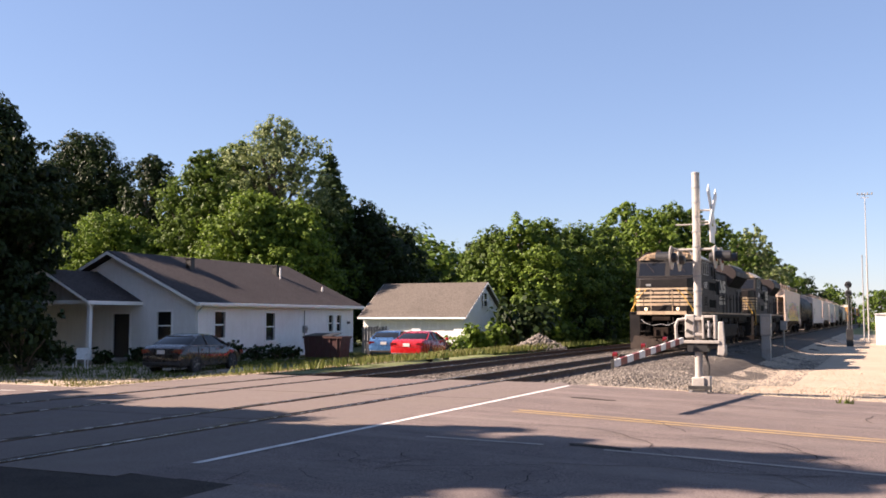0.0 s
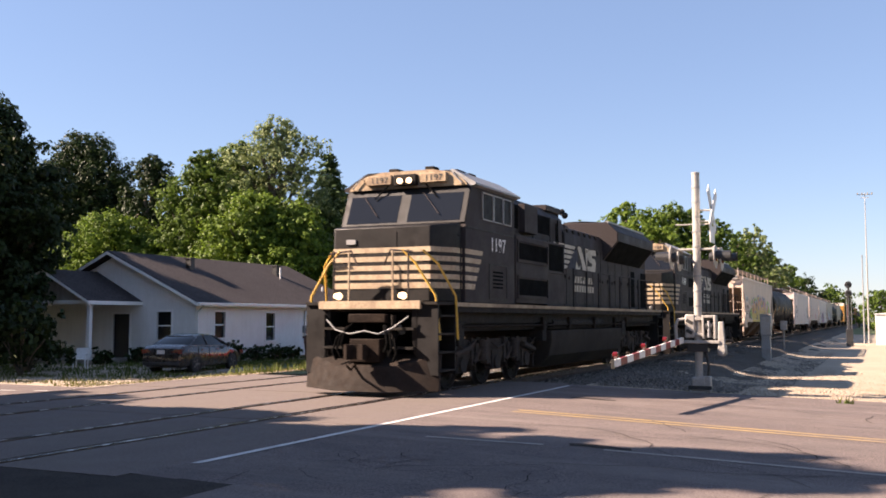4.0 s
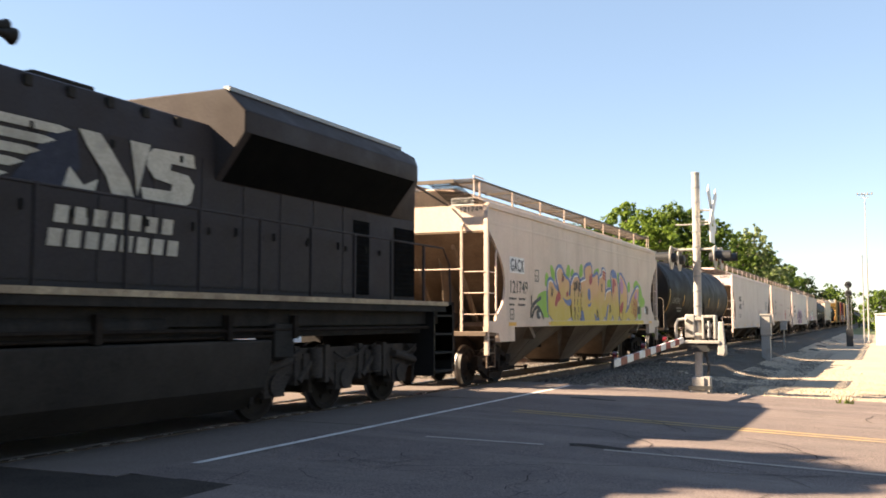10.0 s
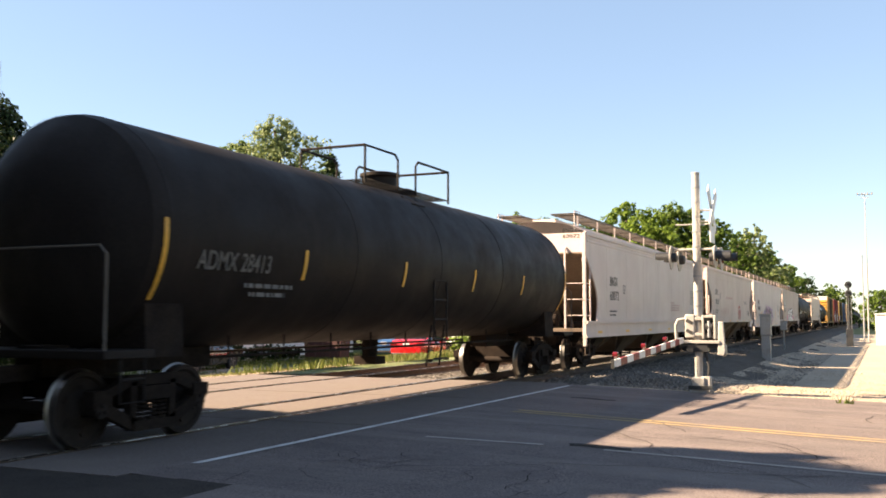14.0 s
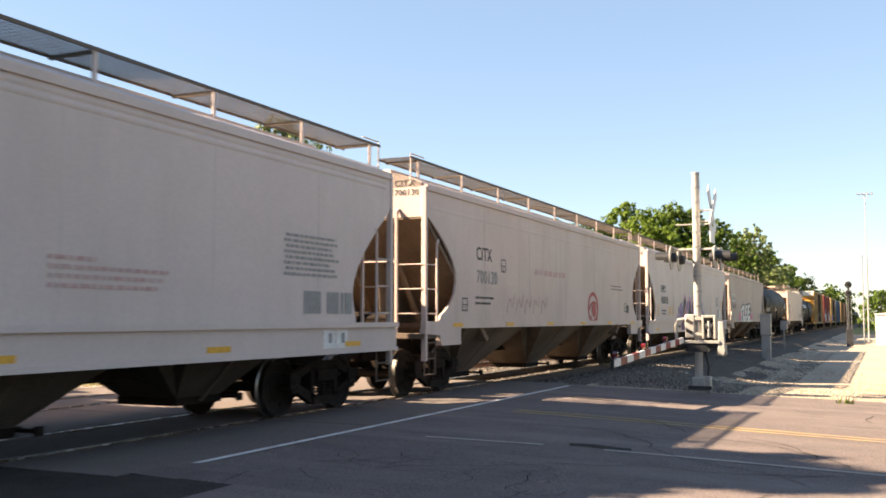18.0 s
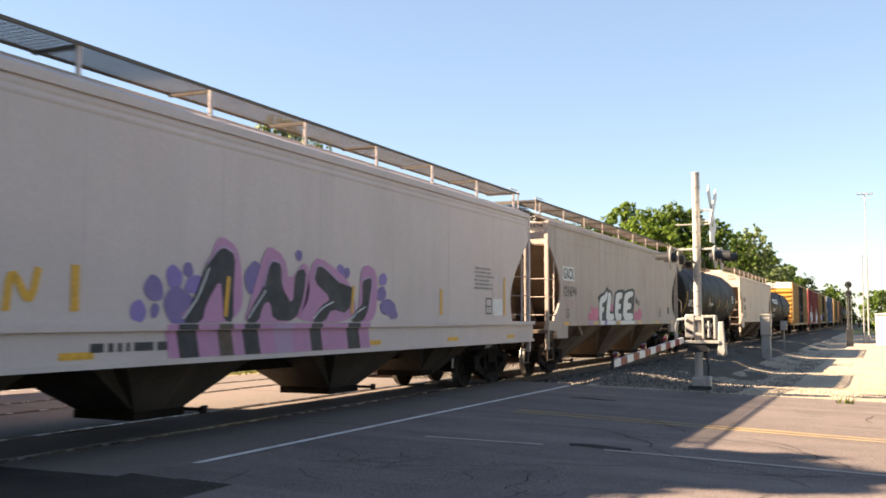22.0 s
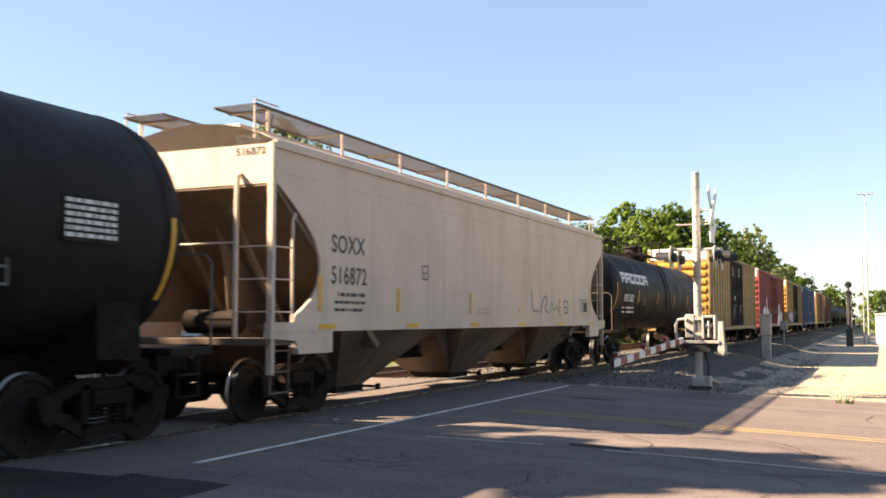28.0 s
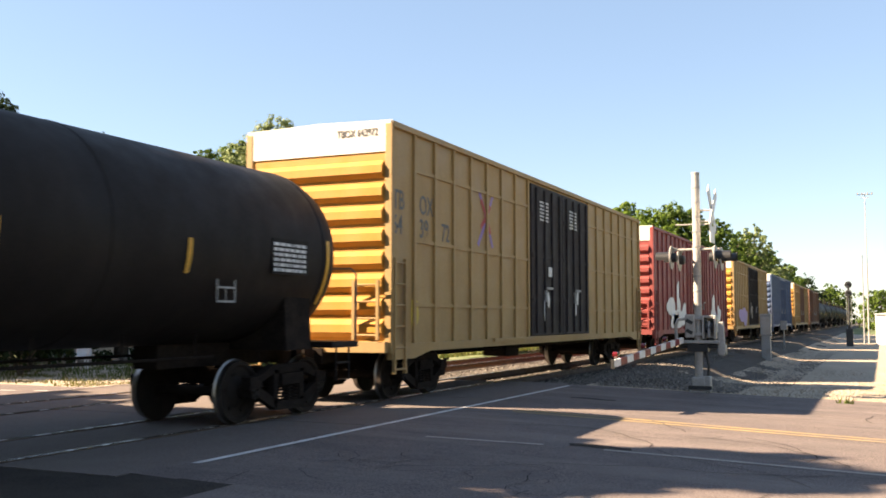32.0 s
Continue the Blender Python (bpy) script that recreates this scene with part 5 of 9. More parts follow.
    part("nose_vent", Geo().bx((-0.7, Y(1.04), 3.12), (0.22, 0.04, 0.10)), M["steel_grey"], car)
    # cream stripes round the nose and on to the cab side
    for i in range(5):
        z0, z1 = 2.14 + i * 0.185, 2.14 + i * 0.185 + (0.105 if i else 0.12)
        run_ = 2.45 + i * 0.11
        pts = [(1.43, Y(1.62)), (1.13, Y(1.035)), (-1.13, Y(1.035)), (-1.43, Y(1.62))]
        g = Geo()
        for a, b in zip(pts, pts[1:]):
            dx, dy = b[0] - a[0], b[1] - a[1]
            ln = math.hypot(dx, dy)
            nx, ny = -dy / ln * -0.008, dx / ln * -0.008
            g.add([(a[0], a[1], z0), (b[0], b[1], z0), (b[0], b[1], z1), (a[0], a[1], z1), (a[0] + nx, a[1] + ny, z0), (b[0] + nx, b[1] + ny, z0), (b[0] + nx, b[1] + ny, z1), (a[0] + nx, a[1] + ny, z1)],
                  [(0, 1, 2, 3), (4, 7, 6, 5), (0, 4, 5, 1), (1, 5, 6, 2), (2, 6, 7, 3), (3, 7, 4, 0)])
        for s in (-1, 1):
            g.box(min(s * 1.42, s * 1.43), max(s * 1.42, s * 1.43), Y(1.62), Y(1.96), z0, z1)
            g.prism([(Y(1.95), z0), (Y(run_), z0), (Y(run_ + 0.06), z1), (Y(1.95), z1)], s * 1.5, s * 1.504, "x")
        part("nose_stripe", g, cr, car, "cream stripe")
    lettering(number, 0.43, M["letters_white"], car, on_side(Y(3.40), 3.03, 1.503), width=0.86)
    g = Geo()
    for i in range(5):
        g.box(1.5, 1.51, Y(3.55), Y(4.15), 2.2 + i * 0.085, 2.24 + i * 0.085)
    part("side_louvre", g, M["loco_grille"], car)
    hg_ = Geo()
    for a, b, c, d in ((3.30, 4.42, 2.72, 2.745), (3.30, 4.42, 1.95, 1.975), (3.30, 3.325, 1.975, 2.72), (4.395, 4.42, 1.975, 2.72)):
        hg_.box(1.5, 1.512, Y(a), Y(b), c, d)
    part("hatch_rim", hg_, M["nose_black"], car, "raised rim of a side hatch")
    part("cab_seam", Geo().box(1.5, 1.512, Y(2.05), Y(4.9), 3.44, 3.465), M["nose_black"], car)
    part("nose_grab", Geo().tube([(1.44, Y(1.70), 2.05), (1.50, Y(1.72), 2.10), (1.50, Y(1.72), 3.20), (1.44, Y(1.70), 3.26)], 0.014), M["nose_black"], car, "upright black grab iron")
    # hood behind the cab
    part("cab_hood", Geo().box(-1.36, 1.36, Y(4.95), Y(5.3), 1.86, 3.7).box(-1.36, 1.36, Y(5.42), Y(7.92), 1.9, 3.56), mb, car, "air-intake cabinets", bevel=0.015)
    part("upper_hood", Geo().prism([(-1.02, 1.86), (1.02, 1.86), (1.02, 4.34), (0.75, 4.62), (-0.75, 4.62), (-1.02, 4.34)], Y(4.95), Y(10.25)), mb, car, bevel=0.015)
    for s in (1, -1):
        grille(car, Y(5.58), Y(7.78), 2.98, 3.38, s * 1.362, s=s)
        grille(car, Y(5.58), Y(7.78), 2.10, 2.50, s * 1.362, s=s)
        grille(car, Y(7.72), Y(9.06), 3.82, 4.32, s * 1.022, 8, s=s)
        part("intake_box", Geo().box(min(s * 1.0, s * 1.3), max(s * 1.0, s * 1.3), Y(8.02), Y(9.42), 2.78, 3.56), mb, car, bevel=0.015)
        grille(car, Y(8.06), Y(9.38), 2.82, 3.52, s * 1.302, 12, s=s)
        grille(car, Y(6.10), Y(6.52), 3.80, 4.40, s * 1.022, 6, s=s)
        part("hood_box", Geo().box(min(s * 1.0, s * 1.18), max(s * 1.0, s * 1.18), Y(6.6), Y(7.6), 3.72, 4.45), mb, car, bevel=0.012)
        part("tread_box", Geo().box(min(s * 1.0, s * 1.3), max(s * 1.0, s * 1.3), Y(8.0), Y(9.5), 1.86, 2.76), mb, car, bevel=0.012)
    part("long_hood", Geo().prism([(-1.0, 1.86), (1.0, 1.86), (1.0, 4.0), (0.9, 4.22), (0.62, 4.32), (-0.62, 4.32), (-0.9, 4.22), (-1.0, 4.0)], Y(10.5), Y(21.1)), mb, car, bevel=0.012)
    for s in (1, -1):
        dg = Geo().box(min(s * 1.0, s * 1.012), max(s * 1.0, s * 1.012), -0.42, 0.42, 1.95, 3.72).mesh("hood_door", mb)
        hg = Geo().bx((s * 1.03, 0.34, 2.75), (0.03, 0.03, 0.12)).mesh("latch", mu)
        for i in range(10):
            y = Y(10.15 + i * 0.95)
            if 9.8 < y + HALF < 19:
                dd = part("hood_door", dg, None, car, at=Matrix.Translation((0, y, 0)))
                part("latch", hg, None, dd)
        for d0, d1 in ((18.62, 19.2), (20.2, 21.05)):
            grille(car, Y(d0), Y(d1), 1.95, 3.25, s * 1.014, 14, s=s)
        # lifting eyes along the roof edge
        eye = Geo().bx((s * 0.97, 0, 4.12), (0.06, 0.10, 0.12)).mesh("lifting_eye", mu)
        for i in range(6):
            part("lifting_eye", eye, None, car, at=Matrix.Translation((0, Y(10.9 + i * 0.62), 0)))
    # flared radiator section
    rad = [(-1.0, 3.42), (1.0, 3.42), (1.52, 4.08), (1.52, 4.38), (1.15, 4.72), (-1.15, 4.72), (-1.52, 4.38), (-1.52, 4.08)]
    rr = [[(x, y, z) for x, z in rad] for y in (Y(14.75), Y(20.15))]
    rr.append([(max(-1.0, min(1.0, x)), Y(21.1), z) for x, z in rad])
    part("radiator", Geo().rings(rr), mb, car, "flared radiator housing", bevel=0.02)
    for s in (1, -1):
        g = Geo()
        for i in range(1):
            a, b = Y(14.9), Y(20.0)
            g.add([(s * 1.03, a, 3.44), (s * 1.03, b, 3.44), (s * 1.53, b, 4.07), (s * 1.53, a, 4.07), (s * 0.99, a, 3.46), (s * 0.99, b, 3.46), (s * 1.49, b, 4.09), (s * 1.49, a, 4.09)],
                  [(0, 1, 2, 3), (4, 7, 6, 5), (0, 4, 5, 1), (1, 5, 6, 2), (2, 6, 7, 3), (3, 7, 4, 0)])
        part("radiator_screen", g, M["loco_grille"], car, "black radiator screen")
        part("radiator_rim", Geo().box(min(s * 1.1, s * 1.2), max(s * 1.1, s * 1.2), Y(14.8), Y(20.1), 4.70, 4.76), M["steel_grey"], car)
    for i in range(3):
        part("roof_fan", Geo().lathe([(4.70, 0.62), (4.82, 0.62), (4.83, 0.5), (4.80, 0.05)], 24, "z", at=(0, Y(15.8 + i * 1.9), 0)), mu, car)
    part("exhaust_stack", Geo().box(-0.3, 0.3, Y(12.2), Y(13.2), 4.3, 4.48), mu, car, bevel=0.02)
    part("upper_step", Geo().box(-0.9, 0.9, Y(9.2), Y(10.5), 4.55, 4.72), mb, car, bevel=0.02)
    g = Geo()
    for k, (dx, dz, ln) in enumerate(((0.0, 0.0, 0.42), (0.16, 0.02, 0.34), (-0.16, 0.02, 0.36), (0.08, 0.12, 0.3), (-0.08, 0.12, 0.26))):
        z = 4.62 + dz
        sg = 1 if k % 2 else -1
        g.lathe([(Y(11.2), 0.03), (Y(11.2) + sg * ln * 0.6, 0.045), (Y(11.2) + sg * ln, 0.10)], 12, "y", at=(dx + 0.55, 0, z))
    g.bx((0.55, Y(11.2), 4.5), (0.1, 0.1, 0.36))
    part("air_horn", g, mu, car, "cluster air horn")
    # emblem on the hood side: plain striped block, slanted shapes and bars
    eo = 0.0 if plain_front else 0.45
    for s in (1,):
        x = 1.026
        for i in range(5):
            z = 2.985 + i * 0.152
            y1 = -0.72 + i * 0.215 + eo
            part("emblem_stripe", Geo().prism([(-1.86, z), (y1, z), (y1 + 0.20, z + 0.075), (y1 + 0.02, z + 0.10), (-1.86, z + 0.10)], x, x + 0.003, "x"), M["emblem_paint"], car, "white stripe")
        part("emblem_mane", Geo().prism([(y + eo, z) for y, z in ((-0.5, 2.99), (0.2, 2.99), (0.5, 3.25), (0.42, 3.68), (0.15, 3.70), (-0.1, 3.45))], x, x + 0.002, "x"), M["emblem_shade"], car, "dim grey-blue emblem shape")
        for pts in ([(0.23, 2.99), (0.33, 3.25), (0.55, 3.06), (0.78, 3.16), (0.72, 3.0)], [(0.46, 3.71), (0.80, 3.71), (1.02, 3.50), (1.30, 3.20), (1.38, 3.01), (1.01, 3.0), (0.90, 3.22), (0.62, 3.50)],
                    [(1.30, 3.71), (1.66, 3.71), (1.52, 3.30), (1.44, 3.04), (1.39, 3.30)],
                    [(1.72, 3.68), (2.50, 3.71), (2.54, 3.53), (2.06, 3.53), (2.04, 3.44), (2.40, 3.42), (2.53, 3.30), (2.46, 3.06), (2.30, 2.99), (1.56, 2.99), (1.50, 3.16), (2.06, 3.17), (2.09, 3.26), (1.74, 3.30), (1.60, 3.44), (1.62, 3.60)]):
            part("emblem_shape", Geo().prism([(y + eo, z) for y, z in pts], x, x + 0.004, "x"), M["emblem_paint"], car, "white slanted emblem shape")
        for z in (2.60, 2.33):
            g = Geo()
            for i in range(7 if z > 2.5 else 8):
                wd = 0.20
                a = eo + (0.12 + i * 0.296 if z > 2.5 else 0.03 + i * 0.282)
                g.prism([(a, z), (a + wd, z), (a + wd + 0.03, z + 0.2), (a + 0.03, z + 0.2)], x, x + 0.003, "x")
            tagged(part("lettering", g, M["emblem_paint"], car, "row of white block marks"), kind="stuff")
    # panel seams, grille rims and fittings
    for s in (1, -1):
        for y0, y1, z0, z1, x in ((5.50, 7.86, 2.90, 3.46, 1.362), (5.50, 7.86, 2.02, 2.58, 1.362), (7.99, 9.45, 2.75, 3.58, 1.302)):
            g = Geo()
            a, b = min(s * x, s * (x + 0.03)), max(s * x, s * (x + 0.03))
            g.box(a, b, Y(y0), Y(y1), z0, z0 + 0.05).box(a, b, Y(y0), Y(y1), z1 - 0.05, z1).box(a, b, Y(y0), Y(y0 + 0.06), z0 + 0.05, z1 - 0.05).box(a, b, Y(y1 - 0.06), Y(y1), z0 + 0.05, z1 - 0.05)
            part("grille_rim", g, mb, car)
        g = Geo()
        g.box(min(s * 1.02, s * 1.035), max(s * 1.02, s * 1.035), -0.02, 0.02, 3.58, 4.34)
        seam = g.mesh("panel_seam", mu)
        for d in (4.98, 5.34, 6.02, 7.66, 9.12, 9.8, 10.45):
            part("panel_seam", seam, None, car, at=Matrix.Translation((0, Y(d), 0)))
        for d, z0, z1 in ((9.55, 1.9, 4.2), (9.7, 2.4, 4.3), (5.38, 2.0, 3.9)):
            part("cable", Geo().tube([(s * 1.06, Y(d), z0), (s * 1.07, Y(d) + 0.03, (z0 + z1) / 2), (s * 1.06, Y(d), z1)], 0.02, 6), M["loco_grille"], car, "black cable")
        g = Geo()
        for i in range(16):
            g.bx((s * 1.025, Y(10.3 + i * 0.62), 3.62 - 0.9 * (i % 2)), (0.03, 0.05, 0.09))
        tagged(part("door_latches", g, mu, car), kind="stuff")
        # pipes and boxes under the sill
        g = Geo().tube([(s * 1.38, Y(2.0), 1.36), (s * 1.38, Y(21.2), 1.36)], 0.03, 6).tube([(s * 1.34, Y(7.2), 1.27), (s * 1.34, Y(16.4), 1.27)], 0.022, 6)
        for d in (7.3, 9.6, 12.2, 14.6, 16.2):
            g.bx((s * 1.40, Y(d), 1.40), (0.08, 0.10, 0.34))
        part("under_pipe", g, M["truck"], car)
        for d, w in ((7.45, 0.35), (15.95, 0.5), (2.0, 0.3)):
            part("under_box", Geo().bx((s * 1.22, Y(d), 1.20), (0.36, w, 0.5)), mu, car, bevel=0.02)
    # handrails and stanchions
    for s in (1, -1):
        st = Geo().bx((s * 1.46, 0, 2.40), (0.045, 0.05, 1.08)).mesh("stanchion", mb)
        ds = [9.9 + i * 1.33 for i in range(9)]
        for d in ds:
            part("stanchion", st, None, car, at=Matrix.Translation((0, Y(d), 0)))
        part("handrail", Geo().tube([(s * 1.46, Y(ds[0]), 2.92), (s * 1.46, Y(ds[-1] + 0.9), 2.92), (s * 1.46, Y(21.75), 2.6), (s * 1.46, Y(21.85), 1.3)], 0.02), mb, car)
        part("cab_grab", Geo().tube([(s * 1.05, Y(0.85), 2.90), (s * 1.32, Y(1.0), 2.62), (s * 1.52, Y(1.42), 1.98), (s * 1.55, Y(1.46), 1.1)], 0.024), yel, car, "yellow bent handrail")
        part("cab_grab", Geo().tube([(s * 0.72, Y(0.6), 2.90), (s * 1.0, Y(0.62), 2.62), (s * 1.42, Y(0.66), 1.98), (s * 1.50, Y(0.70), 1.1)], 0.024), yel, car, "yellow bent handrail")
        for e, f in ((0.62, 1.45), (20.95, 21.8)):
            # step wells are blacker than the underframe to hold the shade between units
            sw = part("step_well", Geo().box(min(s * 1.0, s * 1.06), max(s * 1.0, s * 1.06), Y(e), Y(f), 0.42, 1.8), M["nose_black"], car)
            for i in range(4):
                part("step", Geo().box(min(s * 1.05, s * 1.52), max(s * 1.05, s * 1.52), Y(e), Y(f), 0.48 + i * 0.36, 0.52 + i * 0.36), mu, sw)
            for k in (e, f):
                part("step_side", Geo().box(min(s * 1.05, s * 1.5), max(s * 1.05, s * 1.5), Y(k) - 0.02, Y(k) + 0.02, 0.42, 1.8), M["nose_black"], sw)
    for x in (-0.85, -0.5, 0.5, 0.85):
        part("front_rail_post", Geo().tube([(x, Y(0.6), 1.86), (x, Y(0.6), 2.9)], 0.02), cr if abs(x) < 0.6 else mb, car)
    part("front_rail", Geo().tube([(-0.95, Y(0.6), 2.85), (-0.45, Y(0.6), 2.9), (-0.3, Y(0.6), 2.6)], 0.02).tube([(0.95, Y(0.6), 2.85), (0.45, Y(0.6), 2.9), (0.3, Y(0.6), 2.6)], 0.02), mb, car)
    # pilot, plow, hoses and couplers
    # front plate nearly black: the shade on it is put into the colour
    part("pilot", Geo().box(-1.02, 1.02, Y(0.98), Y(1.08), 0.75, 1.84), M["loco_grille"], car, "black front plate with shade put into its colour")
    for x in (-0.98, 0.98):
        part("pilot_cheek", Geo().prism([(Y(0.60), 1.80), (Y(1.08), 1.80), (Y(1.08), 0.75), (Y(0.72), 0.75), (Y(0.60), 1.20)], x - 0.05, x + 0.05, "x"), M["nose_black"], car, "black side cheek of the front plate")
    part("pilot_shelf", Geo().box(-1.0, 1.0, Y(0.62), Y(1.0), 1.66, 1.72), M["truck"], car)
    for x in (-0.6, -0.2, 0.25, 0.6):
        part("valve", Geo().cyl((x, Y(0.9), 1.25), (x, Y(0.72), 1.25), 0.045, 8).bx((x, Y(0.74), 1.33), (0.05, 0.05, 0.14)), M["truck"] if x < 0 else M["steel_grey"], car)
    for x in (-0.78, 0.78):
        part("pilot_step", Geo().box(x - 0.24, x + 0.24, Y(0.50), Y(0.68), 1.30, 1.35).box(x - 0.24, x + 0.24, Y(0.46), Y(0.68), 0.92, 0.97).box(x - 0.26, x - 0.23, Y(0.50), Y(0.68), 0.9, 1.6), mu, car)
    part("draft_box", Geo().box(-0.34, 0.34, Y(0.36), Y(0.68), 0.66, 1.12).box(-0.42, 0.42, Y(0.44), Y(0.68), 1.44, 1.62), M["truck"], car, "coupler pocket casting", bevel=0.02)
    part("pilot_sill", Geo().box(-1.15, 1.15, Y(0.5), Y(0.62), 1.72, 1.88), cr, car, "cream front step edge")
    part("plow", Geo().add([(-1.5, Y(0.7), 0.82), (-1.5, Y(0.62), 0.12), (-0.55, Y(0.12), 0.10), (0.55, Y(0.12), 0.10), (1.5, Y(0.62), 0.12), (1.5, Y(0.7), 0.82), (0.62, Y(0.36), 0.58), (-0.62, Y(0.36), 0.58),
                            (-1.5, Y(0.78), 0.82), (-1.5, Y(0.72), 0.12), (1.5, Y(0.72), 0.12), (1.5, Y(0.78), 0.82)],
                           [(0, 1, 2, 7), (7, 2, 3, 6), (6, 3, 4, 5), (8, 9, 1, 0), (5, 4, 10, 11), (0, 7, 6, 5, 11, 8), (9, 10, 4, 3, 2, 1), (8, 11, 10, 9)]), M["wheel_steel"], car, "dusty steel snow plow")
    part("coupler", coupler_geo(Y(0.75), -1), M["truck"], car, "knuckle coupler")
    part("coupler", coupler_geo(Y(21.85), 1), M["truck"], car, "knuckle coupler")
    part("end_plate", Geo().box(-1.5, 1.5, Y(21.78), Y(21.9), 0.7, 1.84), mu, car)
    for x0, sg, dz in ((-0.42, -1, 0.0), (-0.52, -1, -0.1), (-0.62, -1, -0.16), (0.42, 1, 0.0), (0.52, 1, -0.08), (0.62, 1, -0.18)):
        part("air_hose", Geo().tube([(x0, Y(0.64), 1.42 + dz), (x0 + sg * 0.03, Y(0.40), 1.30 + dz), (x0 + sg * 0.10, Y(0.34), 1.02 + dz), (x0 + sg * 0.02, Y(0.36), 0.86 + dz)], 0.026, 7), M["loco_grille"], car, "hanging air hose")
    part("uncoupling_bar", Geo().tube([(-0.95, Y(0.5), 1.50), (-0.7, Y(0.42), 1.30), (-0.35, Y(0.38), 1.22), (0.0, Y(0.36), 1.28), (0.3, Y(0.38), 1.22), (0.6, Y(0.42), 1.34), (0.9, Y(0.5), 1.56)], 0.016), M["steel_grey"], car, "bent uncoupling bar")
    for x, d, h_ in ((-0.5, 2.7, 0.10), (0.3, 2.9, 0.14), (0.75, 3.4, 0.08), (-0.2, 3.9, 0.12)):
        part("roof_fitting", Geo().bx((x, Y(d), 4.77 + h_ / 2), (0.22, 0.3, h_)), mu, car, bevel=0.015)
    # trucks
    for d in (4.62, 18.1):
        t = part("truck_frame", LOCO_TRUCK, None, car, "dusty six-wheel truck frame", at=Matrix.Translation((0, Y(d), 0)))
        for key, c in (("loco_lead", -2.03), ("loco_mid", 0.0), ("loco_trail", 2.03)):
            SETS[key].append(part("wheelset", LOCO_WHEELS, None, t, "steel wheelset", at=Matrix.Translation((0, c, 0.533))))
    return car


# ---- the train, car by car ----
locomotive(45.0, "1197", True)
locomotive(67.63, "1184", False)

SX = 1.505
h = hopper(91.4, 108.92, "light grey covered hopper car with orange and yellow graffiti", "hopper_tan", cut=1.06, marks=(("GACX", True), ("121749", False)))
part("mark_panel", Geo().box(SX, SX + 0.003, -7.42, -6.40, 2.60, 2.98), M["letters_white"], h, "white repaint panel")
lettering("GACX", 0.42, M["letters_black"], h, on_side(-7.36, 2.645, SX + 0.006), width=0.90)
lettering("121749", 0.42, M["letters_black"], h, on_side(-7.44, 2.13, SX), width=1.20)
bars(h, -7.45, 1.75, SX, [(0, 0.22, 0.5, 0.05), (0.65, 0.22, 0.5, 0.05), (0, 0.08, 0.35, 0.05), (0.6, 0.08, 0.5, 0.05)])
placard(h, -7.4, 1.5, 0.26), placard(h, -5.6, 2.45, 0.3)
# green leaves behind, letters that fade from peach to yellow, blue shadow edges
for pts in ([(-4.82, 2.36), (-4.75, 2.66), (-4.64, 2.70), (-4.54, 2.59), (-4.56, 2.44)], [(-4.36, 2.85), (-4.23, 2.91), (-4.0, 2.74), (-4.02, 2.55), (-4.2, 2.53)],
            [(-2.99, 2.64), (-2.93, 2.88), (-2.75, 3.01), (-2.6, 2.88), (-2.72, 2.66)], [(-2.56, 2.71), (-2.46, 2.9), (-2.29, 2.9), (-2.27, 2.74)],
            [(-1.68, 2.75), (-1.65, 3.02), (-1.4, 3.07), (-1.36, 2.82), (-1.52, 2.73)], [(-0.15, 2.8), (-0.08, 2.97), (0.38, 3.06), (0.31, 2.84)],
            [(1.42, 2.53), (1.45, 2.72), (1.76, 2.77), (1.86, 2.56)], [(2.65, 2.61), (2.72, 3.03), (2.89, 2.96), (2.84, 2.67)], [(3.99, 2.44), (4.15, 2.72), (4.36, 2.78), (4.42, 2.47)],
            [(5.09, 2.52), (5.12, 2.71), (5.5, 2.81), (5.72, 2.71), (6.05, 2.61), (6.16, 2.35), (6.56, 2.24), (6.46, 2.03), (5.88, 2.0), (5.6, 2.3)],
            [(5.6, 1.95), (6.1, 1.9), (6.0, 1.55), (5.6, 1.52)], [(-5.42, 2.07), (-4.6, 2.22), (-4.5, 1.60), (-4.87, 1.60), (-5.35, 1.72)]):
    cy, cz = sum(p[0] for p in pts) / len(pts), sum(p[1] for p in pts) / len(pts)
    flat(h, [(cy + (y - cy) * 1.22, cz + (z - cz) * 1.22) for y, z in pts], SX, "spray_green")
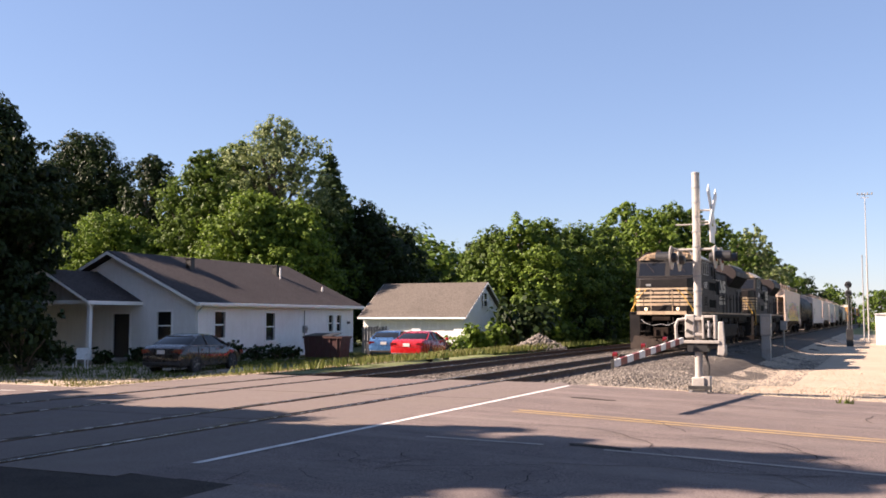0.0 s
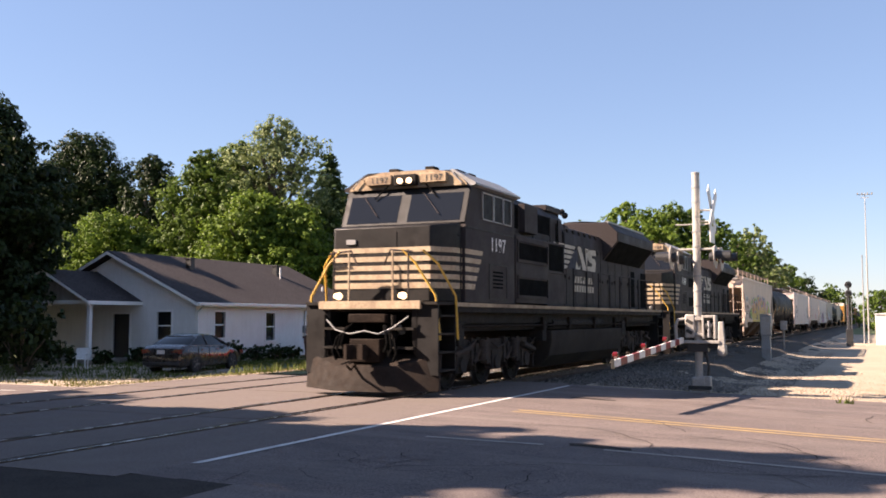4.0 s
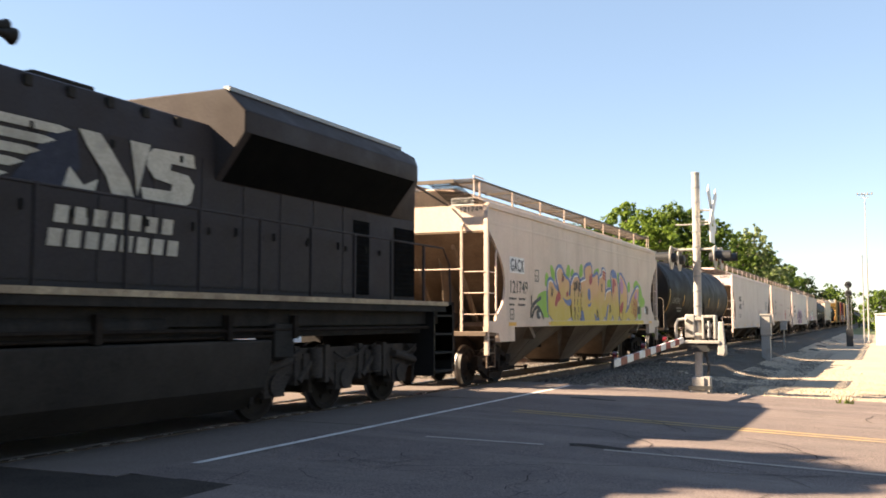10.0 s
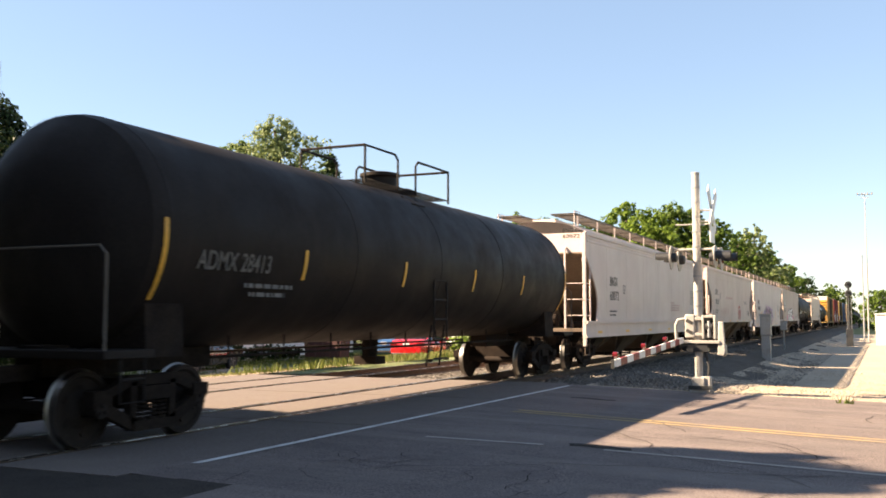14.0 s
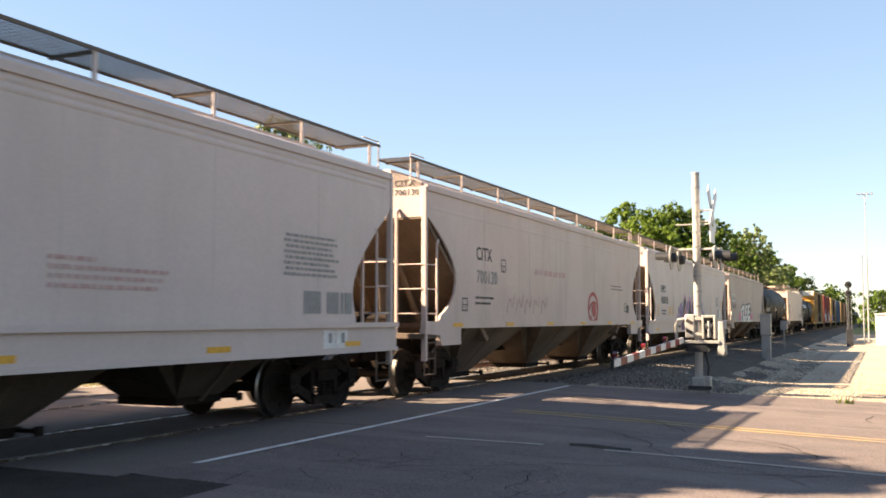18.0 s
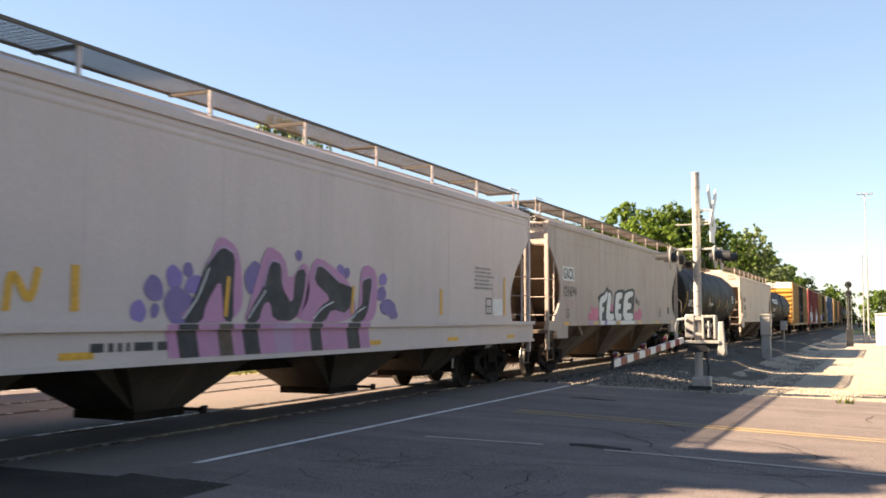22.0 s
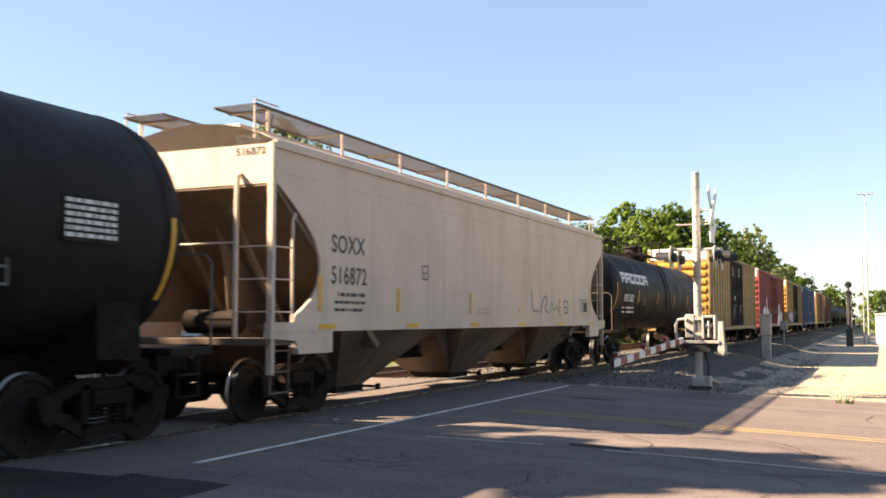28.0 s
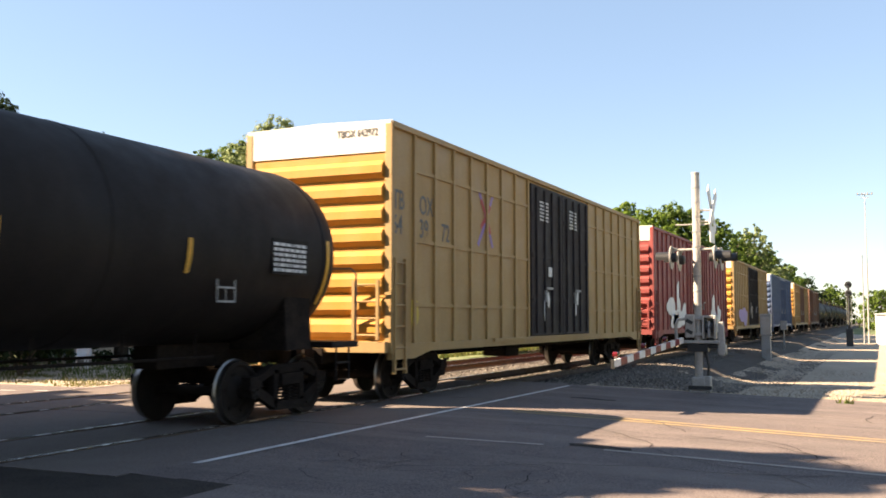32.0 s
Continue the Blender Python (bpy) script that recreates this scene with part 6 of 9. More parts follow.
LET = ([(-4.58, 1.47), (-4.61, 2.26), (-4.57, 2.47), (-4.40, 2.53), (-4.20, 2.48), (-3.94, 2.30), (-3.56, 2.20), (-3.30, 2.08), (-2.80, 1.96), (-2.50, 2.00), (-2.50, 1.47)],
       [(-3.54, 2.18), (-3.73, 2.44), (-3.87, 2.66), (-3.85, 2.80), (-3.65, 2.89), (-3.42, 2.88), (-3.22, 2.72), (-3.07, 2.63), (-2.72, 2.56), (-2.69, 2.38), (-2.81, 2.17), (-2.49, 2.11), (-2.70, 1.93), (-3.20, 2.02)],
       [(-2.60, 1.47), (-2.65, 2.11), (-2.55, 2.46), (-2.34, 2.66), (-2.12, 2.73), (-1.88, 2.73), (-1.70, 2.60), (-1.57, 2.23), (-1.53, 1.47)],
       [(-1.58, 1.47), (-1.59, 1.90), (-1.66, 2.25), (-1.66, 2.57), (-1.31, 2.63), (-1.09, 2.67), (-1.16, 2.90), (-1.12, 2.99), (-0.87, 3.07), (-0.56, 3.11), (-0.42, 3.04), (-0.40, 2.78), (-0.23, 2.74), (0.18, 2.88), (0.27, 2.82), (0.31, 1.96), (0.31, 1.47)],
       [(0.28, 1.47), (0.28, 2.44), (0.36, 2.59), (0.48, 2.77), (0.75, 2.84), (0.82, 3.06), (1.17, 3.01), (1.13, 2.51), (1.05, 2.13), (1.01, 1.47)],
       [(1.00, 1.47), (1.03, 2.10), (1.22, 2.36), (1.77, 2.44), (1.90, 2.33), (1.98, 2.02), (1.99, 1.47)],
       [(1.97, 1.47), (1.97, 2.49), (1.87, 2.83), (1.89, 2.95), (2.09, 3.03), (2.43, 2.96), (2.58, 2.77), (2.73, 2.54), (2.81, 2.13), (2.89, 1.47)],
       [(2.82, 1.47), (3.03, 2.22), (2.99, 2.72), (2.90, 2.88), (3.04, 2.99), (3.40, 2.88), (3.73, 2.69), (3.99, 2.49), (4.02, 2.18), (3.86, 1.91), (4.17, 1.92), (4.09, 1.47)],
       [(4.07, 1.47), (4.17, 1.87), (4.70, 2.30), (5.27, 2.56), (5.57, 2.63), (5.71, 2.54), (5.47, 1.95), (5.40, 1.47)])
SHINE = ((1, 2, 3, 4), (1, 2, 3, 4), (2, 3, 4, 5), (2, 3, 4, 5), (3, 4, 5, 6), (1, 2, 3), (1, 2, 3, 4), (2, 3, 4), (3, 4, 5))


def widened(pts, w):
    """An outline pushed outwards by w, its foot kept on the sill."""
    area = sum(a[0] * b[1] - b[0] * a[1] for a, b in zip(pts, pts[1:] + pts[:1]))
    sg_, out = (1 if area > 0 else -1), []
    for a, p, b in zip(pts[-1:] + pts[:-1], pts, pts[1:] + pts[:1]):
        d = (Vector(b) - Vector(p)).normalized() + (Vector(p) - Vector(a)).normalized()
        d = d.normalized() if d.length > 0.2 else Vector((1, 0))
        out.append((p[0] + d.y * w * sg_, max(1.46, p[1] - d.x * w * sg_)))
    return out


for i, (pts, sh_) in enumerate(zip(LET, SHINE)):
    flat(h, widened(pts, 0.105), SX + 0.003, "spray_blue", "graffiti_shadow")
    flat(h, rounded(pts, True, 1), SX + 0.006 + 0.001 * (i == 1), "spray_fade", "graffiti_letter")
    stroke(h, [pts[k] for k in sh_], 0.038, SX + 0.010, "spray_white", "graffiti_shine")
for pts in ([(-3.44, 2.14), (-3.18, 2.05), (-2.8, 2.03), (-2.57, 2.10), (-2.51, 1.97), (-2.69, 1.86), (-3.05, 1.92)], [(-0.86, 2.36), (-0.72, 2.44), (-0.58, 2.32), (-0.59, 2.06), (-0.75, 2.05), (-0.88, 2.17)],
            [(-0.92, 1.95), (-0.61, 1.96), (-0.53, 2.06), (-0.55, 1.90), (-0.79, 1.86)], [(-1.61, 1.76), (-1.40, 1.78), (-1.27, 1.58), (-1.23, 1.47), (-1.46, 1.47), (-1.58, 1.58)],
            [(-0.19, 1.72), (0.0, 1.60), (0.15, 1.47), (-0.07, 1.47)], [(1.41, 2.0), (1.53, 1.97), (1.24, 1.47), (1.05, 1.47)], [(3.67, 1.69), (3.86, 1.91), (4.17, 1.96), (3.91, 1.74)]):
    flat(h, pts, SX + 0.011, "spray_blue", "graffiti_shadow")
for pts in ([(-4.05, 1.89), (-3.93, 2.11), (-3.76, 2.25), (-3.54, 2.20), (-3.53, 2.04), (-3.80, 1.96), (-3.92, 1.83)], [(-3.46, 2.56), (-3.32, 2.67), (-3.20, 2.65), (-3.24, 2.53)],
            [(-3.05, 2.14), (-2.95, 2.30), (-2.82, 2.26), (-2.86, 2.12)], [(-0.72, 2.56), (-0.65, 2.89), (-0.55, 2.72), (-0.42, 2.95), (-0.36, 2.66), (-0.54, 2.51)],
            [(1.96, 2.80), (2.30, 2.79), (2.51, 2.60), (2.23, 2.58), (2.17, 2.34), (2.04, 2.33)], [(2.89, 1.89), (3.18, 2.06), (3.42, 2.11), (3.42, 1.94), (3.19, 1.73), (3.01, 1.68)]):
    flat(h, pts, SX + 0.014, "spray_red", "graffiti_splash")
for k in range(3):
    stroke(h, [(0.82, 2.99 - 0.09 * k), (1.15, 2.93 - 0.10 * k)], 0.055, SX + 0.014, "spray_red", "graffiti_stripe")
flat(h, [(1.90, 2.86), (1.98, 3.06), (2.12, 3.10), (2.45, 2.98), (2.55, 2.82), (2.3, 2.84), (2.1, 2.82)], SX + 0.012, "spray_blue", "graffiti_shadow")
flat(h, [(3.02, 2.45), (3.06, 2.92), (3.28, 2.82), (3.5, 2.6), (3.3, 2.3)], SX + 0.0105, "spray_pink", "graffiti_tint")
flat(h, [(5.0, 2.2), (5.1, 2.42), (5.45, 2.52), (5.4, 2.2)], SX + 0.0105, "spray_pink", "graffiti_tint")
for y in (4.62, 4.85, 4.98, 5.14, 5.28):
    stroke(h, [(y, 2.2 + 0.1 * math.sin(y * 9)), (y + 0.05, 1.95), (y - 0.03, 1.62 + 0.08 * math.sin(y * 7))], 0.05, SX + 0.014, "spray_red", "graffiti_stroke")
for y, z, n_ in ((-4.35, 2.25, 2), (-3.4, 2.66, 2), (-2.3, 2.45, 3), (-2.05, 2.5, 2), (-1.85, 2.45, 3), (-2.2, 1.75, 1), (0.62, 2.5, 2), (1.6, 1.85, 2), (0.1, 1.7, 2)):
    for k in range(n_):
        stroke(h, [(y + 0.10 * k, z + 0.1), (y + 0.10 * k + 0.05, z - 0.02), (y + 0.09 * k - 0.01, z - 0.14)], 0.042, SX + 0.016, "spray_black", "graffiti_stroke")
for k in range(12):
    y = -2.25 + 0.34 * (k % 3) + 0.05 * math.sin(k)
    stroke(h, [(y, 2.30 - 0.22 * (k // 3)), (y + 0.02, 2.14 - 0.22 * (k // 3))], 0.035, SX + 0.016, "spray_black", "graffiti_stroke")
stroke(h, [(2.86, 2.0), (2.84, 1.7), (2.95, 1.5), (3.2, 1.48), (3.32, 1.62), (3.28, 1.85)], 0.03, SX + 0.016, "box_brown", "graffiti_stroke")
# the painted eye
stroke(h, [(-5.95, 1.54), (-5.92, 1.75), (-5.80, 1.86), (-5.55, 1.95), (-5.16, 2.06)], 0.10, SX + 0.003, "spray_black", "graffiti_stroke")
stroke(h, [(-5.88, 2.10), (-5.90, 1.90), (-5.72, 1.82)], 0.06, SX + 0.005, "spray_black", "graffiti_stroke")
stroke(h, [(-5.86, 1.56), (-5.70, 1.76), (-5.40, 1.84), (-5.09, 1.66), (-4.95, 1.52)], 0.09, SX + 0.005, "spray_black", "graffiti_stroke")
flat(h, blob(-5.36, 1.64, 0.17, 0.13, 9, rough=0.1), SX + 0.006, "spray_black")
flat(h, blob(-5.24, 1.64, 0.05, 0.06, 5, rough=0.1), SX + 0.009, "spray_white")
part("data_plate", Geo().box(SX + 0.016, SX + 0.020, 5.46, 5.87, 1.68, 1.96), M["spray_black"], h, "black data plate with white edge")
part("paper_label", Geo().box(SX, SX + 0.004, 6.57, 6.78, 1.73, 1.90), M["spray_white"], h, "white paper label")
part("grey_patch", Geo().box(SX, SX + 0.003, 6.88, 7.22, 1.68, 1.92), M["bay_grey"], h, "dull grey patch")
part("yellow_sill_paint", Geo().box(1.553, 1.557, -4.5, 6.2, 1.34, 1.46), M["spray_yellow"], h, "yellow spray paint on the sill")

t, R, ZC = tank_car(110.1, 129.1, "black tank car with guard rails on its top platform", True, 1.52)
tank_words(t, "ADMX 28413", 0.36, -7.48, 2.16, "letters_faint", R=R, squash=0.80)
bars(t, -6.4, 1.95, 1.425, [(0, 0, 1.2, 0.06), (0.1, -0.12, 0.9, 0.06)], "letters_faint")

h = hopper(129.8, 150.07, "clean whitish-grey covered hopper car with deep side sill", "hopper_white", True, 1.34, (("BNGX", False), ("60072", False)))
lettering("BNGX", 0.42, M["letters_black"], h, on_side(-7.35, 2.58, SX), width=0.96)
lettering("60072", 0.42, M["letters_black"], h, on_side(-7.36, 2.12, SX), width=1.10)
bars(h, -7.4, 1.62, SX, [(0, 0.12, 0.9, 0.05), (0, 0, 0.8, 0.05)]), placard(h, -5.62, 2.36, 0.28)
bars(h, 2.4, 1.85, SX, [(0, 0.3, 0.7, 0.05), (0, 0.2, 1.9, 0.05), (0, 0.1, 1.8, 0.05), (0, 0, 1.7, 0.05)], "faded_red")
bars(h, 6.77, 2.16, SX, [(0.05 * (k % 2), 0.082 * k, 1.52 - 0.11 * (k % 3), 0.045) for k in range(8)], "letters_grey")
for y, w in ((7.83, 0.34), (8.22, 0.34)):
    pl_ = part("sill_sticker", Geo().box(1.541, 1.545, y, y + w, 1.06, 1.35), M["letters_white"], h, "white square sticker on the sill")
    part("sticker_mark", Geo().box(1.545, 1.548, y + 0.15, y + 0.24, 1.14, 1.30), M["letters_grey"], pl_)
for y, w in ((7.32, 0.48), (7.98, 0.36), (8.40, 0.10), (8.54, 0.22)):
    part("stencil_block", Geo().box(SX, SX + 0.003, y, y + w, 1.60, 1.94), M["letters_grey"], h, "dark stencilled block")

h = hopper(151.55, 169.4, "light grey covered hopper car with a red eye tag", "hopper_grey", cut=1.41, marks=(("CITX", False), ("700130", False)), tail=1.08)
lettering("CITX", 0.40, M["letters_black"], h, on_side(-6.42, 2.79, SX), width=0.88)
lettering("700130", 0.40, M["letters_grey"], h, on_side(-6.41, 2.29, SX), width=1.20)
bars(h, -6.5, 1.75, SX, [(0, 0.2, 1.1, 0.05), (0, 0.08, 0.9, 0.05)]), placard(h, -7.2, 1.68, 0.28), placard(h, -4.94, 2.58, 0.3)
bars(h, -2.6, 2.62, SX, [(0, 0, 2.6, 0.14)], "faded_red", "warning_print")
for k in range(5):
    stroke(h, [(-4.6 + k * 0.62, 1.65), (-4.4 + k * 0.6, 2.05), (-4.2 + k * 0.62, 1.75), (-4.05 + k * 0.6, 2.1)], 0.05, SX, "faded_red")
ring = [(2.75 + 0.52 * math.cos(a * 0.35), 1.85 + 0.42 * math.sin(a * 0.35)) for a in range(19)]
stroke(h, ring, 0.11, SX, "spray_red", "eye_tag")
stroke(h, [(2.3, 1.8), (2.6, 2.0), (3.0, 2.02), (3.2, 1.85)], 0.07, SX + 0.004, "spray_red", "eye_tag")
flat(h, blob(2.82, 1.78, 0.24, 0.2, 5, rough=0.15), SX + 0.004, "spray_red", "eye_tag")
stroke(h, [(2.55, 1.6), (2.4, 1.49)], 0.09, SX + 0.004, "spray_red", "eye_tag"), stroke(h, [(3.1, 1.6), (3.2, 1.49)], 0.09, SX + 0.004, "spray_red", "eye_tag")
bars(h, 4.9, 2.45, SX, [(0, 0.1, 1.3, 0.04), (0, 0, 1.5, 0.04)], "letters_faint"), placard(h, 6.6, 1.75, 0.3)

h = hopper(170.76, 190.2, "pale grey covered hopper car with purple and black graffiti", "hopper_white", True, 1.31, (("SHPX", False), ("458858", False)))
lettering("SHPX", 0.40, M["letters_black"], h, on_side(-7.43, 2.57, SX), width=0.94)
lettering("458858", 0.40, M["letters_black"], h, on_side(-7.44, 2.13, SX), width=1.38)
bars(h, -7.3, 1.7, SX, [(0, 0.12, 0.9, 0.05), (0, 0, 0.8, 0.05)])
for y in (-8.0, -5.0, 4.5, 8.0):
    part("tall_reflector", Geo().box(SX, SX + 0.004, y - 0.06, y + 0.06, 1.6, 2.46 if y > 7 else 2.1), M["reflector"], h, "upright yellow reflective strip")
stroke(h, [(-5.9, 1.6), (-5.85, 2.05), (-5.6, 1.65), (-5.5, 2.05)], 0.1, SX, "reflector")
for i, (y, z, r_, q_) in enumerate(((-4.02, 1.61, 0.13, 0.14), (-3.76, 1.88, 0.17, 0.16), (-3.74, 1.62, 0.08, 0.09), (-3.40, 2.03, 0.15, 0.15), (-3.14, 2.13, 0.10, 0.10), (-3.30, 1.68, 0.28, 0.24), (-3.0, 1.95, 0.2, 0.12),
                                 (-1.75, 2.08, 0.20, 0.24), (-0.62, 2.46, 0.10, 0.08), (0.60, 2.29, 0.12, 0.10), (0.80, 2.26, 0.10, 0.09), (2.25, 1.72, 0.28, 0.15), (2.05, 2.20, 0.14, 0.11), (2.45, 1.60, 0.16, 0.10), (2.0, 1.95, 0.18, 0.12))):
    flat(h, blob(y, z, r_, q_, i + 60, rough=0.12), SX + 0.0003 * i, "spray_purple" if i % 3 else "spray_violet")
for pink, black in (([(-3.40, 1.47), (-2.98, 1.78), (-2.62, 2.50), (-2.50, 2.62), (-2.07, 2.46), (-1.96, 1.47)], [(-3.28, 1.47), (-3.01, 1.80), (-2.80, 2.22), (-2.49, 2.50), (-2.18, 2.39), (-2.22, 1.95), (-2.21, 1.47), (-2.42, 1.50), (-2.44, 1.75), (-2.50, 2.05), (-2.79, 1.71), (-2.86, 1.47)]),
                    ([(-1.98, 1.47), (-1.86, 1.68), (-1.52, 2.44), (-1.38, 2.56), (-1.00, 2.42), (-0.88, 2.05), (-0.40, 2.44), (-0.30, 1.86), (-0.69, 1.47)], [(-1.93, 1.47), (-1.83, 1.65), (-1.53, 1.97), (-1.37, 2.37), (-1.09, 2.32), (-1.08, 1.99), (-0.78, 1.70), (-0.73, 2.22), (-0.42, 2.28), (-0.48, 1.86), (-0.71, 1.49), (-1.29, 1.50), (-1.36, 1.77), (-1.52, 1.73), (-1.64, 1.47)]),
                    ([(-0.71, 1.47), (-0.47, 1.71), (-0.31, 2.28), (-0.10, 2.51), (0.99, 2.10), (1.14, 1.47)], [(-0.27, 1.47), (-0.02, 1.71), (0.32, 1.84), (-0.23, 2.10), (-0.10, 2.41), (0.60, 2.09), (1.05, 2.02), (0.83, 1.60), (0.32, 1.68), (0.12, 1.47)]),
                    ([(1.06, 1.47), (1.21, 1.73), (1.26, 2.36), (1.52, 2.44), (1.87, 2.30), (1.80, 1.47)], [(0.91, 1.47), (1.06, 1.64), (1.34, 1.77), (1.28, 2.16), (1.69, 2.26), (1.53, 1.69), (1.34, 1.47)])):
    flat(h, rounded(pink, True, 1), SX + 0.006, "spray_pink", "graffiti_glow")
    flat(h, rounded(black, True, 1), SX + 0.009, "spray_black", "graffiti_letter")
    k0 = max(range(len(black)), key=lambda i: black[i][1])
    stroke(h, [black[k0 - 1], black[k0], black[(k0 + 1) % len(black)]], 0.035, SX + 0.012, "spray_mauve", "graffiti_shine")
    stroke(h, [(black[0][0] + 0.05, 1.52), (black[1][0] + 0.05, black[1][1] - 0.02), (black[2][0] + 0.06, black[2][1] - 0.05)], 0.02, SX + 0.012, "spray_white", "graffiti_shine")
for y, y1, col in ((-3.56, -3.36, "spray_pink"), (-3.36, -2.98, "spray_black"), (-2.98, -2.56, "spray_pink"), (-2.56, -2.26, "bay_grey"), (-2.26, -2.02, "spray_pink"), (-2.02, -1.66, "spray_black"), (-1.66, -1.28, "spray_pink"), (-1.28, -0.82, "spray_mauve"),
                   (-0.82, -0.34, "spray_pink"), (-0.34, -0.02, "spray_black"), (-0.02, 0.76, "spray_pink"), (0.76, 1.16, "spray_black"), (1.16, 1.50, "spray_pink")):
    flat(h, [(y - 0.05, 1.40), (y1 - 0.05, 1.40), (y1 + 0.04, 1.04), (y + 0.04, 1.04)], 1.545, col, "sill_paint")
    flat(h, [(y - 0.06, 1.385), (y1 - 0.06, 1.385), (y1 - 0.06, 1.455), (y - 0.06, 1.455)], 1.602, col, "sill_paint")
for y, z0, z1 in ((-2.36, 2.08, 1.55), (0.98, 2.06, 1.60)):
    stroke(h, [(y + 0.03, z0), (y, (z0 + z1) / 2), (y - 0.03, z1)], 0.08, SX + 0.014, "reflector", "graffiti_drip")
bars(h, -4.8, 1.15, 1.545, [(0, 0, 1.3, 0.1)], name="maker_bars")
bars(h, 6.2, 2.16, SX, [(0.06 * (k % 2), 0.085 * k, 1.08 - 0.09 * (k % 3), 0.045) for k in range(6)], "letters_grey"), placard(h, 6.86, 1.62, 0.36)
part("patch_panel", Geo().box(SX, SX + 0.003, 7.28, 7.86, 1.60, 1.97), M["letters_white"], h, "pale repaint patch")

h = hopper(191.72, 209.06, "light grey covered hopper car with white block-letter graffiti", "hopper_dusty", cut=1.06, marks=(("GACX", True), ("121694", False)))
part("mark_panel", Geo().box(SX, SX + 0.003, -7.40, -6.34, 2.57, 2.96), M["letters_white"], h, "white repaint panel")
lettering("GACX", 0.42, M["letters_black"], h, on_side(-7.33, 2.625, SX + 0.006), width=0.92)
lettering("121694", 0.40, M["letters_black"], h, on_side(-7.42, 2.14, SX), width=1.22)
bars(h, -7.1, 1.75, SX, [(0, 0.2, 0.9, 0.05), (0, 0.08, 0.7, 0.05)], "faded_red"), placard(h, -7.1, 1.55, 0.24)
flat(h, [(-5.02, 1.47), (-4.86, 1.69), (-4.58, 1.70), (-4.67, 1.86), (-4.53, 1.95), (-4.41, 1.81), (-4.23, 1.87), (-3.92, 1.88), (-3.70, 1.47)], SX, "spray_hotpink")
flat(h, [(0.80, 1.47), (0.94, 1.84), (1.20, 1.74), (1.48, 1.80), (1.62, 1.98), (1.80, 1.80), (2.10, 1.78), (1.97, 1.47)], SX, "spray_hotpink")
flat(h, blob(-2.15, 1.85, 0.2, 0.14, 81, rough=0.3), SX, "spray_hotpink")
flat(h, [(-3.83, 1.47), (-3.77, 2.02), (-3.89, 2.17), (-3.73, 2.24), (-3.05, 2.38), (-2.74, 2.54), (-2.62, 2.46), (-2.20, 2.41), (-2.14, 2.29), (-2.34, 1.98), (-2.44, 1.79), (-2.22, 1.75), (-2.05, 1.80),
         (-1.94, 2.08), (-1.80, 2.37), (-1.31, 2.48), (-0.66, 2.51), (-0.47, 2.44), (-0.07, 2.52), (0.70, 2.58), (0.98, 2.50), (0.99, 2.28), (0.87, 1.97), (0.74, 1.77), (0.80, 1.47)], SX + 0.004, "spray_black", "graffiti_outline")
for pts in ([(-3.77, 1.47), (-3.72, 2.14), (-3.05, 2.28), (-2.79, 2.42), (-2.73, 2.23), (-2.98, 2.08), (-3.40, 1.99), (-3.43, 1.87), (-3.19, 1.89), (-3.21, 1.76), (-3.43, 1.71), (-3.45, 1.47)],
            [(-2.65, 2.37), (-2.23, 2.33), (-2.45, 1.81), (-2.53, 1.68), (-1.97, 1.69), (-1.97, 1.47), (-2.97, 1.47), (-2.90, 1.80), (-2.73, 2.14)],
            [(-1.87, 1.47), (-1.74, 2.31), (-1.31, 2.39), (-0.80, 2.40), (-0.85, 2.21), (-1.30, 2.15), (-1.35, 2.01), (-1.03, 2.02), (-1.08, 1.86), (-1.39, 1.83), (-1.44, 1.69), (-0.97, 1.70), (-1.02, 1.47)],
            [(-0.84, 1.47), (-0.57, 2.33), (-0.07, 2.43), (0.67, 2.49), (0.74, 2.32), (-0.01, 2.22), (-0.13, 2.05), (0.46, 2.06), (0.35, 1.86), (-0.17, 1.83), (-0.26, 1.71), (0.63, 1.72), (0.68, 1.47)]):
    flat(h, rounded(pts, True, 1), SX + 0.008, "spray_white", "graffiti_letter")
for y0, y1, col in ((-3.74, -3.30, "spray_white"), (-2.97, -1.96, "spray_white"), (-1.29, 0.70, "spray_white"), (-3.28, -2.99, "spray_violet"), (-5.05, -4.52, "spray_mauve")):
    part("sill_paint", Geo().box(1.553, 1.557, y0, y1, 1.34, 1.46), M[col], h, "spray paint on the sill")
stroke(h, [(1.1, 2.1), (1.3, 2.3), (1.2, 2.0), (1.5, 2.2), (1.5, 1.95), (1.75, 2.2)], 0.05, SX + 0.006, "spray_black")
placard(h, 5.0, 1.6, 0.34)

t, R, ZC = tank_car(210.0, 228.3, "black tank car with white stencilled marks and chalk scribbles", True, 1.52)
tank_words(t, "GBRX 701465", 0.44, -7.3, 2.08, "letters_white", R=R, squash=0.72)
bars(t, -6.6, 1.85, 1.425, [(0, 0, 1.6, 0.06), (0.2, -0.14, 1.2, 0.06)], "letters_faint")
stroke(t, [(-7.2, 2.95), (-6.9, 3.1), (-7.0, 2.8), (-6.6, 2.9), (-6.7, 2.6)], 0.04, 1.530, "letters_faint", "chalk_scribble")
stroke(t, [(-1.6, 2.2), (-1.3, 2.35), (-1.2, 2.15), (-0.8, 2.3), (-0.5, 2.2)], 0.09, 1.515, "letters_white", "chalk_scribble")
part("data_panel", Geo().box(1.518, 1.525, 6.0, 6.85, 2.35, 2.85), M["loco_under"], t, "dark data panel with white print")
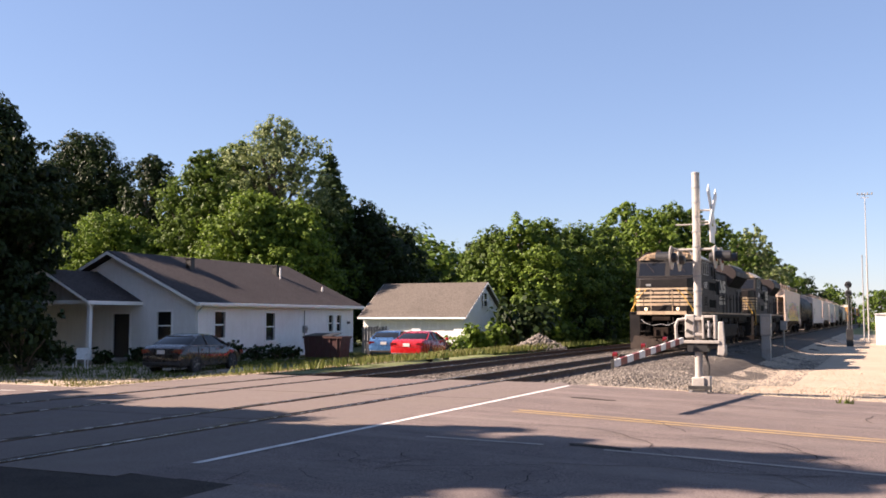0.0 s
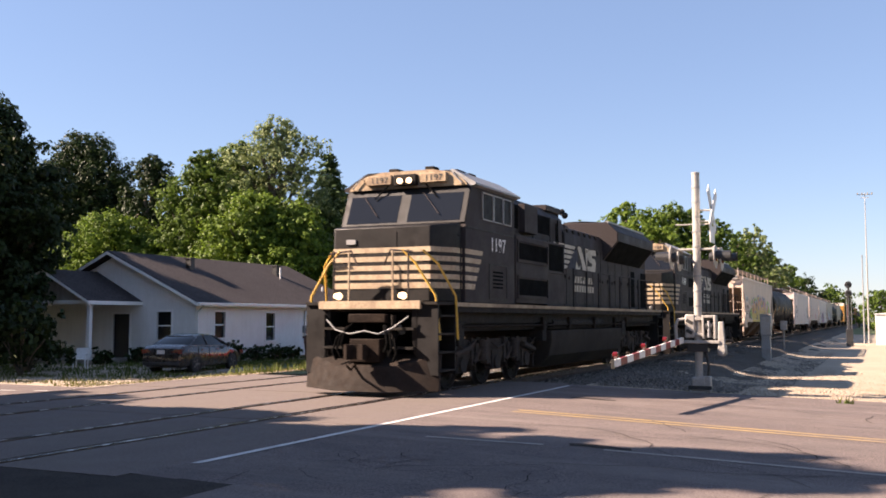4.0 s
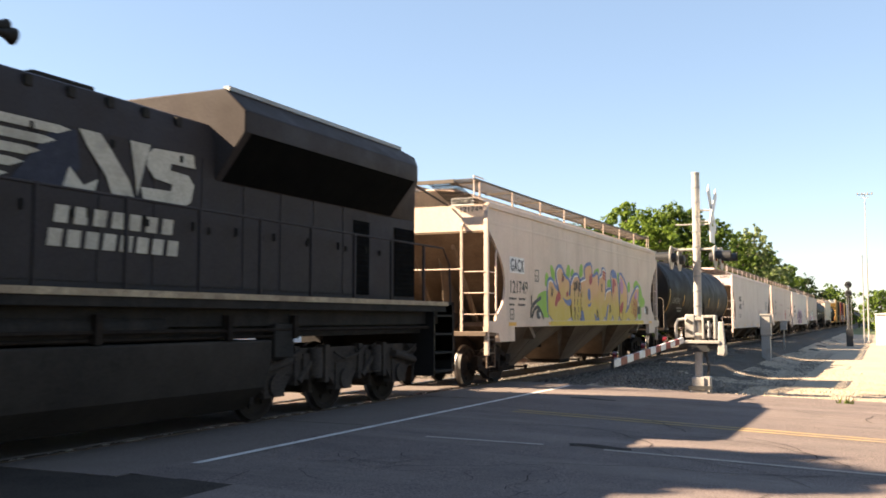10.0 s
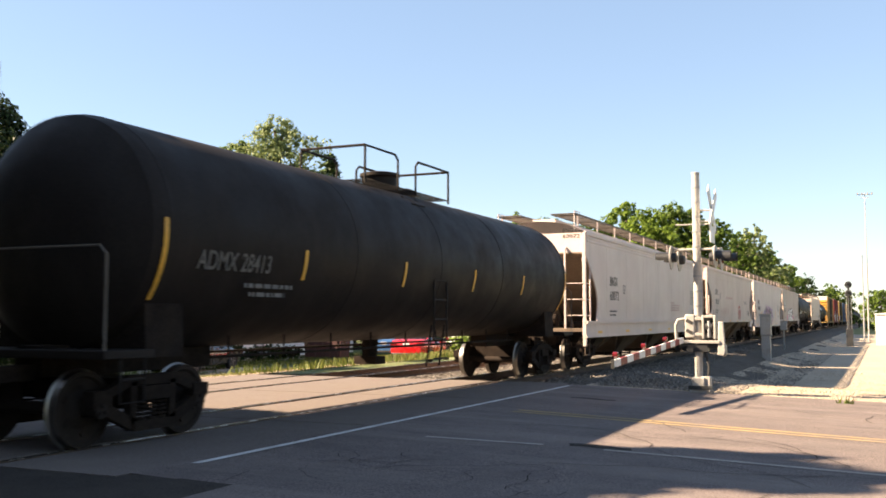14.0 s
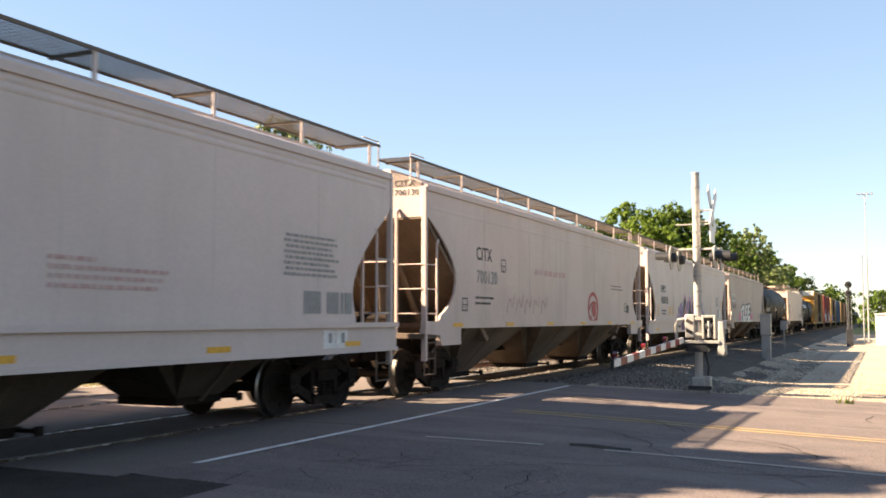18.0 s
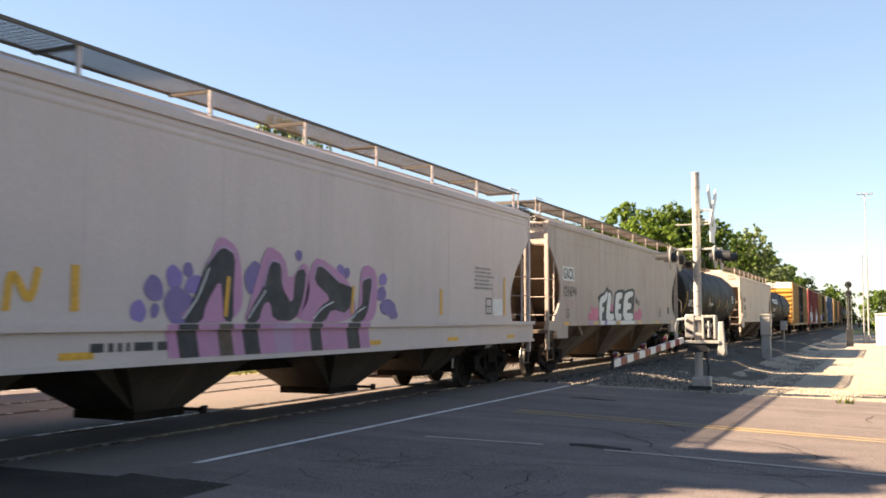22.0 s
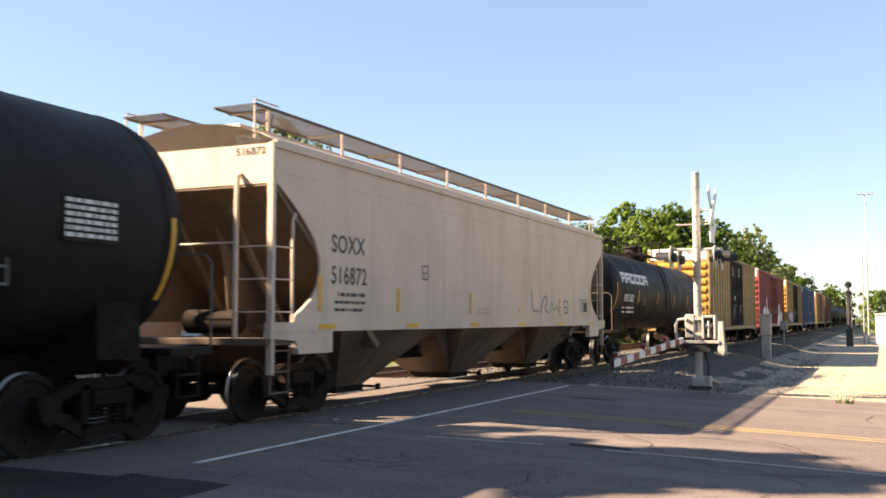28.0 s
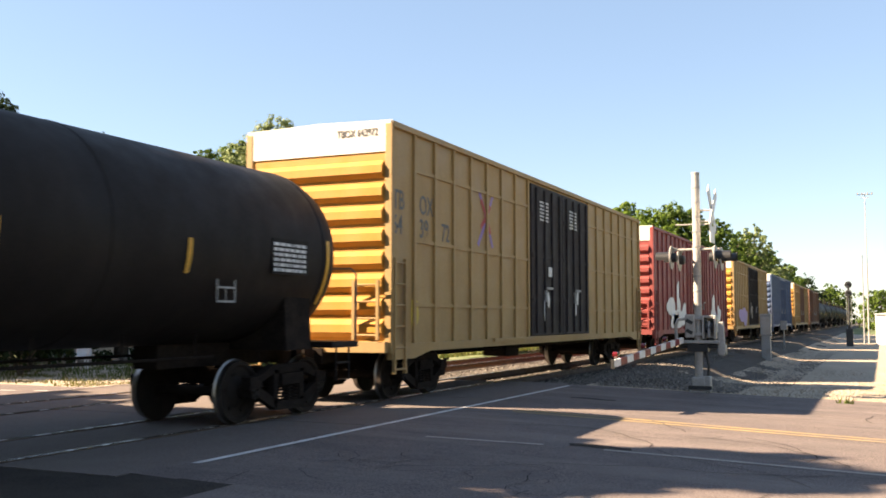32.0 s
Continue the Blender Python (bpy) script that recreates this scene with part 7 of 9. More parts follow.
bars(t, 6.04, 2.40, 1.527, [(0, 0.075 * k, 0.77, 0.045) for k in range(6)], "letters_white", "panel_print")
placard(t, 5.0, 1.85, 0.4, 1.435)

h = hopper(229.1, 246.9, "cream covered hopper car with rusty stains", "hopper_tan", cut=1.27, marks=(("SOXX", False), ("516872", False)))
lettering("SOXX", 0.40, M["letters_black"], h, on_side(-7.31, 2.58, SX), width=1.07)
lettering("516872", 0.40, M["letters_black"], h, on_side(-7.32, 2.08, SX), width=1.14)
bars(h, -7.2, 1.62, SX, [(0.1, 0.26, 0.9, 0.06), (0, 0.14, 1.0, 0.05), (0, 0.02, 0.9, 0.05)]), placard(h, -4.0, 2.25, 0.28)
for y, z1 in ((-7.65, 2.2), (-4.98, 2.06), (-1.62, 2.06), (1.40, 1.80), (4.58, 2.07), (7.50, 2.42)):
    part("tall_reflector", Geo().box(SX, SX + 0.004, y - 0.06, y + 0.06, 1.64, z1), M["reflector"], h, "upright yellow reflective strip")
stroke(h, [(2.28, 2.24), (2.33, 1.70), (2.86, 1.72)], 0.055, SX, "spray_haze", "faded_tag")
stroke(h, [(2.95, 1.66), (3.18, 2.06), (3.44, 2.12), (3.50, 1.92), (3.22, 1.78), (3.60, 1.68)], 0.05, SX + 0.004, "spray_haze", "faded_tag")
stroke(h, [(3.72, 1.66), (3.88, 2.00), (4.02, 1.72), (4.30, 1.86), (4.66, 1.60)], 0.045, SX, "spray_haze", "faded_tag")
placard(h, 4.94, 1.66, 0.36)
bars(h, 6.42, 1.72, SX, [(0.05 * (k % 2), 0.08 * k, 0.84 - 0.12 * (k % 3), 0.04) for k in range(5)], "letters_grey")
bars(h, -1.24, 1.62, SX, [(0, 0.09, 0.8, 0.05), (0, 0, 0.7, 0.05)], "faded_red")

t, R, ZC = tank_car(247.9, 266.75, "glossy black tank car with bold white block marks", True, 1.40, 2.54)
for i in range(6):
    # plain bold blocks bent round the flank, the third and fifth closed at the foot
    y, z0, z1, w, a = -7.33 + i * 0.68, 2.76, 3.12, 0.56, 0.12
    runs = [(y, y + a, z0, z1), (y + a, y + w, z1 - 0.10, z1), (y + w - a, y + w, z0, z1 - 0.10)]
    runs.append((y + a, y + w - a, z0, z0 + 0.09) if i in (2, 3, 4) else (y + a, y + w - a, z0 + 0.12, z0 + 0.20))
    bm_ = None
    for a0_, a1_, c0_, c1_ in runs:
        zs_ = [c0_ + (c1_ - c0_) * k / 3 for k in range(4)]
        g = Geo().prism([(math.sqrt(R * R - (z - ZC) ** 2) + 0.006, z) for z in zs_] + [(math.sqrt(R * R - (z - ZC) ** 2) + 0.012, z) for z in zs_[::-1]], a0_, a1_)
        ob_ = part("block_mark" if bm_ is None else "mark_stroke", g, M["letters_white"], t if bm_ is None else bm_, "bold white block mark" if bm_ is None else "")
        bm_ = bm_ or ob_
tank_words(t, "PROX 76822", 0.36, -7.05, 2.12, "letters_white", R=R, ZC=ZC, squash=0.72)
bars(t, -7.1, 1.85, 1.30, [(0, 0.03, 0.4, 0.06), (0.6, 0.03, 1.1, 0.06), (-0.05, -0.12, 0.4, 0.06), (0.6, -0.12, 1.1, 0.06)], "letters_white")
placard(t, -4.1, 2.05, 0.34, 1.375)
part("data_panel", Geo().box(1.402, 1.408, 6.5, 7.45, 2.17, 2.69), M["loco_under"], t, "dark data panel with white print")
bars(t, 6.54, 2.21, 1.410, [(0, 0.075 * k, 0.86, 0.045) for k in range(6)], "letters_white", "panel_print")
placard(t, 5.35, 1.74, 0.42, 1.31, "letters_grey")

b = boxcar(267.3, 286.5, "faded yellow boxcar with black plug doors and white end top", "box_yellow", "loco_black")
for w, y, z in (("TB", -9.5, 3.5), ("OX", -8.4, 3.5), ("64", -9.5, 3.05), ("39", -8.4, 3.05), ("72", -7.4, 3.05)):
    lettering(w, 0.5, M["letters_faint"], b, on_side(y, z, SX), squash=0.8)
lettering("TBOX 643972", 0.19, M["letters_black"], b, on_front(0.42, -9.6 - 0.026, 4.80), squash=0.75)
for k, (a, c, col) in enumerate((((-5.5, 3.1), (-4.6, 4.3), "spray_violet"), ((-5.45, 4.3), (-4.65, 3.1), "spray_violet"), ((-5.35, 3.5), (-4.8, 4.0), "spray_red"), ((-5.35, 4.1), (-4.8, 3.4), "spray_red"))):
    stroke(b, [a, ((a[0] + c[0]) / 2 + 0.05, (a[1] + c[1]) / 2), c], 0.1, 1.506 + 0.004 * k, col, "cross_tag")
for d, z in ((-1.55, 4.0), (1.0, 4.0)):
    bars(b, d, z, 1.585, [(0, 0.09 * i, 0.7, 0.05) for i in range(6)], "letters_white", "door_print")
part("door_mark", Geo().box(1.585, 1.59, -0.9, -0.55, 2.6, 2.85), M["letters_white"], b, "white paper label")
for d, z in ((-1.2, 1.7), (-0.9, 2.0), (1.5, 1.8), (1.7, 2.1)):
    part("door_scuff", Geo().prism(blob(d, z, 0.08, 0.22, int(d * 10) + 50), 1.585, 1.588, "x"), M["letters_white"], b)
part("floor_mark", Geo().prism(blob(-8.6, 1.6, 0.14, 0.35, 4), SX, SX + 0.003, "x"), M["spray_yellow"], b)
b = boxcar(288.85, 307.6, "dull red boxcar with white and blue sprayed graffiti", "box_red", "box_red", "roof_white", full=False)
for i, (y, z, a, c, col) in enumerate(((-5.5, 1.7, 1.3, 0.55, "spray_white"), (-3.6, 1.6, 0.8, 0.5, "spray_white"), (-4.6, 2.3, 0.35, 0.7, "spray_white"), (-5.0, 1.5, 0.7, 0.3, "spray_blue"), (4.5, 1.7, 0.9, 0.7, "spray_white"), (6.4, 1.6, 0.7, 0.5, "spray_white"), (5.4, 1.5, 0.5, 0.3, "spray_blue"))):
    flat(b, blob(y, z, a, c, i + 120, 26, 0.55), 1.552 + 0.004 * (i % 3), col)
b = boxcar(310.7, 328.5, "yellow boxcar with dark plug doors and grey graffiti", "box_yellow", "loco_black")
flat(b, blob(-4.8, 1.7, 1.6, 0.6, 131, 26, 0.4), 1.552, "spray_violet"), flat(b, blob(-1.0, 2.0, 0.6, 0.5, 133, 20, 0.4), 1.59, "letters_faint")
boxcar(331.9, 349.7, "blue boxcar with white end top", "box_blue", "box_blue", full=False)
boxcar(353.6, 372.3, "weathered orange-brown boxcar with dark doors", "box_yellow", "box_brown")
boxcar(375.2, 393.8, "dark brown boxcar with rusty sides", "box_brown", "box_brown", "box_brown", full=False)
for i in range(7):
    tank_car(395.6 + i * 18.9, 414.5 + i * 18.9, "black tank car far back in the train")


# ---- buildings ----
def wall_run(name, parent, a, b, z0, z1, thick, holes, mat, along="y", at=0.0, inward=-1):
    """A wall along y (or x) from a to b at the plane `at`, cut by holes (c0, c1, h0, h1)."""
    g = Geo()

    def slab(c0, c1, h0, h1):
        if c1 - c0 < 1e-4 or h1 - h0 < 1e-4:
            return
        p, q = min(at, at + inward * thick), max(at, at + inward * thick)
        g.box(p, q, c0, c1, h0, h1) if along == "y" else g.box(c0, c1, p, q, h0, h1)

    c = a
    for c0, c1, h0, h1 in sorted(holes):
        slab(c, c0, z0, z1), slab(c0, c1, z0, h0), slab(c0, c1, h1, z1)
        c = c1
    slab(c, b, z0, z1)
    return part(name, g, mat, parent)


def window(parent, c0, c1, h0, h1, at, along="y", out=1, sash=True):
    """A sash window set in an opening: glass, casing, sill, meeting rail."""
    def bx(g, a, b, c, d, o0, o1):
        p, q = min(at + out * o0, at + out * o1), max(at + out * o0, at + out * o1)
        return g.box(p, q, a, b, c, d) if along == "y" else g.box(a, b, p, q, c, d)
    w = part("window", bx(Geo(), c0, c1, h0, h1, -0.10, -0.08), M["glass"], parent, "dark sash window")
    f = Geo()
    for a, b, c, d in ((c0 - 0.08, c0, h0, h1), (c1, c1 + 0.08, h0, h1), (c0 - 0.08, c1 + 0.08, h1, h1 + 0.1)):
        bx(f, a, b, c, d, -0.02, 0.03)
    part("window_frame", f, M["trim"], w)
    part("window_sill", bx(Geo(), c0 - 0.12, c1 + 0.12, h0 - 0.07, h0, -0.02, 0.07), M["trim"], w)
    if sash:
        part("meeting_rail", bx(Geo(), c0, c1, (h0 + h1) / 2 - 0.03, (h0 + h1) / 2 + 0.03, -0.085, -0.04), M["trim"], w)
    return w


GZ = -0.52
hs = thing("house", "long white bungalow with dark shingle roof and front porch", "house")
X1, X0, Y0, Y1, EV = -19.5, -29.5, 36.2, 50.85, 2.36
side_holes = [(37.6, 38.4, 0.62, 1.85), (41.8, 42.6, 0.42, 1.82), (48.0, 48.5, 0.82, 1.72), (48.9, 49.4, 0.82, 1.72)]
wall_run("wall_side", hs, Y0, Y1, GZ, EV, 0.18, side_holes, M["siding"], "y", X1)
wall_run("wall_back", hs, Y0, Y1, GZ, EV, 0.18, [], M["siding"], "y", X0, 1)
front_holes = [(-24.4, -23.4, GZ + 0.2, 1.75), (-21.75, -20.9, 0.55, 1.85)]
wall_run("wall_front", hs, X0 + 0.18, X1 - 0.18, GZ, EV, 0.18, front_holes, M["siding"], "x", Y0, 1)
wall_run("wall_far", hs, X0 + 0.18, X1 - 0.18, GZ, EV, 0.18, [], M["siding"], "x", Y1, -1)
for h0 in side_holes:
    window(hs, *h0, X1, "y", 1)
window(hs, -21.75, -20.9, 0.55, 1.85, Y0, "x", -1)
dr = part("front_door", Geo().box(-24.4, -23.4, Y0 + 0.06, Y0 + 0.11, GZ + 0.2, 1.75), M["dark_door"], hs, "dark front door")
part("door_frame", Geo().box(-24.5, -24.4, Y0 - 0.03, Y0 + 0.05, GZ + 0.2, 1.85).box(-23.4, -23.3, Y0 - 0.03, Y0 + 0.05, GZ + 0.2, 1.85).box(-24.4, -23.4, Y0 - 0.03, Y0 + 0.05, 1.75, 1.85), M["trim"], dr)
RX, RZ = (X0 + X1) / 2, 4.66
for y in (Y0, Y1 - 0.16):
    part("gable", Geo().prism([(X0 + 0.1, EV), (X1 - 0.1, EV), (RX, RZ - 0.14)], y + 0.02, y + 0.14), M["siding"], hs)
for s, xe in ((1, X1 + 0.45), (-1, X0 - 0.45)):
    ze = EV - 0.45 * (RZ - EV) / (X1 - RX)
    part("roof", Geo().prism([(xe, ze), (RX, RZ), (RX, RZ + 0.14), (xe, ze + 0.14)], Y0 - 0.45, Y1 + 0.45), M["shingle"], hs, "dark grey shingle roof slope")
    part("fascia", Geo().box(min(xe, xe + s * 0.03), max(xe, xe + s * 0.03), Y0 - 0.45, Y1 + 0.45, ze - 0.06, ze + 0.12), M["trim"], hs)
    part("gutter", Geo().prism([(xe + s * 0.03, ze + 0.1), (xe + s * 0.15, ze + 0.1), (xe + s * 0.13, ze - 0.01), (xe + s * 0.03, ze - 0.02)], Y0 - 0.45, Y1 + 0.45), M["trim"], hs)
    for y in (Y0 - 0.47, Y1 + 0.45):
        part("barge_board", Geo().prism([(xe, ze - 0.05), (RX, RZ - 0.05), (RX, RZ + 0.1), (xe, ze + 0.1)], y, y + 0.025), M["trim"], hs)
for y, x, z, hh in ((40.0, -22.95, 4.08, 0.5), (47.75, -22.95, 4.08, 0.5)):
    part("roof_vent", Geo().box(x - 0.16, x + 0.16, y - 0.16, y + 0.16, z - 0.3, z + hh).box(x - 0.2, x + 0.2, y - 0.2, y + 0.2, z + hh, z + hh + 0.08), M["dark_door"], hs, "black roof vent box")
for y, x, z, hh in ((47.4, -22.4, 3.85, 0.62), (49.6, -20.9, 3.0, 0.4)):
    part("vent_pipe", Geo().cyl((x, y, z - 0.3), (x, y, z + hh), 0.05, 10), M["white_paint"], hs, "white vent pipe")
part("downspout", Geo().tube([(X1 + 0.55, Y0 - 0.1, 2.15), (X1 + 0.3, Y0 + 0.02, 2.0), (X1 + 0.06, Y0 + 0.08, 1.85), (X1 + 0.06, Y0 + 0.08, GZ)], 0.045), M["trim"], hs)
part("electric_meter", Geo().cyl((X1 + 0.05, 45.4, 1.95), (X1 + 0.05, 45.4, 0.2), 0.025, 8).box(X1, X1 + 0.16, 45.28, 45.52, 0.75, 1.15).cyl((X1 + 0.16, 45.4, 0.98), (X1 + 0.24, 45.4, 0.98), 0.09, 14), M["steel_grey"], hs, "grey electric meter and conduit")
part("wall_lamp", Geo().bx((X1 + 0.06, 50.2, 1.3), (0.12, 0.18, 0.14)), M["dark_door"], hs)
part("foundation", Geo().box(X0 + 0.02, X1 + 0.02, Y0 - 0.02, Y1 + 0.02, GZ - 0.15, GZ + 0.08), M["wood_grey"], hs)
# porch
PX0, PX1, PY = -28.3, -22.75, 33.0
part("porch_floor", Geo().box(PX0 + 0.2, PX1 - 0.1, PY + 0.1, Y0 - 0.03, GZ - 0.1, GZ + 0.2), M["wood_grey"], hs)
for x in (PX0 + 0.35, PX1 - 0.3):
    part("porch_post", Geo().box(x - 0.09, x + 0.09, PY + 0.15, PY + 0.33, GZ + 0.2, 2.2).box(x - 0.13, x + 0.13, PY + 0.11, PY + 0.37, GZ + 0.2, GZ + 0.32).box(x - 0.13, x + 0.13, PY + 0.11, PY + 0.37, 2.08, 2.2), M["trim"], hs, "white square porch post", bevel=0.01)
part("porch_beam", Geo().box(PX0 + 0.2, PX1 - 0.15, PY + 0.12, PY + 0.36, 2.2, 2.36).box(PX1 - 0.42, PX1 - 0.2, PY + 0.36, Y0 - 0.02, 2.2, 2.36).box(PX0 + 0.2, PX0 + 0.42, PY + 0.36, Y0 - 0.02, 2.2, 2.36), M["trim"], hs)
pm, pr = (PX0 + PX1) / 2, 3.75
part("porch_gable", Geo().prism([(PX0 + 0.3, 2.36), (PX1 - 0.3, 2.36), (pm, pr - 0.15)], PY + 0.16, PY + 0.26), M["wood_grey"], hs, "weathered dark porch gable")
for s, xe in ((1, PX1 + 0.1), (-1, PX0 - 0.1)):
    part("porch_roof", Geo().prism([(xe, 2.22), (pm, pr - 0.05), (pm, pr + 0.07), (xe, 2.34)], PY - 0.25, Y0 + 0.4), M["shingle"], hs, "dark shingle porch roof")
    part("porch_fascia", Geo().box(min(xe, xe + s * 0.03), max(xe, xe + s * 0.03), PY - 0.25, Y0 + 0.3, 2.16, 2.33), M["trim"], hs)
    part("porch_barge", Geo().prism([(xe, 2.18), (pm, pr - 0.08), (pm, pr + 0.04), (xe, 2.3)], PY - 0.28, PY - 0.25), M["trim"], hs)
part("porch_screen", Geo().box(PX0 + 0.45, PX0 + 2.3, PY + 0.2, PY + 0.24, 0.7, 2.15), M["wood_grey"], hs, "dull porch blind")

ga = thing("garage", "white two-door garage with tan shingle roof", "garage")
AX0, AX1, AY0, AY1, AE, AR = -21.7, -14.5, 56.1, 62.9, 1.72, 3.84
AG = GZ - 0.25
holes = [(-20.5, -18.15, AG, 1.33), (-17.55, -15.2, AG, 1.33)]
wall_run("wall_front", ga, AX0, AX1, AG, AE, 0.18, holes, M["siding"], "x", AY0, 1)
wall_run("wall_back", ga, AX0, AX1, AG, AE, 0.18, [], M["siding"], "x", AY1, -1)
for x, k in ((AX1, -1), (AX0, 1)):
    wall_run("wall_side", ga, AY0 + 0.18, AY1 - 0.18, AG, AE, 0.18, [], M["siding"], "y", x, k)
am = (AY0 + AY1) / 2
for x in (AX1 - 0.14, AX0 + 0.02):
    part("gable", Geo().prism([(AY0 + 0.06, AE), (AY1 - 0.06, AE), (am, AR - 0.12)], x, x + 0.12, "x"), M["siding"], ga)
for y, k in ((AY0 - 0.35, 1), (AY1 + 0.35, -1)):
    part("roof", Geo().prism([(y, AE - 0.2), (am, AR), (am, AR + 0.1), (y, AE - 0.1)], AX0 - 0.25, AX1 + 0.25, "x"), M["shingle_tan"], ga, "tan-grey shingle roof slope")
    part("fascia", Geo().box(AX0 - 0.25, AX1 + 0.25, min(y, y - k * 0.03), max(y, y - k * 0.03), AE - 0.20, AE - 0.1), M["trim"], ga)
    for x in (AX1 + 0.25, AX0 - 0.28):
        part("barge_board", Geo().prism([(y, AE - 0.22), (am, AR - 0.02), (am, AR + 0.08), (y, AE - 0.12)], x, x + 0.03, "x"), M["trim"], ga)
for x0, x1, h0, h1 in holes:
    d = part("garage_door", Geo().box(x0, x1, AY0 + 0.08, AY0 + 0.12, h0, h1), M["trim"], ga, "white overhead door")
    for i in range(4):
        for j in range(4):
            w, h = (x1 - x0) / 4, (h1 - h0) / 4
            part("door_panel", Geo().box(x0 + w * i + 0.07, x0 + w * (i + 1) - 0.07, AY0 + 0.065, AY0 + 0.085, h0 + h * j + 0.06, h0 + h * (j + 1) - 0.06), M["siding"], d)
gw = window(ga, am - 0.35, am + 0.35, 2.35, 3.2, AX1 + 0.10, "y", 1)

# board fence between house and garage
fe = thing("fence", "weathered grey board fence with a white post", "fence")
for i in range(9):
    x = -19.3 + i * 0.19
    part("fence_board", Geo().prism([(x, GZ - 0.1), (x + 0.16, GZ - 0.1), (x + 0.16, 1.02 + 0.05 * (i % 3)), (x, 1.0 + 0.05 * (i % 2))], 51.6, 51.63), M["wood_grey"], fe)
for z in (0.1, 0.8):
    part("fence_rail", Geo().box(-19.35, -17.5, 51.63, 51.69, z, z + 0.09), M["wood_grey"], fe)
part("fence_post", Geo().box(-17.55, -17.43, 51.55, 51.68, GZ - 0.1, 0.95), M["white_paint"], fe, "white post")

du = thing("dumpster", "dark brown-red steel dumpster beside the house", "dumpster", pose(-16.9, 43.6, GZ - 0.06, 0, 0, 8))
part("bin_body", Geo().prism([(-0.95, 0.12), (0.95, 0.12), (1.05, 1.15), (-1.05, 1.15)], -0.65, 0.65), M["dumpster"], du, bevel=0.02)
part("bin_rim", Geo().box(-1.09, 1.09, -0.7, -0.62, 1.1, 1.2).box(-1.09, 1.09, 0.62, 0.7, 1.1, 1.2).box(-1.09, -1.02, -0.62, 0.62, 1.1, 1.2).box(1.02, 1.09, -0.62, 0.62, 1.1, 1.2), M["dumpster"], du)
for x in (-0.52, 0.02):
    part("bin_lid", Geo().prism([(-0.66, 1.2), (0.66, 1.32), (0.66, 1.36), (-0.66, 1.24)], x - 0.5 + 0.02, x + 0.5, "x"), M["black_paint"], du, "black plastic lid")
for i in range(5):
    part("bin_rib", Geo().box(-0.8 + i * 0.4 - 0.03, -0.8 + i * 0.4 + 0.03, -0.69, -0.64, 0.15, 1.1), M["dumpster"], du)
for x in (-0.8, 0.8):
    for y in (-0.5, 0.5):
        part("bin_foot", Geo().cyl((x - 0.04, y, 0.07), (x + 0.04, y, 0.07), 0.075, 10), M["black_paint"], du)
for i, x in enumerate((-15.4, -15.0)):
    can = thing("trash_can", "dark plastic trash can near the wall", "trash can", pose(x - 0.1, 45.8 + i * 0.7, GZ - 0.04))
    part("can_body", Geo().lathe([(0, 0.2), (0.02, 0.22), (0.75, 0.28), (0.78, 0.28)], 16, "z"), M["dark_door"], can)
    part("can_lid", Geo().lathe([(0.775, 0.3), (0.82, 0.29), (0.88, 0.12), (0.9, 0.02)], 16, "z"), M["dark_door"], can)
ch = thing("porch_chair", "pale plastic chair on the grass", "chair", pose(-20.6, 30.3, GZ - 0.02, 0, 0, 30))
part("seat", Geo().box(-0.26, 0.26, -0.25, 0.25, 0.40, 0.44), M["white_paint"], ch, bevel=0.01)
part("backrest", Geo().prism([(0.22, 0.42), (0.27, 0.42), (0.36, 0.86), (0.32, 0.86)], -0.26, 0.26, "x"), M["white_paint"], ch)
for x in (-0.23, 0.23):
    for y in (-0.22, 0.22):
        part("leg", Geo().box(x - 0.025, x + 0.025, y - 0.025, y + 0.025, 0, 0.41), M["white_paint"], ch)
    part("armrest", Geo().box(x - 0.03, x + 0.03, -0.25, 0.26, 0.62, 0.65).box(x - 0.02, x + 0.02, -0.24, -0.2, 0.42, 0.63), M["white_paint"], ch)


# ---- parked cars ----
def car_paint(name, c, metal=0.3):
    return surface(name, c, 0.28, metal, spots=tuple(x * 0.8 for x in c), spot_amount=0.3, spot_scale=2, grain=0.03, bump=0, coat=0.6)


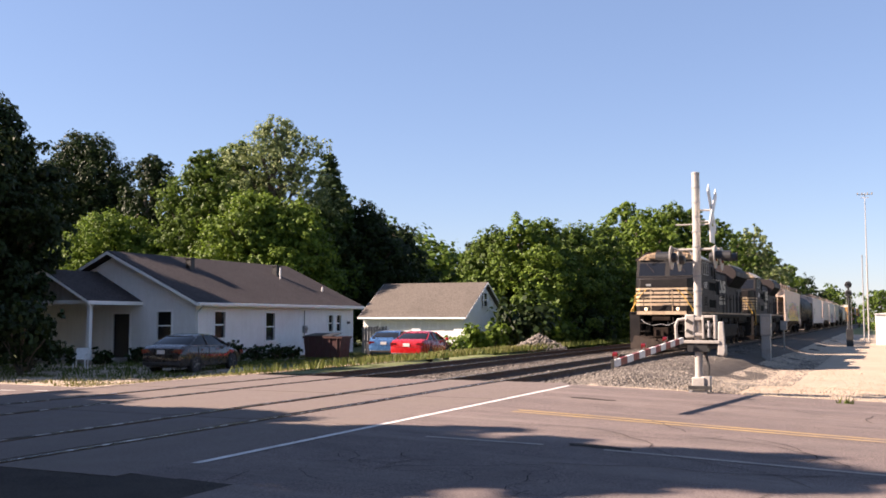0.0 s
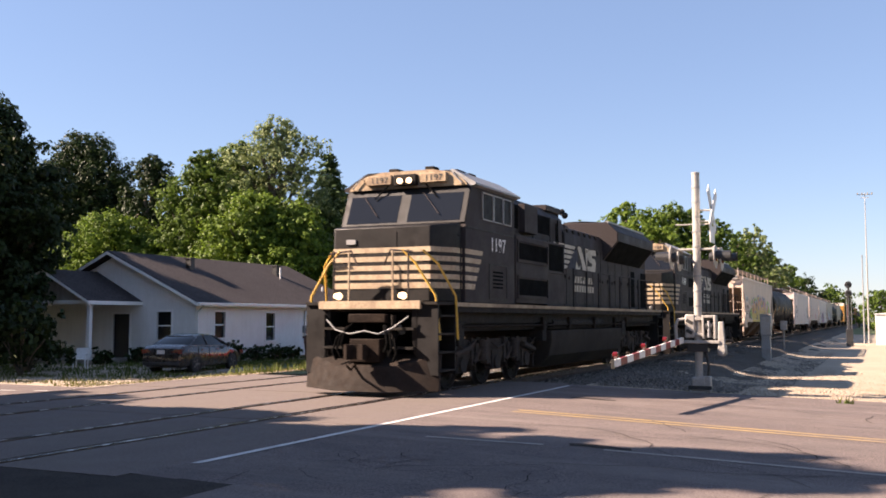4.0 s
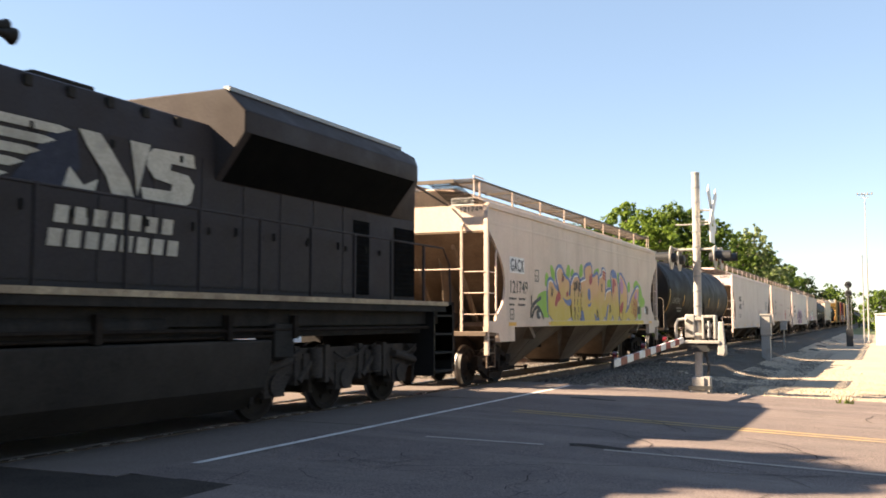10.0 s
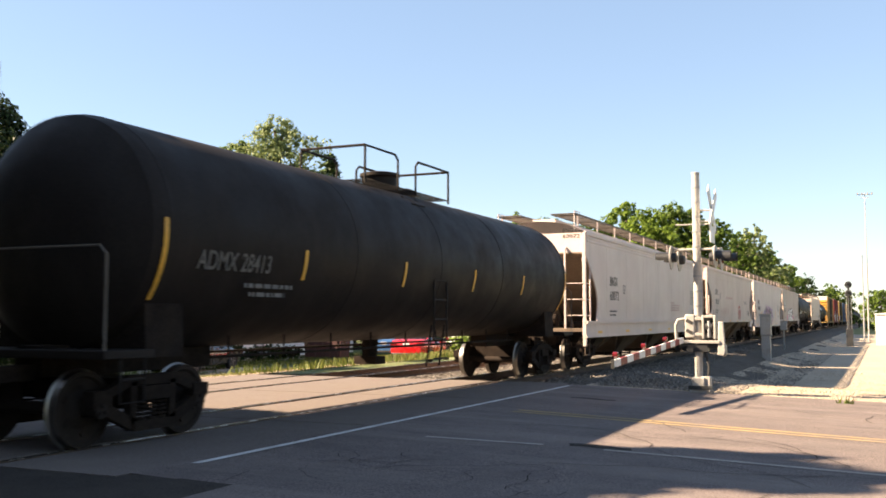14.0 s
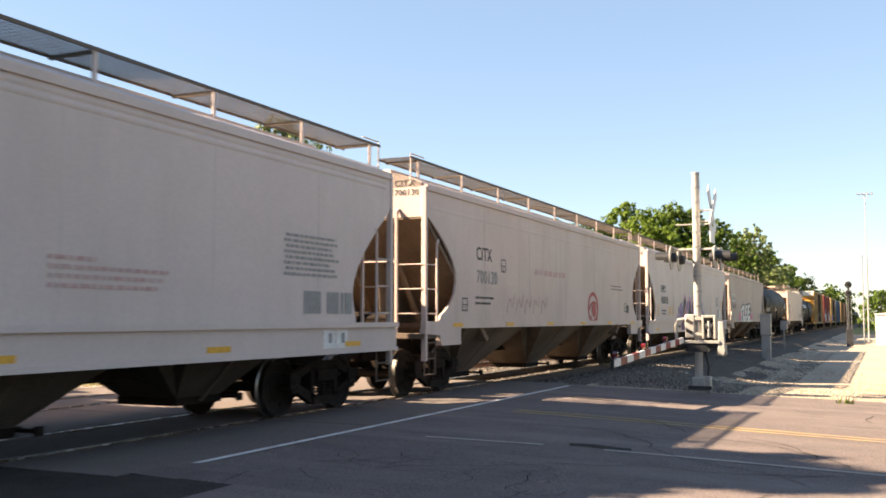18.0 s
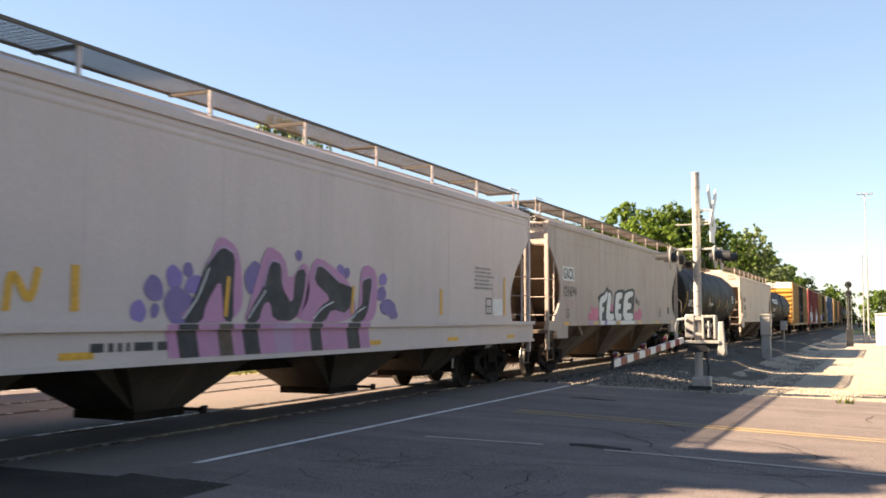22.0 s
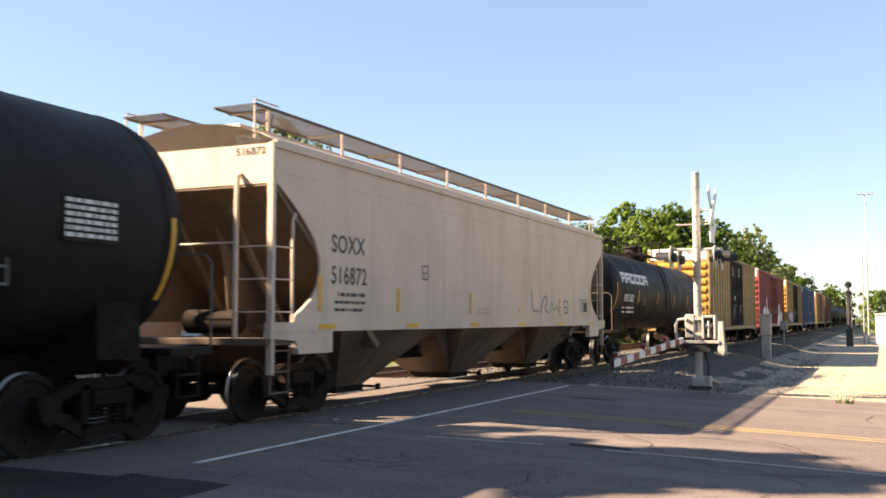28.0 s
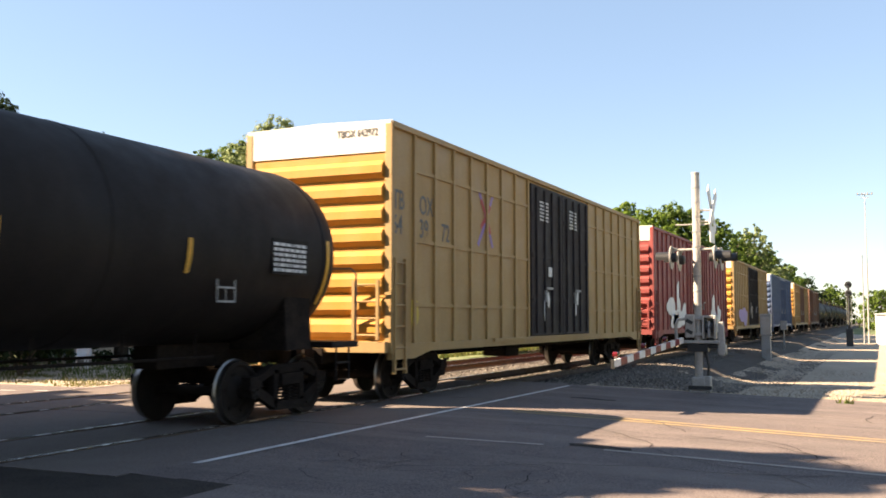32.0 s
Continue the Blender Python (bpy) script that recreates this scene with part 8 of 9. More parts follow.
def sedan(paint, label, at, length=4.85, height=1.45, width=1.83, hatch=False):
    """Nose towards +y, base on z = 0."""
    car = thing("parked_car", label, "car", at)
    L, W = length / 2, width / 2
    k = W / 0.915
    rb = -L + (0.12 if hatch else 0.62)
    dz = 0.06 if hatch else 0.0

    def ring(y, w, z0, zs, zt):
        w *= k
        half = [(w * 0.80, z0), (w * 0.96, z0 + 0.08), (w, (z0 + zs) / 2), (w * 0.985, zs), (w * 0.90, zt - 0.015), (w * 0.55, zt + 0.01)]
        return [(x, y, z) for x, z in half] + [(-x, y, z) for x, z in half[::-1]]

    part("body", Geo().rings([ring(*q) for q in ((-L, 0.74, 0.36, 0.62, 0.72), (-L + 0.06, 0.82, 0.26, 0.80, 0.92 + dz), (-L + 0.22, 0.875, 0.20, 0.87, 1.02 + dz), (-L + 0.75, 0.905, 0.19, 0.90, 1.06), (-0.3, 0.915, 0.19, 0.87, 0.99),
                                                 (0.9, 0.91, 0.19, 0.84, 0.98), (1.35, 0.90, 0.19, 0.80, 0.91), (L - 0.5, 0.87, 0.20, 0.70, 0.79), (L - 0.12, 0.78, 0.25, 0.58, 0.65), (L, 0.66, 0.36, 0.50, 0.55))]), paint, car)
    hm = height - 1.45
    top = [(rb, 0.78, 0.74, 1.03), (rb + 0.42, 0.82, 0.68, 1.27 + hm), (rb + 0.85, 0.83, 0.64, 1.41 + hm), (-0.35, 0.83, 0.62, 1.45 + hm), (0.2, 0.83, 0.62, 1.42 + hm), (0.72, 0.83, 0.66, 1.22 + hm * 0.6), (1.32, 0.82, 0.76, 0.95)]
    base = [None, (top[2][0], top[2][3]), (top[3][0], top[3][3]), (top[4][0], top[4][3])]
    part("cabin", Geo().rings([[(-wb * k, y, 0.93), (-wt * k, y, z - 0.03), (-wt * k * 0.8, y, z), (wt * k * 0.8, y, z), (wt * k, y, z - 0.03), (wb * k, y, 0.93)] for y, wb, wt, z in top]), M["glass"], car, "dark tinted windows")
    part("roof_panel", Geo().rings([[(-wt * k - 0.012, y, z - 0.05), (-wt * k * 0.8, y, z + 0.012), (wt * k * 0.8, y, z + 0.012), (wt * k + 0.012, y, z - 0.05), (wt * k * 0.8, y, z - 0.02), (-wt * k * 0.8, y, z - 0.02)] for y, wb, wt, z in ((rb + 0.72, 0, 0.65, 1.375 + hm), *top[2:5], (0.30, 0, 0.62, 1.385 + hm))]), paint, car)
    for s in (-1, 1):
        for a, b in (((s * 0.65 * k, base[1][0], base[1][1] - 0.03), (s * 0.80 * k, rb + 0.02, 1.0)), ((s * 0.63 * k, base[3][0] + 0.05, base[3][1] - 0.04), (s * 0.80 * k, 1.30, 0.96)), ((s * 0.635 * k, -0.5, height - 0.05), (s * 0.83 * k, -0.42, 0.97))):
            part("pillar", Geo().cyl(a, b, 0.03, 8), paint, car)
        part("side_trim", Geo().tube([(s * W * 0.925, rb + 0.1, 1.02), (s * W * 0.93, 1.25, 0.97)], 0.014), M["steel_grey"], car)
        part("mirror", Geo().lathe([(0.86, 0.02), (0.88, 0.08), (0.98, 0.09), (1.02, 0.02)], 10, "y", at=(s * (W + 0.08), -0.02, 1.03)), paint, car)
        for y in (-0.62, 0.52):
            part("door_handle", Geo().bx((s * (W + 0.005), y - 0.35, 0.86), (0.03, 0.18, 0.03)), paint, car)
        for y0, y1 in ((-1.25, -0.46), (-0.44, 0.72)):
            part("door_seam", Geo().box(min(s * (W - 0.02), s * (W + 0.003)), max(s * (W - 0.02), s * (W + 0.003)), y0 - 0.006, y0 + 0.006, 0.35, 0.95), M["black_paint"], car)
        part("tail_light", Geo().prism([(s * (W * 0.45), 0.76), (s * (W * 0.90), 0.74), (s * (W * 0.93), 0.90), (s * (W * 0.62), 0.90)], -L + 0.02, -L + 0.25), M["red_glass"], car, "red tail light")
        part("headlight", Geo().prism([(s * (W * 0.55), 0.6), (s * (W * 0.96), 0.62), (s * (W * 0.96), 0.76), (s * (W * 0.6), 0.7)], L - 0.35, L - 0.05), M["glass"], car)
        for y in (-L + 1.02, L - 0.98):
            ty = part("tyre", Geo().lathe([(s * (W - 0.24), 0.20), (s * (W - 0.24), 0.29), (s * (W - 0.21), 0.325), (s * (W - 0.04), 0.325), (s * (W + 0.005), 0.29), (s * (W + 0.005), 0.21)], 24, at=(0, y, 0.325)), M["tar"], car, "black tyre")
            rm = Geo().lathe([(s * (W - 0.05), 0.215), (s * (W + 0.0), 0.21), (s * (W - 0.02), 0.18), (s * (W - 0.03), 0.02)], 20, at=(0, y, 0.325))
            for i in range(5):
                a = i * 1.2566
                rm.bx((s * (W - 0.01), y + 0.1 * math.cos(a), 0.325 + 0.1 * math.sin(a)), (0.03, 0.05, 0.2), turn=Matrix.Rotation(a - math.pi / 2, 3, "X"))
            part("rim", rm, M["aluminium"], ty, "alloy wheel rim")
            part("wheel_arch", Geo().lathe([(s * (W - 0.1), 0.37), (s * (W + 0.004), 0.37), (s * (W + 0.004), 0.34), (s * (W - 0.1), 0.34)], 24, at=(0, y, 0.345), caps=False), M["tar"], car)
    part("boot_seam", Geo().box(-W * 0.75, W * 0.75, -L - 0.004, -L + 0.06, 0.70, 0.712), M["black_paint"], car)
    part("rear_plate", Geo().bx((0, -L - 0.004, 0.80), (0.32, 0.02, 0.15)), M["letters_white"], car, "plain pale plate")
    part("rear_bumper", Geo().box(-W * 0.85, W * 0.85, -L - 0.02, -L + 0.1, 0.30, 0.42), M["black_paint"], car, bevel=0.02)
    return car


sedan(car_paint("paint_bronze", (0.045, 0.036, 0.034), 0.4), "dark bronze-grey four-door sedan parked on the gravel drive", pose(-15.6, 31.3, GZ + 0.0, 0, 0, 8))
sedan(car_paint("paint_red", (0.42, 0.012, 0.014), 0.1), "bright red compact sedan parked in tall grass", pose(-11.25, 43.2, -0.50, 0, 0, 6), 4.5, 1.42, 1.8)
sedan(car_paint("paint_blue", (0.06, 0.16, 0.34), 0.3), "blue hatchback parked in front of the garage", pose(-15.05, 47.6, -0.56, 0, 0, 12), 4.4, 1.44, 1.8, True)


# ---- crossing signal with lowered gate ----
BX, BY, BZ = 5.67, 21.94, -0.12
sg = thing("crossing_signal", "aluminium crossing signal mast with flashing lights and lowered gate", "crossing signal", Matrix.Translation((BX, BY, BZ)))
al = M["aluminium"]
part("mast", Geo().cyl((0, 0, 0.3), (0, 0, 4.86), 0.085, 18), al, sg, "weathered aluminium mast")
part("mast_cap", Geo().lathe([(4.86, 0.09), (4.9, 0.09), (4.92, 0.03)], 16, "z"), al, sg)
for k in range(9):
    part("mast_band", Geo().lathe([(0, 0.088), (0.005, 0.094), (0.045, 0.094), (0.05, 0.088)], 16, "z", at=(0, 0, 1.9 + k * 0.33), caps=False), M["steel_grey"], sg)
part("base_casting", Geo().box(-0.20, 0.20, -0.18, 0.18, 0.0, 0.07).box(-0.14, 0.14, -0.14, 0.14, 0.07, 0.36), al, sg, "square base casting", bevel=0.02)
part("junction_box", Geo().box(0.06, 0.26, -0.10, 0.1, 0.02, 0.38), al, sg, "aluminium junction box", bevel=0.02)
part("base_band", Geo().box(-0.2, 0.3, -0.22, -0.2, 0.10, 0.18), M["black_paint"], sg)
for i in range(4):
    part("anchor_bolt", Geo().cyl((0.18 * (-1) ** i, 0.17 * (-1) ** (i // 2), 0), (0.18 * (-1) ** i, 0.17 * (-1) ** (i // 2), 0.16), 0.018, 8), M["steel_grey"], sg)
part("conduit", Geo().tube([(0.2, -0.02, 0.4), (0.22, -0.02, 0.6), (0.14, -0.02, 0.95), (0.16, -0.02, 1.2)], 0.03), M["black_paint"], sg, "black cable conduit")
gm = part("gate_mechanism", Geo().box(-0.27, -0.05, -0.13, 0.10, 1.22, 1.74), al, sg, "weathered gate drive housing", bevel=0.03)
for z in (1.36, 1.58):
    part("housing_slot", Geo().bx((-0.17, -0.134, z), (0.15, 0.012, 0.075), turn=Matrix.Rotation(0.5, 3, "Y")), M["black_paint"], gm, "dark slanted slot")
rf_ = part("side_frame", Geo().box(0.10, 0.15, -0.14, 0.12, 1.2, 1.72).box(0.35, 0.40, -0.14, 0.12, 1.2, 1.72).box(0.15, 0.35, -0.14, 0.12, 1.66, 1.72).box(0.15, 0.35, 0.04, 0.10, 1.22, 1.66), al, sg, "open cast side frame", bevel=0.012)
part("gear_drum", Geo().cyl((0.17, -0.02, 1.46), (0.33, -0.02, 1.46), 0.13, 16), M["black_paint"], rf_)
part("frame_link", Geo().cyl((0.25, -0.12, 1.24), (0.25, -0.12, 1.6), 0.03, 8), M["steel_grey"], rf_)
for z in (1.30, 1.64):
    part("clamp", Geo().box(-0.13, 0.13, -0.12, 0.12, z - 0.035, z + 0.035), al, sg, "mast clamp", bevel=0.01)
part("mount_plate", Geo().box(-0.52, 0.48, -0.17, -0.06, 1.10, 1.17).box(-0.3, 0.42, -0.06, 0.14, 1.10, 1.16), al, sg, "flat mounting plate", bevel=0.01)
part("support_arm", Geo().tube([(-0.46, -0.1, 1.16), (-0.47, -0.1, 1.5), (-0.42, -0.1, 1.62), (-0.27, -0.08, 1.64)], 0.035, 8), al, sg, "curved gate support arm")
part("counterweight_arm", Geo().prism([(0.43, 0.86), (0.56, 0.82), (0.60, 0.95), (0.56, 1.58), (0.45, 1.58)], -0.14, -0.06), al, sg, "long counterweight arm", bevel=0.02)
part("counterweight", Geo().box(0.40, 0.60, -0.06, 0.10, 0.84, 1.08), M["steel_grey"], sg, bevel=0.03)
part("gate_pivot", Geo().cyl((-0.40, -0.05, 1.05), (0.46, -0.05, 1.05), 0.055, 12).box(-0.22, 0.22, -0.14, 0.12, 0.92, 1.09), M["black_paint"], sg)
# gate arm: alternating red and white boards, three lamps on it
A, B = Vector((-0.30, -0.25, 1.17)), Vector((-0.50, -5.55, 0.87))
turn = (B - A).to_track_quat("-Y", "Z").to_matrix()
arm = part("gate_arm", Geo().bx((A + B) / 2, (0.03, (B - A).length, 0.10), turn=turn), M["white_paint"], sg, "striped gate arm")
n = 13
for i in range(n):
    c = A + (B - A) * ((i + 0.5) / n)
    part("arm_board", Geo().bx(c, (0.05, (B - A).length / n - 0.004, 0.125), turn=turn), M["red_paint"] if i % 2 else M["white_paint"], arm, "red reflective board" if i % 2 else "white reflective board")
for f in (0.30, 0.62, 0.97):
    c = A + (B - A) * f
    lp = part("arm_lamp", Geo().lathe([(-0.05, 0.025), (-0.04, 0.055), (0.04, 0.055), (0.05, 0.025)], 14, at=(c.x, c.y, c.z + 0.14)), M["red_glass"], arm, "red gate lamp")
    part("lamp_bracket", Geo().bx((c.x, c.y, c.z + 0.08), (0.03, 0.05, 0.1)), M["steel_grey"], lp)
part("arm_tip", Geo().bx(B + Vector((0, -0.02, 0)), (0.055, 0.03, 0.16), turn=turn), M["black_paint"], arm)
# flashing lights, a pair to each side of the mast, facing both ways along the road
part("light_arm", Geo().cyl((-0.5, 0, 3.18), (0.5, 0, 3.18), 0.03, 10).cyl((-0.42, -0.48, 3.18), (-0.42, 0.48, 3.18), 0.028, 10).cyl((0.42, -0.48, 3.18), (0.42, 0.48, 3.18), 0.028, 10), al, sg)
for s in (-1, 1):
    for y in (-0.46, 0.46):
        x = s * 0.46
        u = part("flasher", Geo().lathe([(x, 0.02), (x, 0.26), (x + s * 0.02, 0.26), (x + s * 0.02, 0.02)], 24, at=(0, y, 2.98)), al, sg, "round light background disc")
        part("lens", Geo().lathe([(x + s * 0.02, 0.10), (x + s * 0.05, 0.10), (x + s * 0.07, 0.02)], 18, at=(0, y, 2.98)), M["red_glass"], u, "red lens")
        hood = Geo()
        pts = [(math.cos(a) * 0.13, math.sin(a) * 0.13) for a in [math.radians(-20 + 220 * i / 12) for i in range(13)]]
        inner = [(p * 0.93, q * 0.93) for p, q in pts[::-1]]
        hood.prism([(y + p, 2.98 + q) for p, q in pts + inner], x + s * 0.02, x + s * 0.34, "x")
        part("hood", hood, M["black_paint"], u, "black visor hood")
        part("lamp_housing", Geo().lathe([(x - s * 0.12, 0.06), (x - s * 0.10, 0.10), (x, 0.11)], 14, at=(0, y, 2.98)), M["black_paint"], u)
        part("hanger", Geo().cyl((s * 0.42, y, 3.18), (s * 0.44, y, 3.0), 0.022, 8), al, u)
# crossbuck, seen almost from its edge
cb = part("crossbuck", Geo().bx((0.34, 0, 4.05), (0.02, 0.22, 1.30), turn=Matrix.Rotation(radians(48), 3, "X")), M["white_paint"], sg, "white crossbuck sign board")
part("crossbuck_board", Geo().bx((0.365, 0, 4.05), (0.02, 0.22, 1.30), turn=Matrix.Rotation(radians(-48), 3, "X")), M["white_paint"], cb)
part("tracks_plate", Geo().box(0.33, 0.35, -0.3, 0.3, 3.32, 3.68), M["white_paint"], cb, "white plate below the crossbuck")
part("sign_bracket", Geo().cyl((0, 0, 4.05), (0.34, 0, 4.05), 0.02, 8).cyl((0, 0, 3.8), (0.34, 0, 3.8), 0.02, 8).cyl((-0.45, 0, 3.74), (0.34, 0, 3.74), 0.016, 8), al, sg)

# ---- beside the track further along ----
rc = thing("relay_cabinet", "grey metal relay cabinet on a pedestal", "signal cabinet", pose(3.9, 52.6, -0.2))
part("pedestal", Geo().box(-0.22, 0.22, -0.2, 0.2, -0.6, 0.85), M["steel_grey"], rc, bevel=0.02)
part("cabinet", Geo().box(-0.26, 0.26, -0.26, 0.26, 0.85, 1.9), M["steel_grey"], rc, bevel=0.03)
part("cabinet_roof", Geo().prism([(-0.30, 1.9), (0.30, 1.9), (0.24, 1.98), (-0.24, 1.98)], -0.30, 0.30), al, rc)
part("cabinet_door", Geo().box(-0.21, 0.21, -0.28, -0.26, 0.92, 1.84), al, rc)
sb = thing("switch_box", "small grey trackside box on a post", "signal box", pose(3.6, 66.0, -0.2))
part("post", Geo().cyl((0, 0, -0.6), (0, 0, 1.1), 0.05, 8), M["steel_grey"], sb)
part("box", Geo().box(-0.2, 0.2, -0.15, 0.15, 1.0, 1.6), M["steel_grey"], sb, bevel=0.02)
rs_ = thing("railway_signal", "black two-head railway signal on a post", "railway signal", pose(6.75, 92, -0.25))
part("post", Geo().cyl((0, 0, -0.7), (0, 0, 4.75), 0.09, 10), M["black_paint"], rs_)
part("case", Geo().box(-0.28, 0.28, -0.25, 0.25, -0.7, 0.9), M["black_paint"], rs_, bevel=0.03)
for z in (4.0, 4.75):
    hd = part("signal_head", Geo().lathe([(-0.3, 0.26), (-0.26, 0.30), (-0.2, 0.30), (-0.2, 0.02)], 20, "y", at=(0, 0, z)), M["black_paint"], rs_, "round black signal head")
    part("visor", Geo().prism([(0.14 * math.cos(a * 0.5), z + 0.14 * math.sin(a * 0.5)) for a in range(7)] + [(0.12 * math.cos(a * 0.5), z + 0.12 * math.sin(a * 0.5)) for a in range(6, -1, -1)], -0.62, -0.3), M["black_paint"], hd)
part("signal_ladder", Geo().box(-0.2, -0.17, 0.2, 0.23, -0.7, 4.8).box(0.17, 0.2, 0.2, 0.23, -0.7, 4.8), M["steel_grey"], rs_)
tw = thing("light_mast", "tall thin steel mast with a crossarm on top", "mast", pose(8.15, 104, -0.25))
part("lower_pole", Geo().cyl((0, 0, -0.7), (0, 0, 8.2), 0.09, 12, 0.07), al, tw)
part("upper_pole", Geo().cyl((0, 0, 8.2), (0, 0, 14.2), 0.055, 10, 0.035), al, tw)
part("crossarm", Geo().box(-0.7, 0.7, -0.03, 0.03, 14.0, 14.06).box(-0.4, 0.4, -0.03, 0.03, 13.7, 13.75), al, tw)
for x in (-0.65, -0.25, 0.25, 0.65):
    part("floodlight", Geo().bx((x, -0.08, 14.14), (0.14, 0.12, 0.16)), M["steel_grey"], tw)
pl = thing("utility_pole", "short grey metal pole", "pole", pose(7.75, 103, -0.25))
part("pole", Geo().cyl((0, 0, -0.7), (0, 0, 8.0), 0.07, 10, 0.05), M["steel_grey"], pl)
sh = thing("equipment_shelter", "white metal equipment shelter beside the track", "shelter", pose(10.6, 99, -0.28))
part("shelter_wall", Geo().box(-1.8, 1.8, -1.2, 1.2, -0.7, 2.2), M["white_paint"], sh, bevel=0.03)
part("shelter_roof", Geo().prism([(-1.9, 2.2), (1.9, 2.2), (1.9, 2.28), (0, 2.42), (-1.9, 2.28)], -1.3, 1.3), M["white_paint"], sh)
part("shelter_door", Geo().box(-0.5, 0.4, -1.23, -1.2, 0.1, 2.0), M["steel_grey"], sh)


# ---- trees, shrubs, grass ----
def leaf_mesh(name, centres, normals, sizes, mat, rng, long=1.5):
    """One leaf spray per centre: two crossing pointed cards, each four corners."""
    n = len(centres)
    t = rng.normal(size=(n, 3))
    t -= normals * np.sum(t * normals, 1, keepdims=True)
    t /= np.linalg.norm(t, axis=1, keepdims=True) + 1e-9
    b = np.cross(normals, t)
    s = sizes[:, None]
    vs = np.stack([centres - t * s * long * 0.5, centres + b * s * 0.5 + normals * s * 0.12, centres + t * s * long * 0.5, centres - b * s * 0.5 + normals * s * 0.12], 1).reshape(-1, 3)
    me = bpy.data.meshes.new(name)
    me.vertices.add(4 * n), me.loops.add(4 * n), me.polygons.add(n)
    me.vertices.foreach_set("co", vs.astype(np.float32).ravel())
    me.loops.foreach_set("vertex_index", np.arange(4 * n, dtype=np.int32))
    me.polygons.foreach_set("loop_start", np.arange(0, 4 * n, 4, dtype=np.int32))
    me.materials.append(mat)
    me.update()
    return me


def lobes_leaves(lobes, density, size, rng):
    cs, ns, ss = [], [], []
    for c, r in lobes:
        r = np.array(r)
        k = max(30, int(density * (r[0] * r[1] + r[1] * r[2] + r[0] * r[2])))
        m = max(16, k // 24)
        h = rng.normal(size=(m, 3))
        h /= np.linalg.norm(h, axis=1, keepdims=True)
        h *= rng.uniform(0.5, 1.10, (m, 1))
        w = rng.uniform(0.11, 0.31, m)
        pick = rng.integers(0, m, k)
        d = rng.normal(size=(k, 3))
        d /= np.linalg.norm(d, axis=1, keepdims=True)
        rad = rng.uniform(0.15, 1.0, (k, 1)) ** 0.45
        p = np.array(c) + r * (h[pick] + d * rad * w[pick][:, None])
        nn = h[pick] * 0.55 + d * 0.8 + rng.normal(size=(k, 3)) * 0.35 + np.array([0, 0, 0.35])
        nn /= np.linalg.norm(nn, axis=1, keepdims=True)
        cs.append(p), ns.append(nn), ss.append(rng.uniform(0.6, 1.35, k) * size)
    return np.concatenate(cs), np.concatenate(ns), np.concatenate(ss)


def tree(x, y, h, r, mat, label, seed, low=0.25, density=34, size=0.34, lobes=17, name="tree", airy=1.0):
    """A broadleaf tree: tapered trunk, limbs, a crown of leaf sprays in uneven lobes."""
    rng = np.random.default_rng(seed)
    z = level(x, y)
    ob = thing(name, label, "tree", pose(x, y, z - 0.1, 0, 0, float(rng.uniform(0, 360))))
    lb, g = [], Geo()
    tr = 0.022 * h + 0.05
    top = np.array([rng.normal() * 0.04 * h, rng.normal() * 0.04 * h, h * 0.72])
    g.tube([(0, 0, 0), (top[0] * 0.2, top[1] * 0.2, h * 0.25), (top[0] * 0.6, top[1] * 0.6, h * 0.5), tuple(top)], tr, 8)
    g.v = [(p[0] * (1 - 0.65 * p[2] / h), p[1] * (1 - 0.65 * p[2] / h), p[2]) for p in g.v]
    for i in range(lobes):
        f = (i + 0.5) / lobes
        zc = h * (low + (0.93 - low) * f)
        prof = math.sin(math.pi * min(1, 0.18 + 0.80 * f)) ** 0.6
        a = i * 2.4 + rng.uniform(-0.5, 0.5)
        d = r * prof * rng.uniform(0.35, 0.8) * (0.4 if f > 0.88 else 1)
        lr = r * rng.uniform(0.30, 0.50) * (0.75 + 0.35 * prof)
        c = (d * math.cos(a), d * math.sin(a), zc)
        c = (c[0], c[1], min(c[2], h - lr * 0.75))
        lb.append((c, (lr, lr, lr * rng.uniform(0.65, 0.95))))
        s0 = max(0.15, zc / h - 0.22)
        g.tube([(top[0] * s0, top[1] * s0, h * s0), (c[0] * 0.5, c[1] * 0.5, (h * s0 + c[2]) / 2), c], tr * 0.28, 5)
    part("trunk", g, M["bark"], ob, "brown bark trunk and limbs")
    c, n, s = lobes_leaves(lb, density * airy, size, rng)
    part("crown", leaf_mesh("crown", c, n, s, M[mat], rng), None, ob, "leafy crown")
    return ob


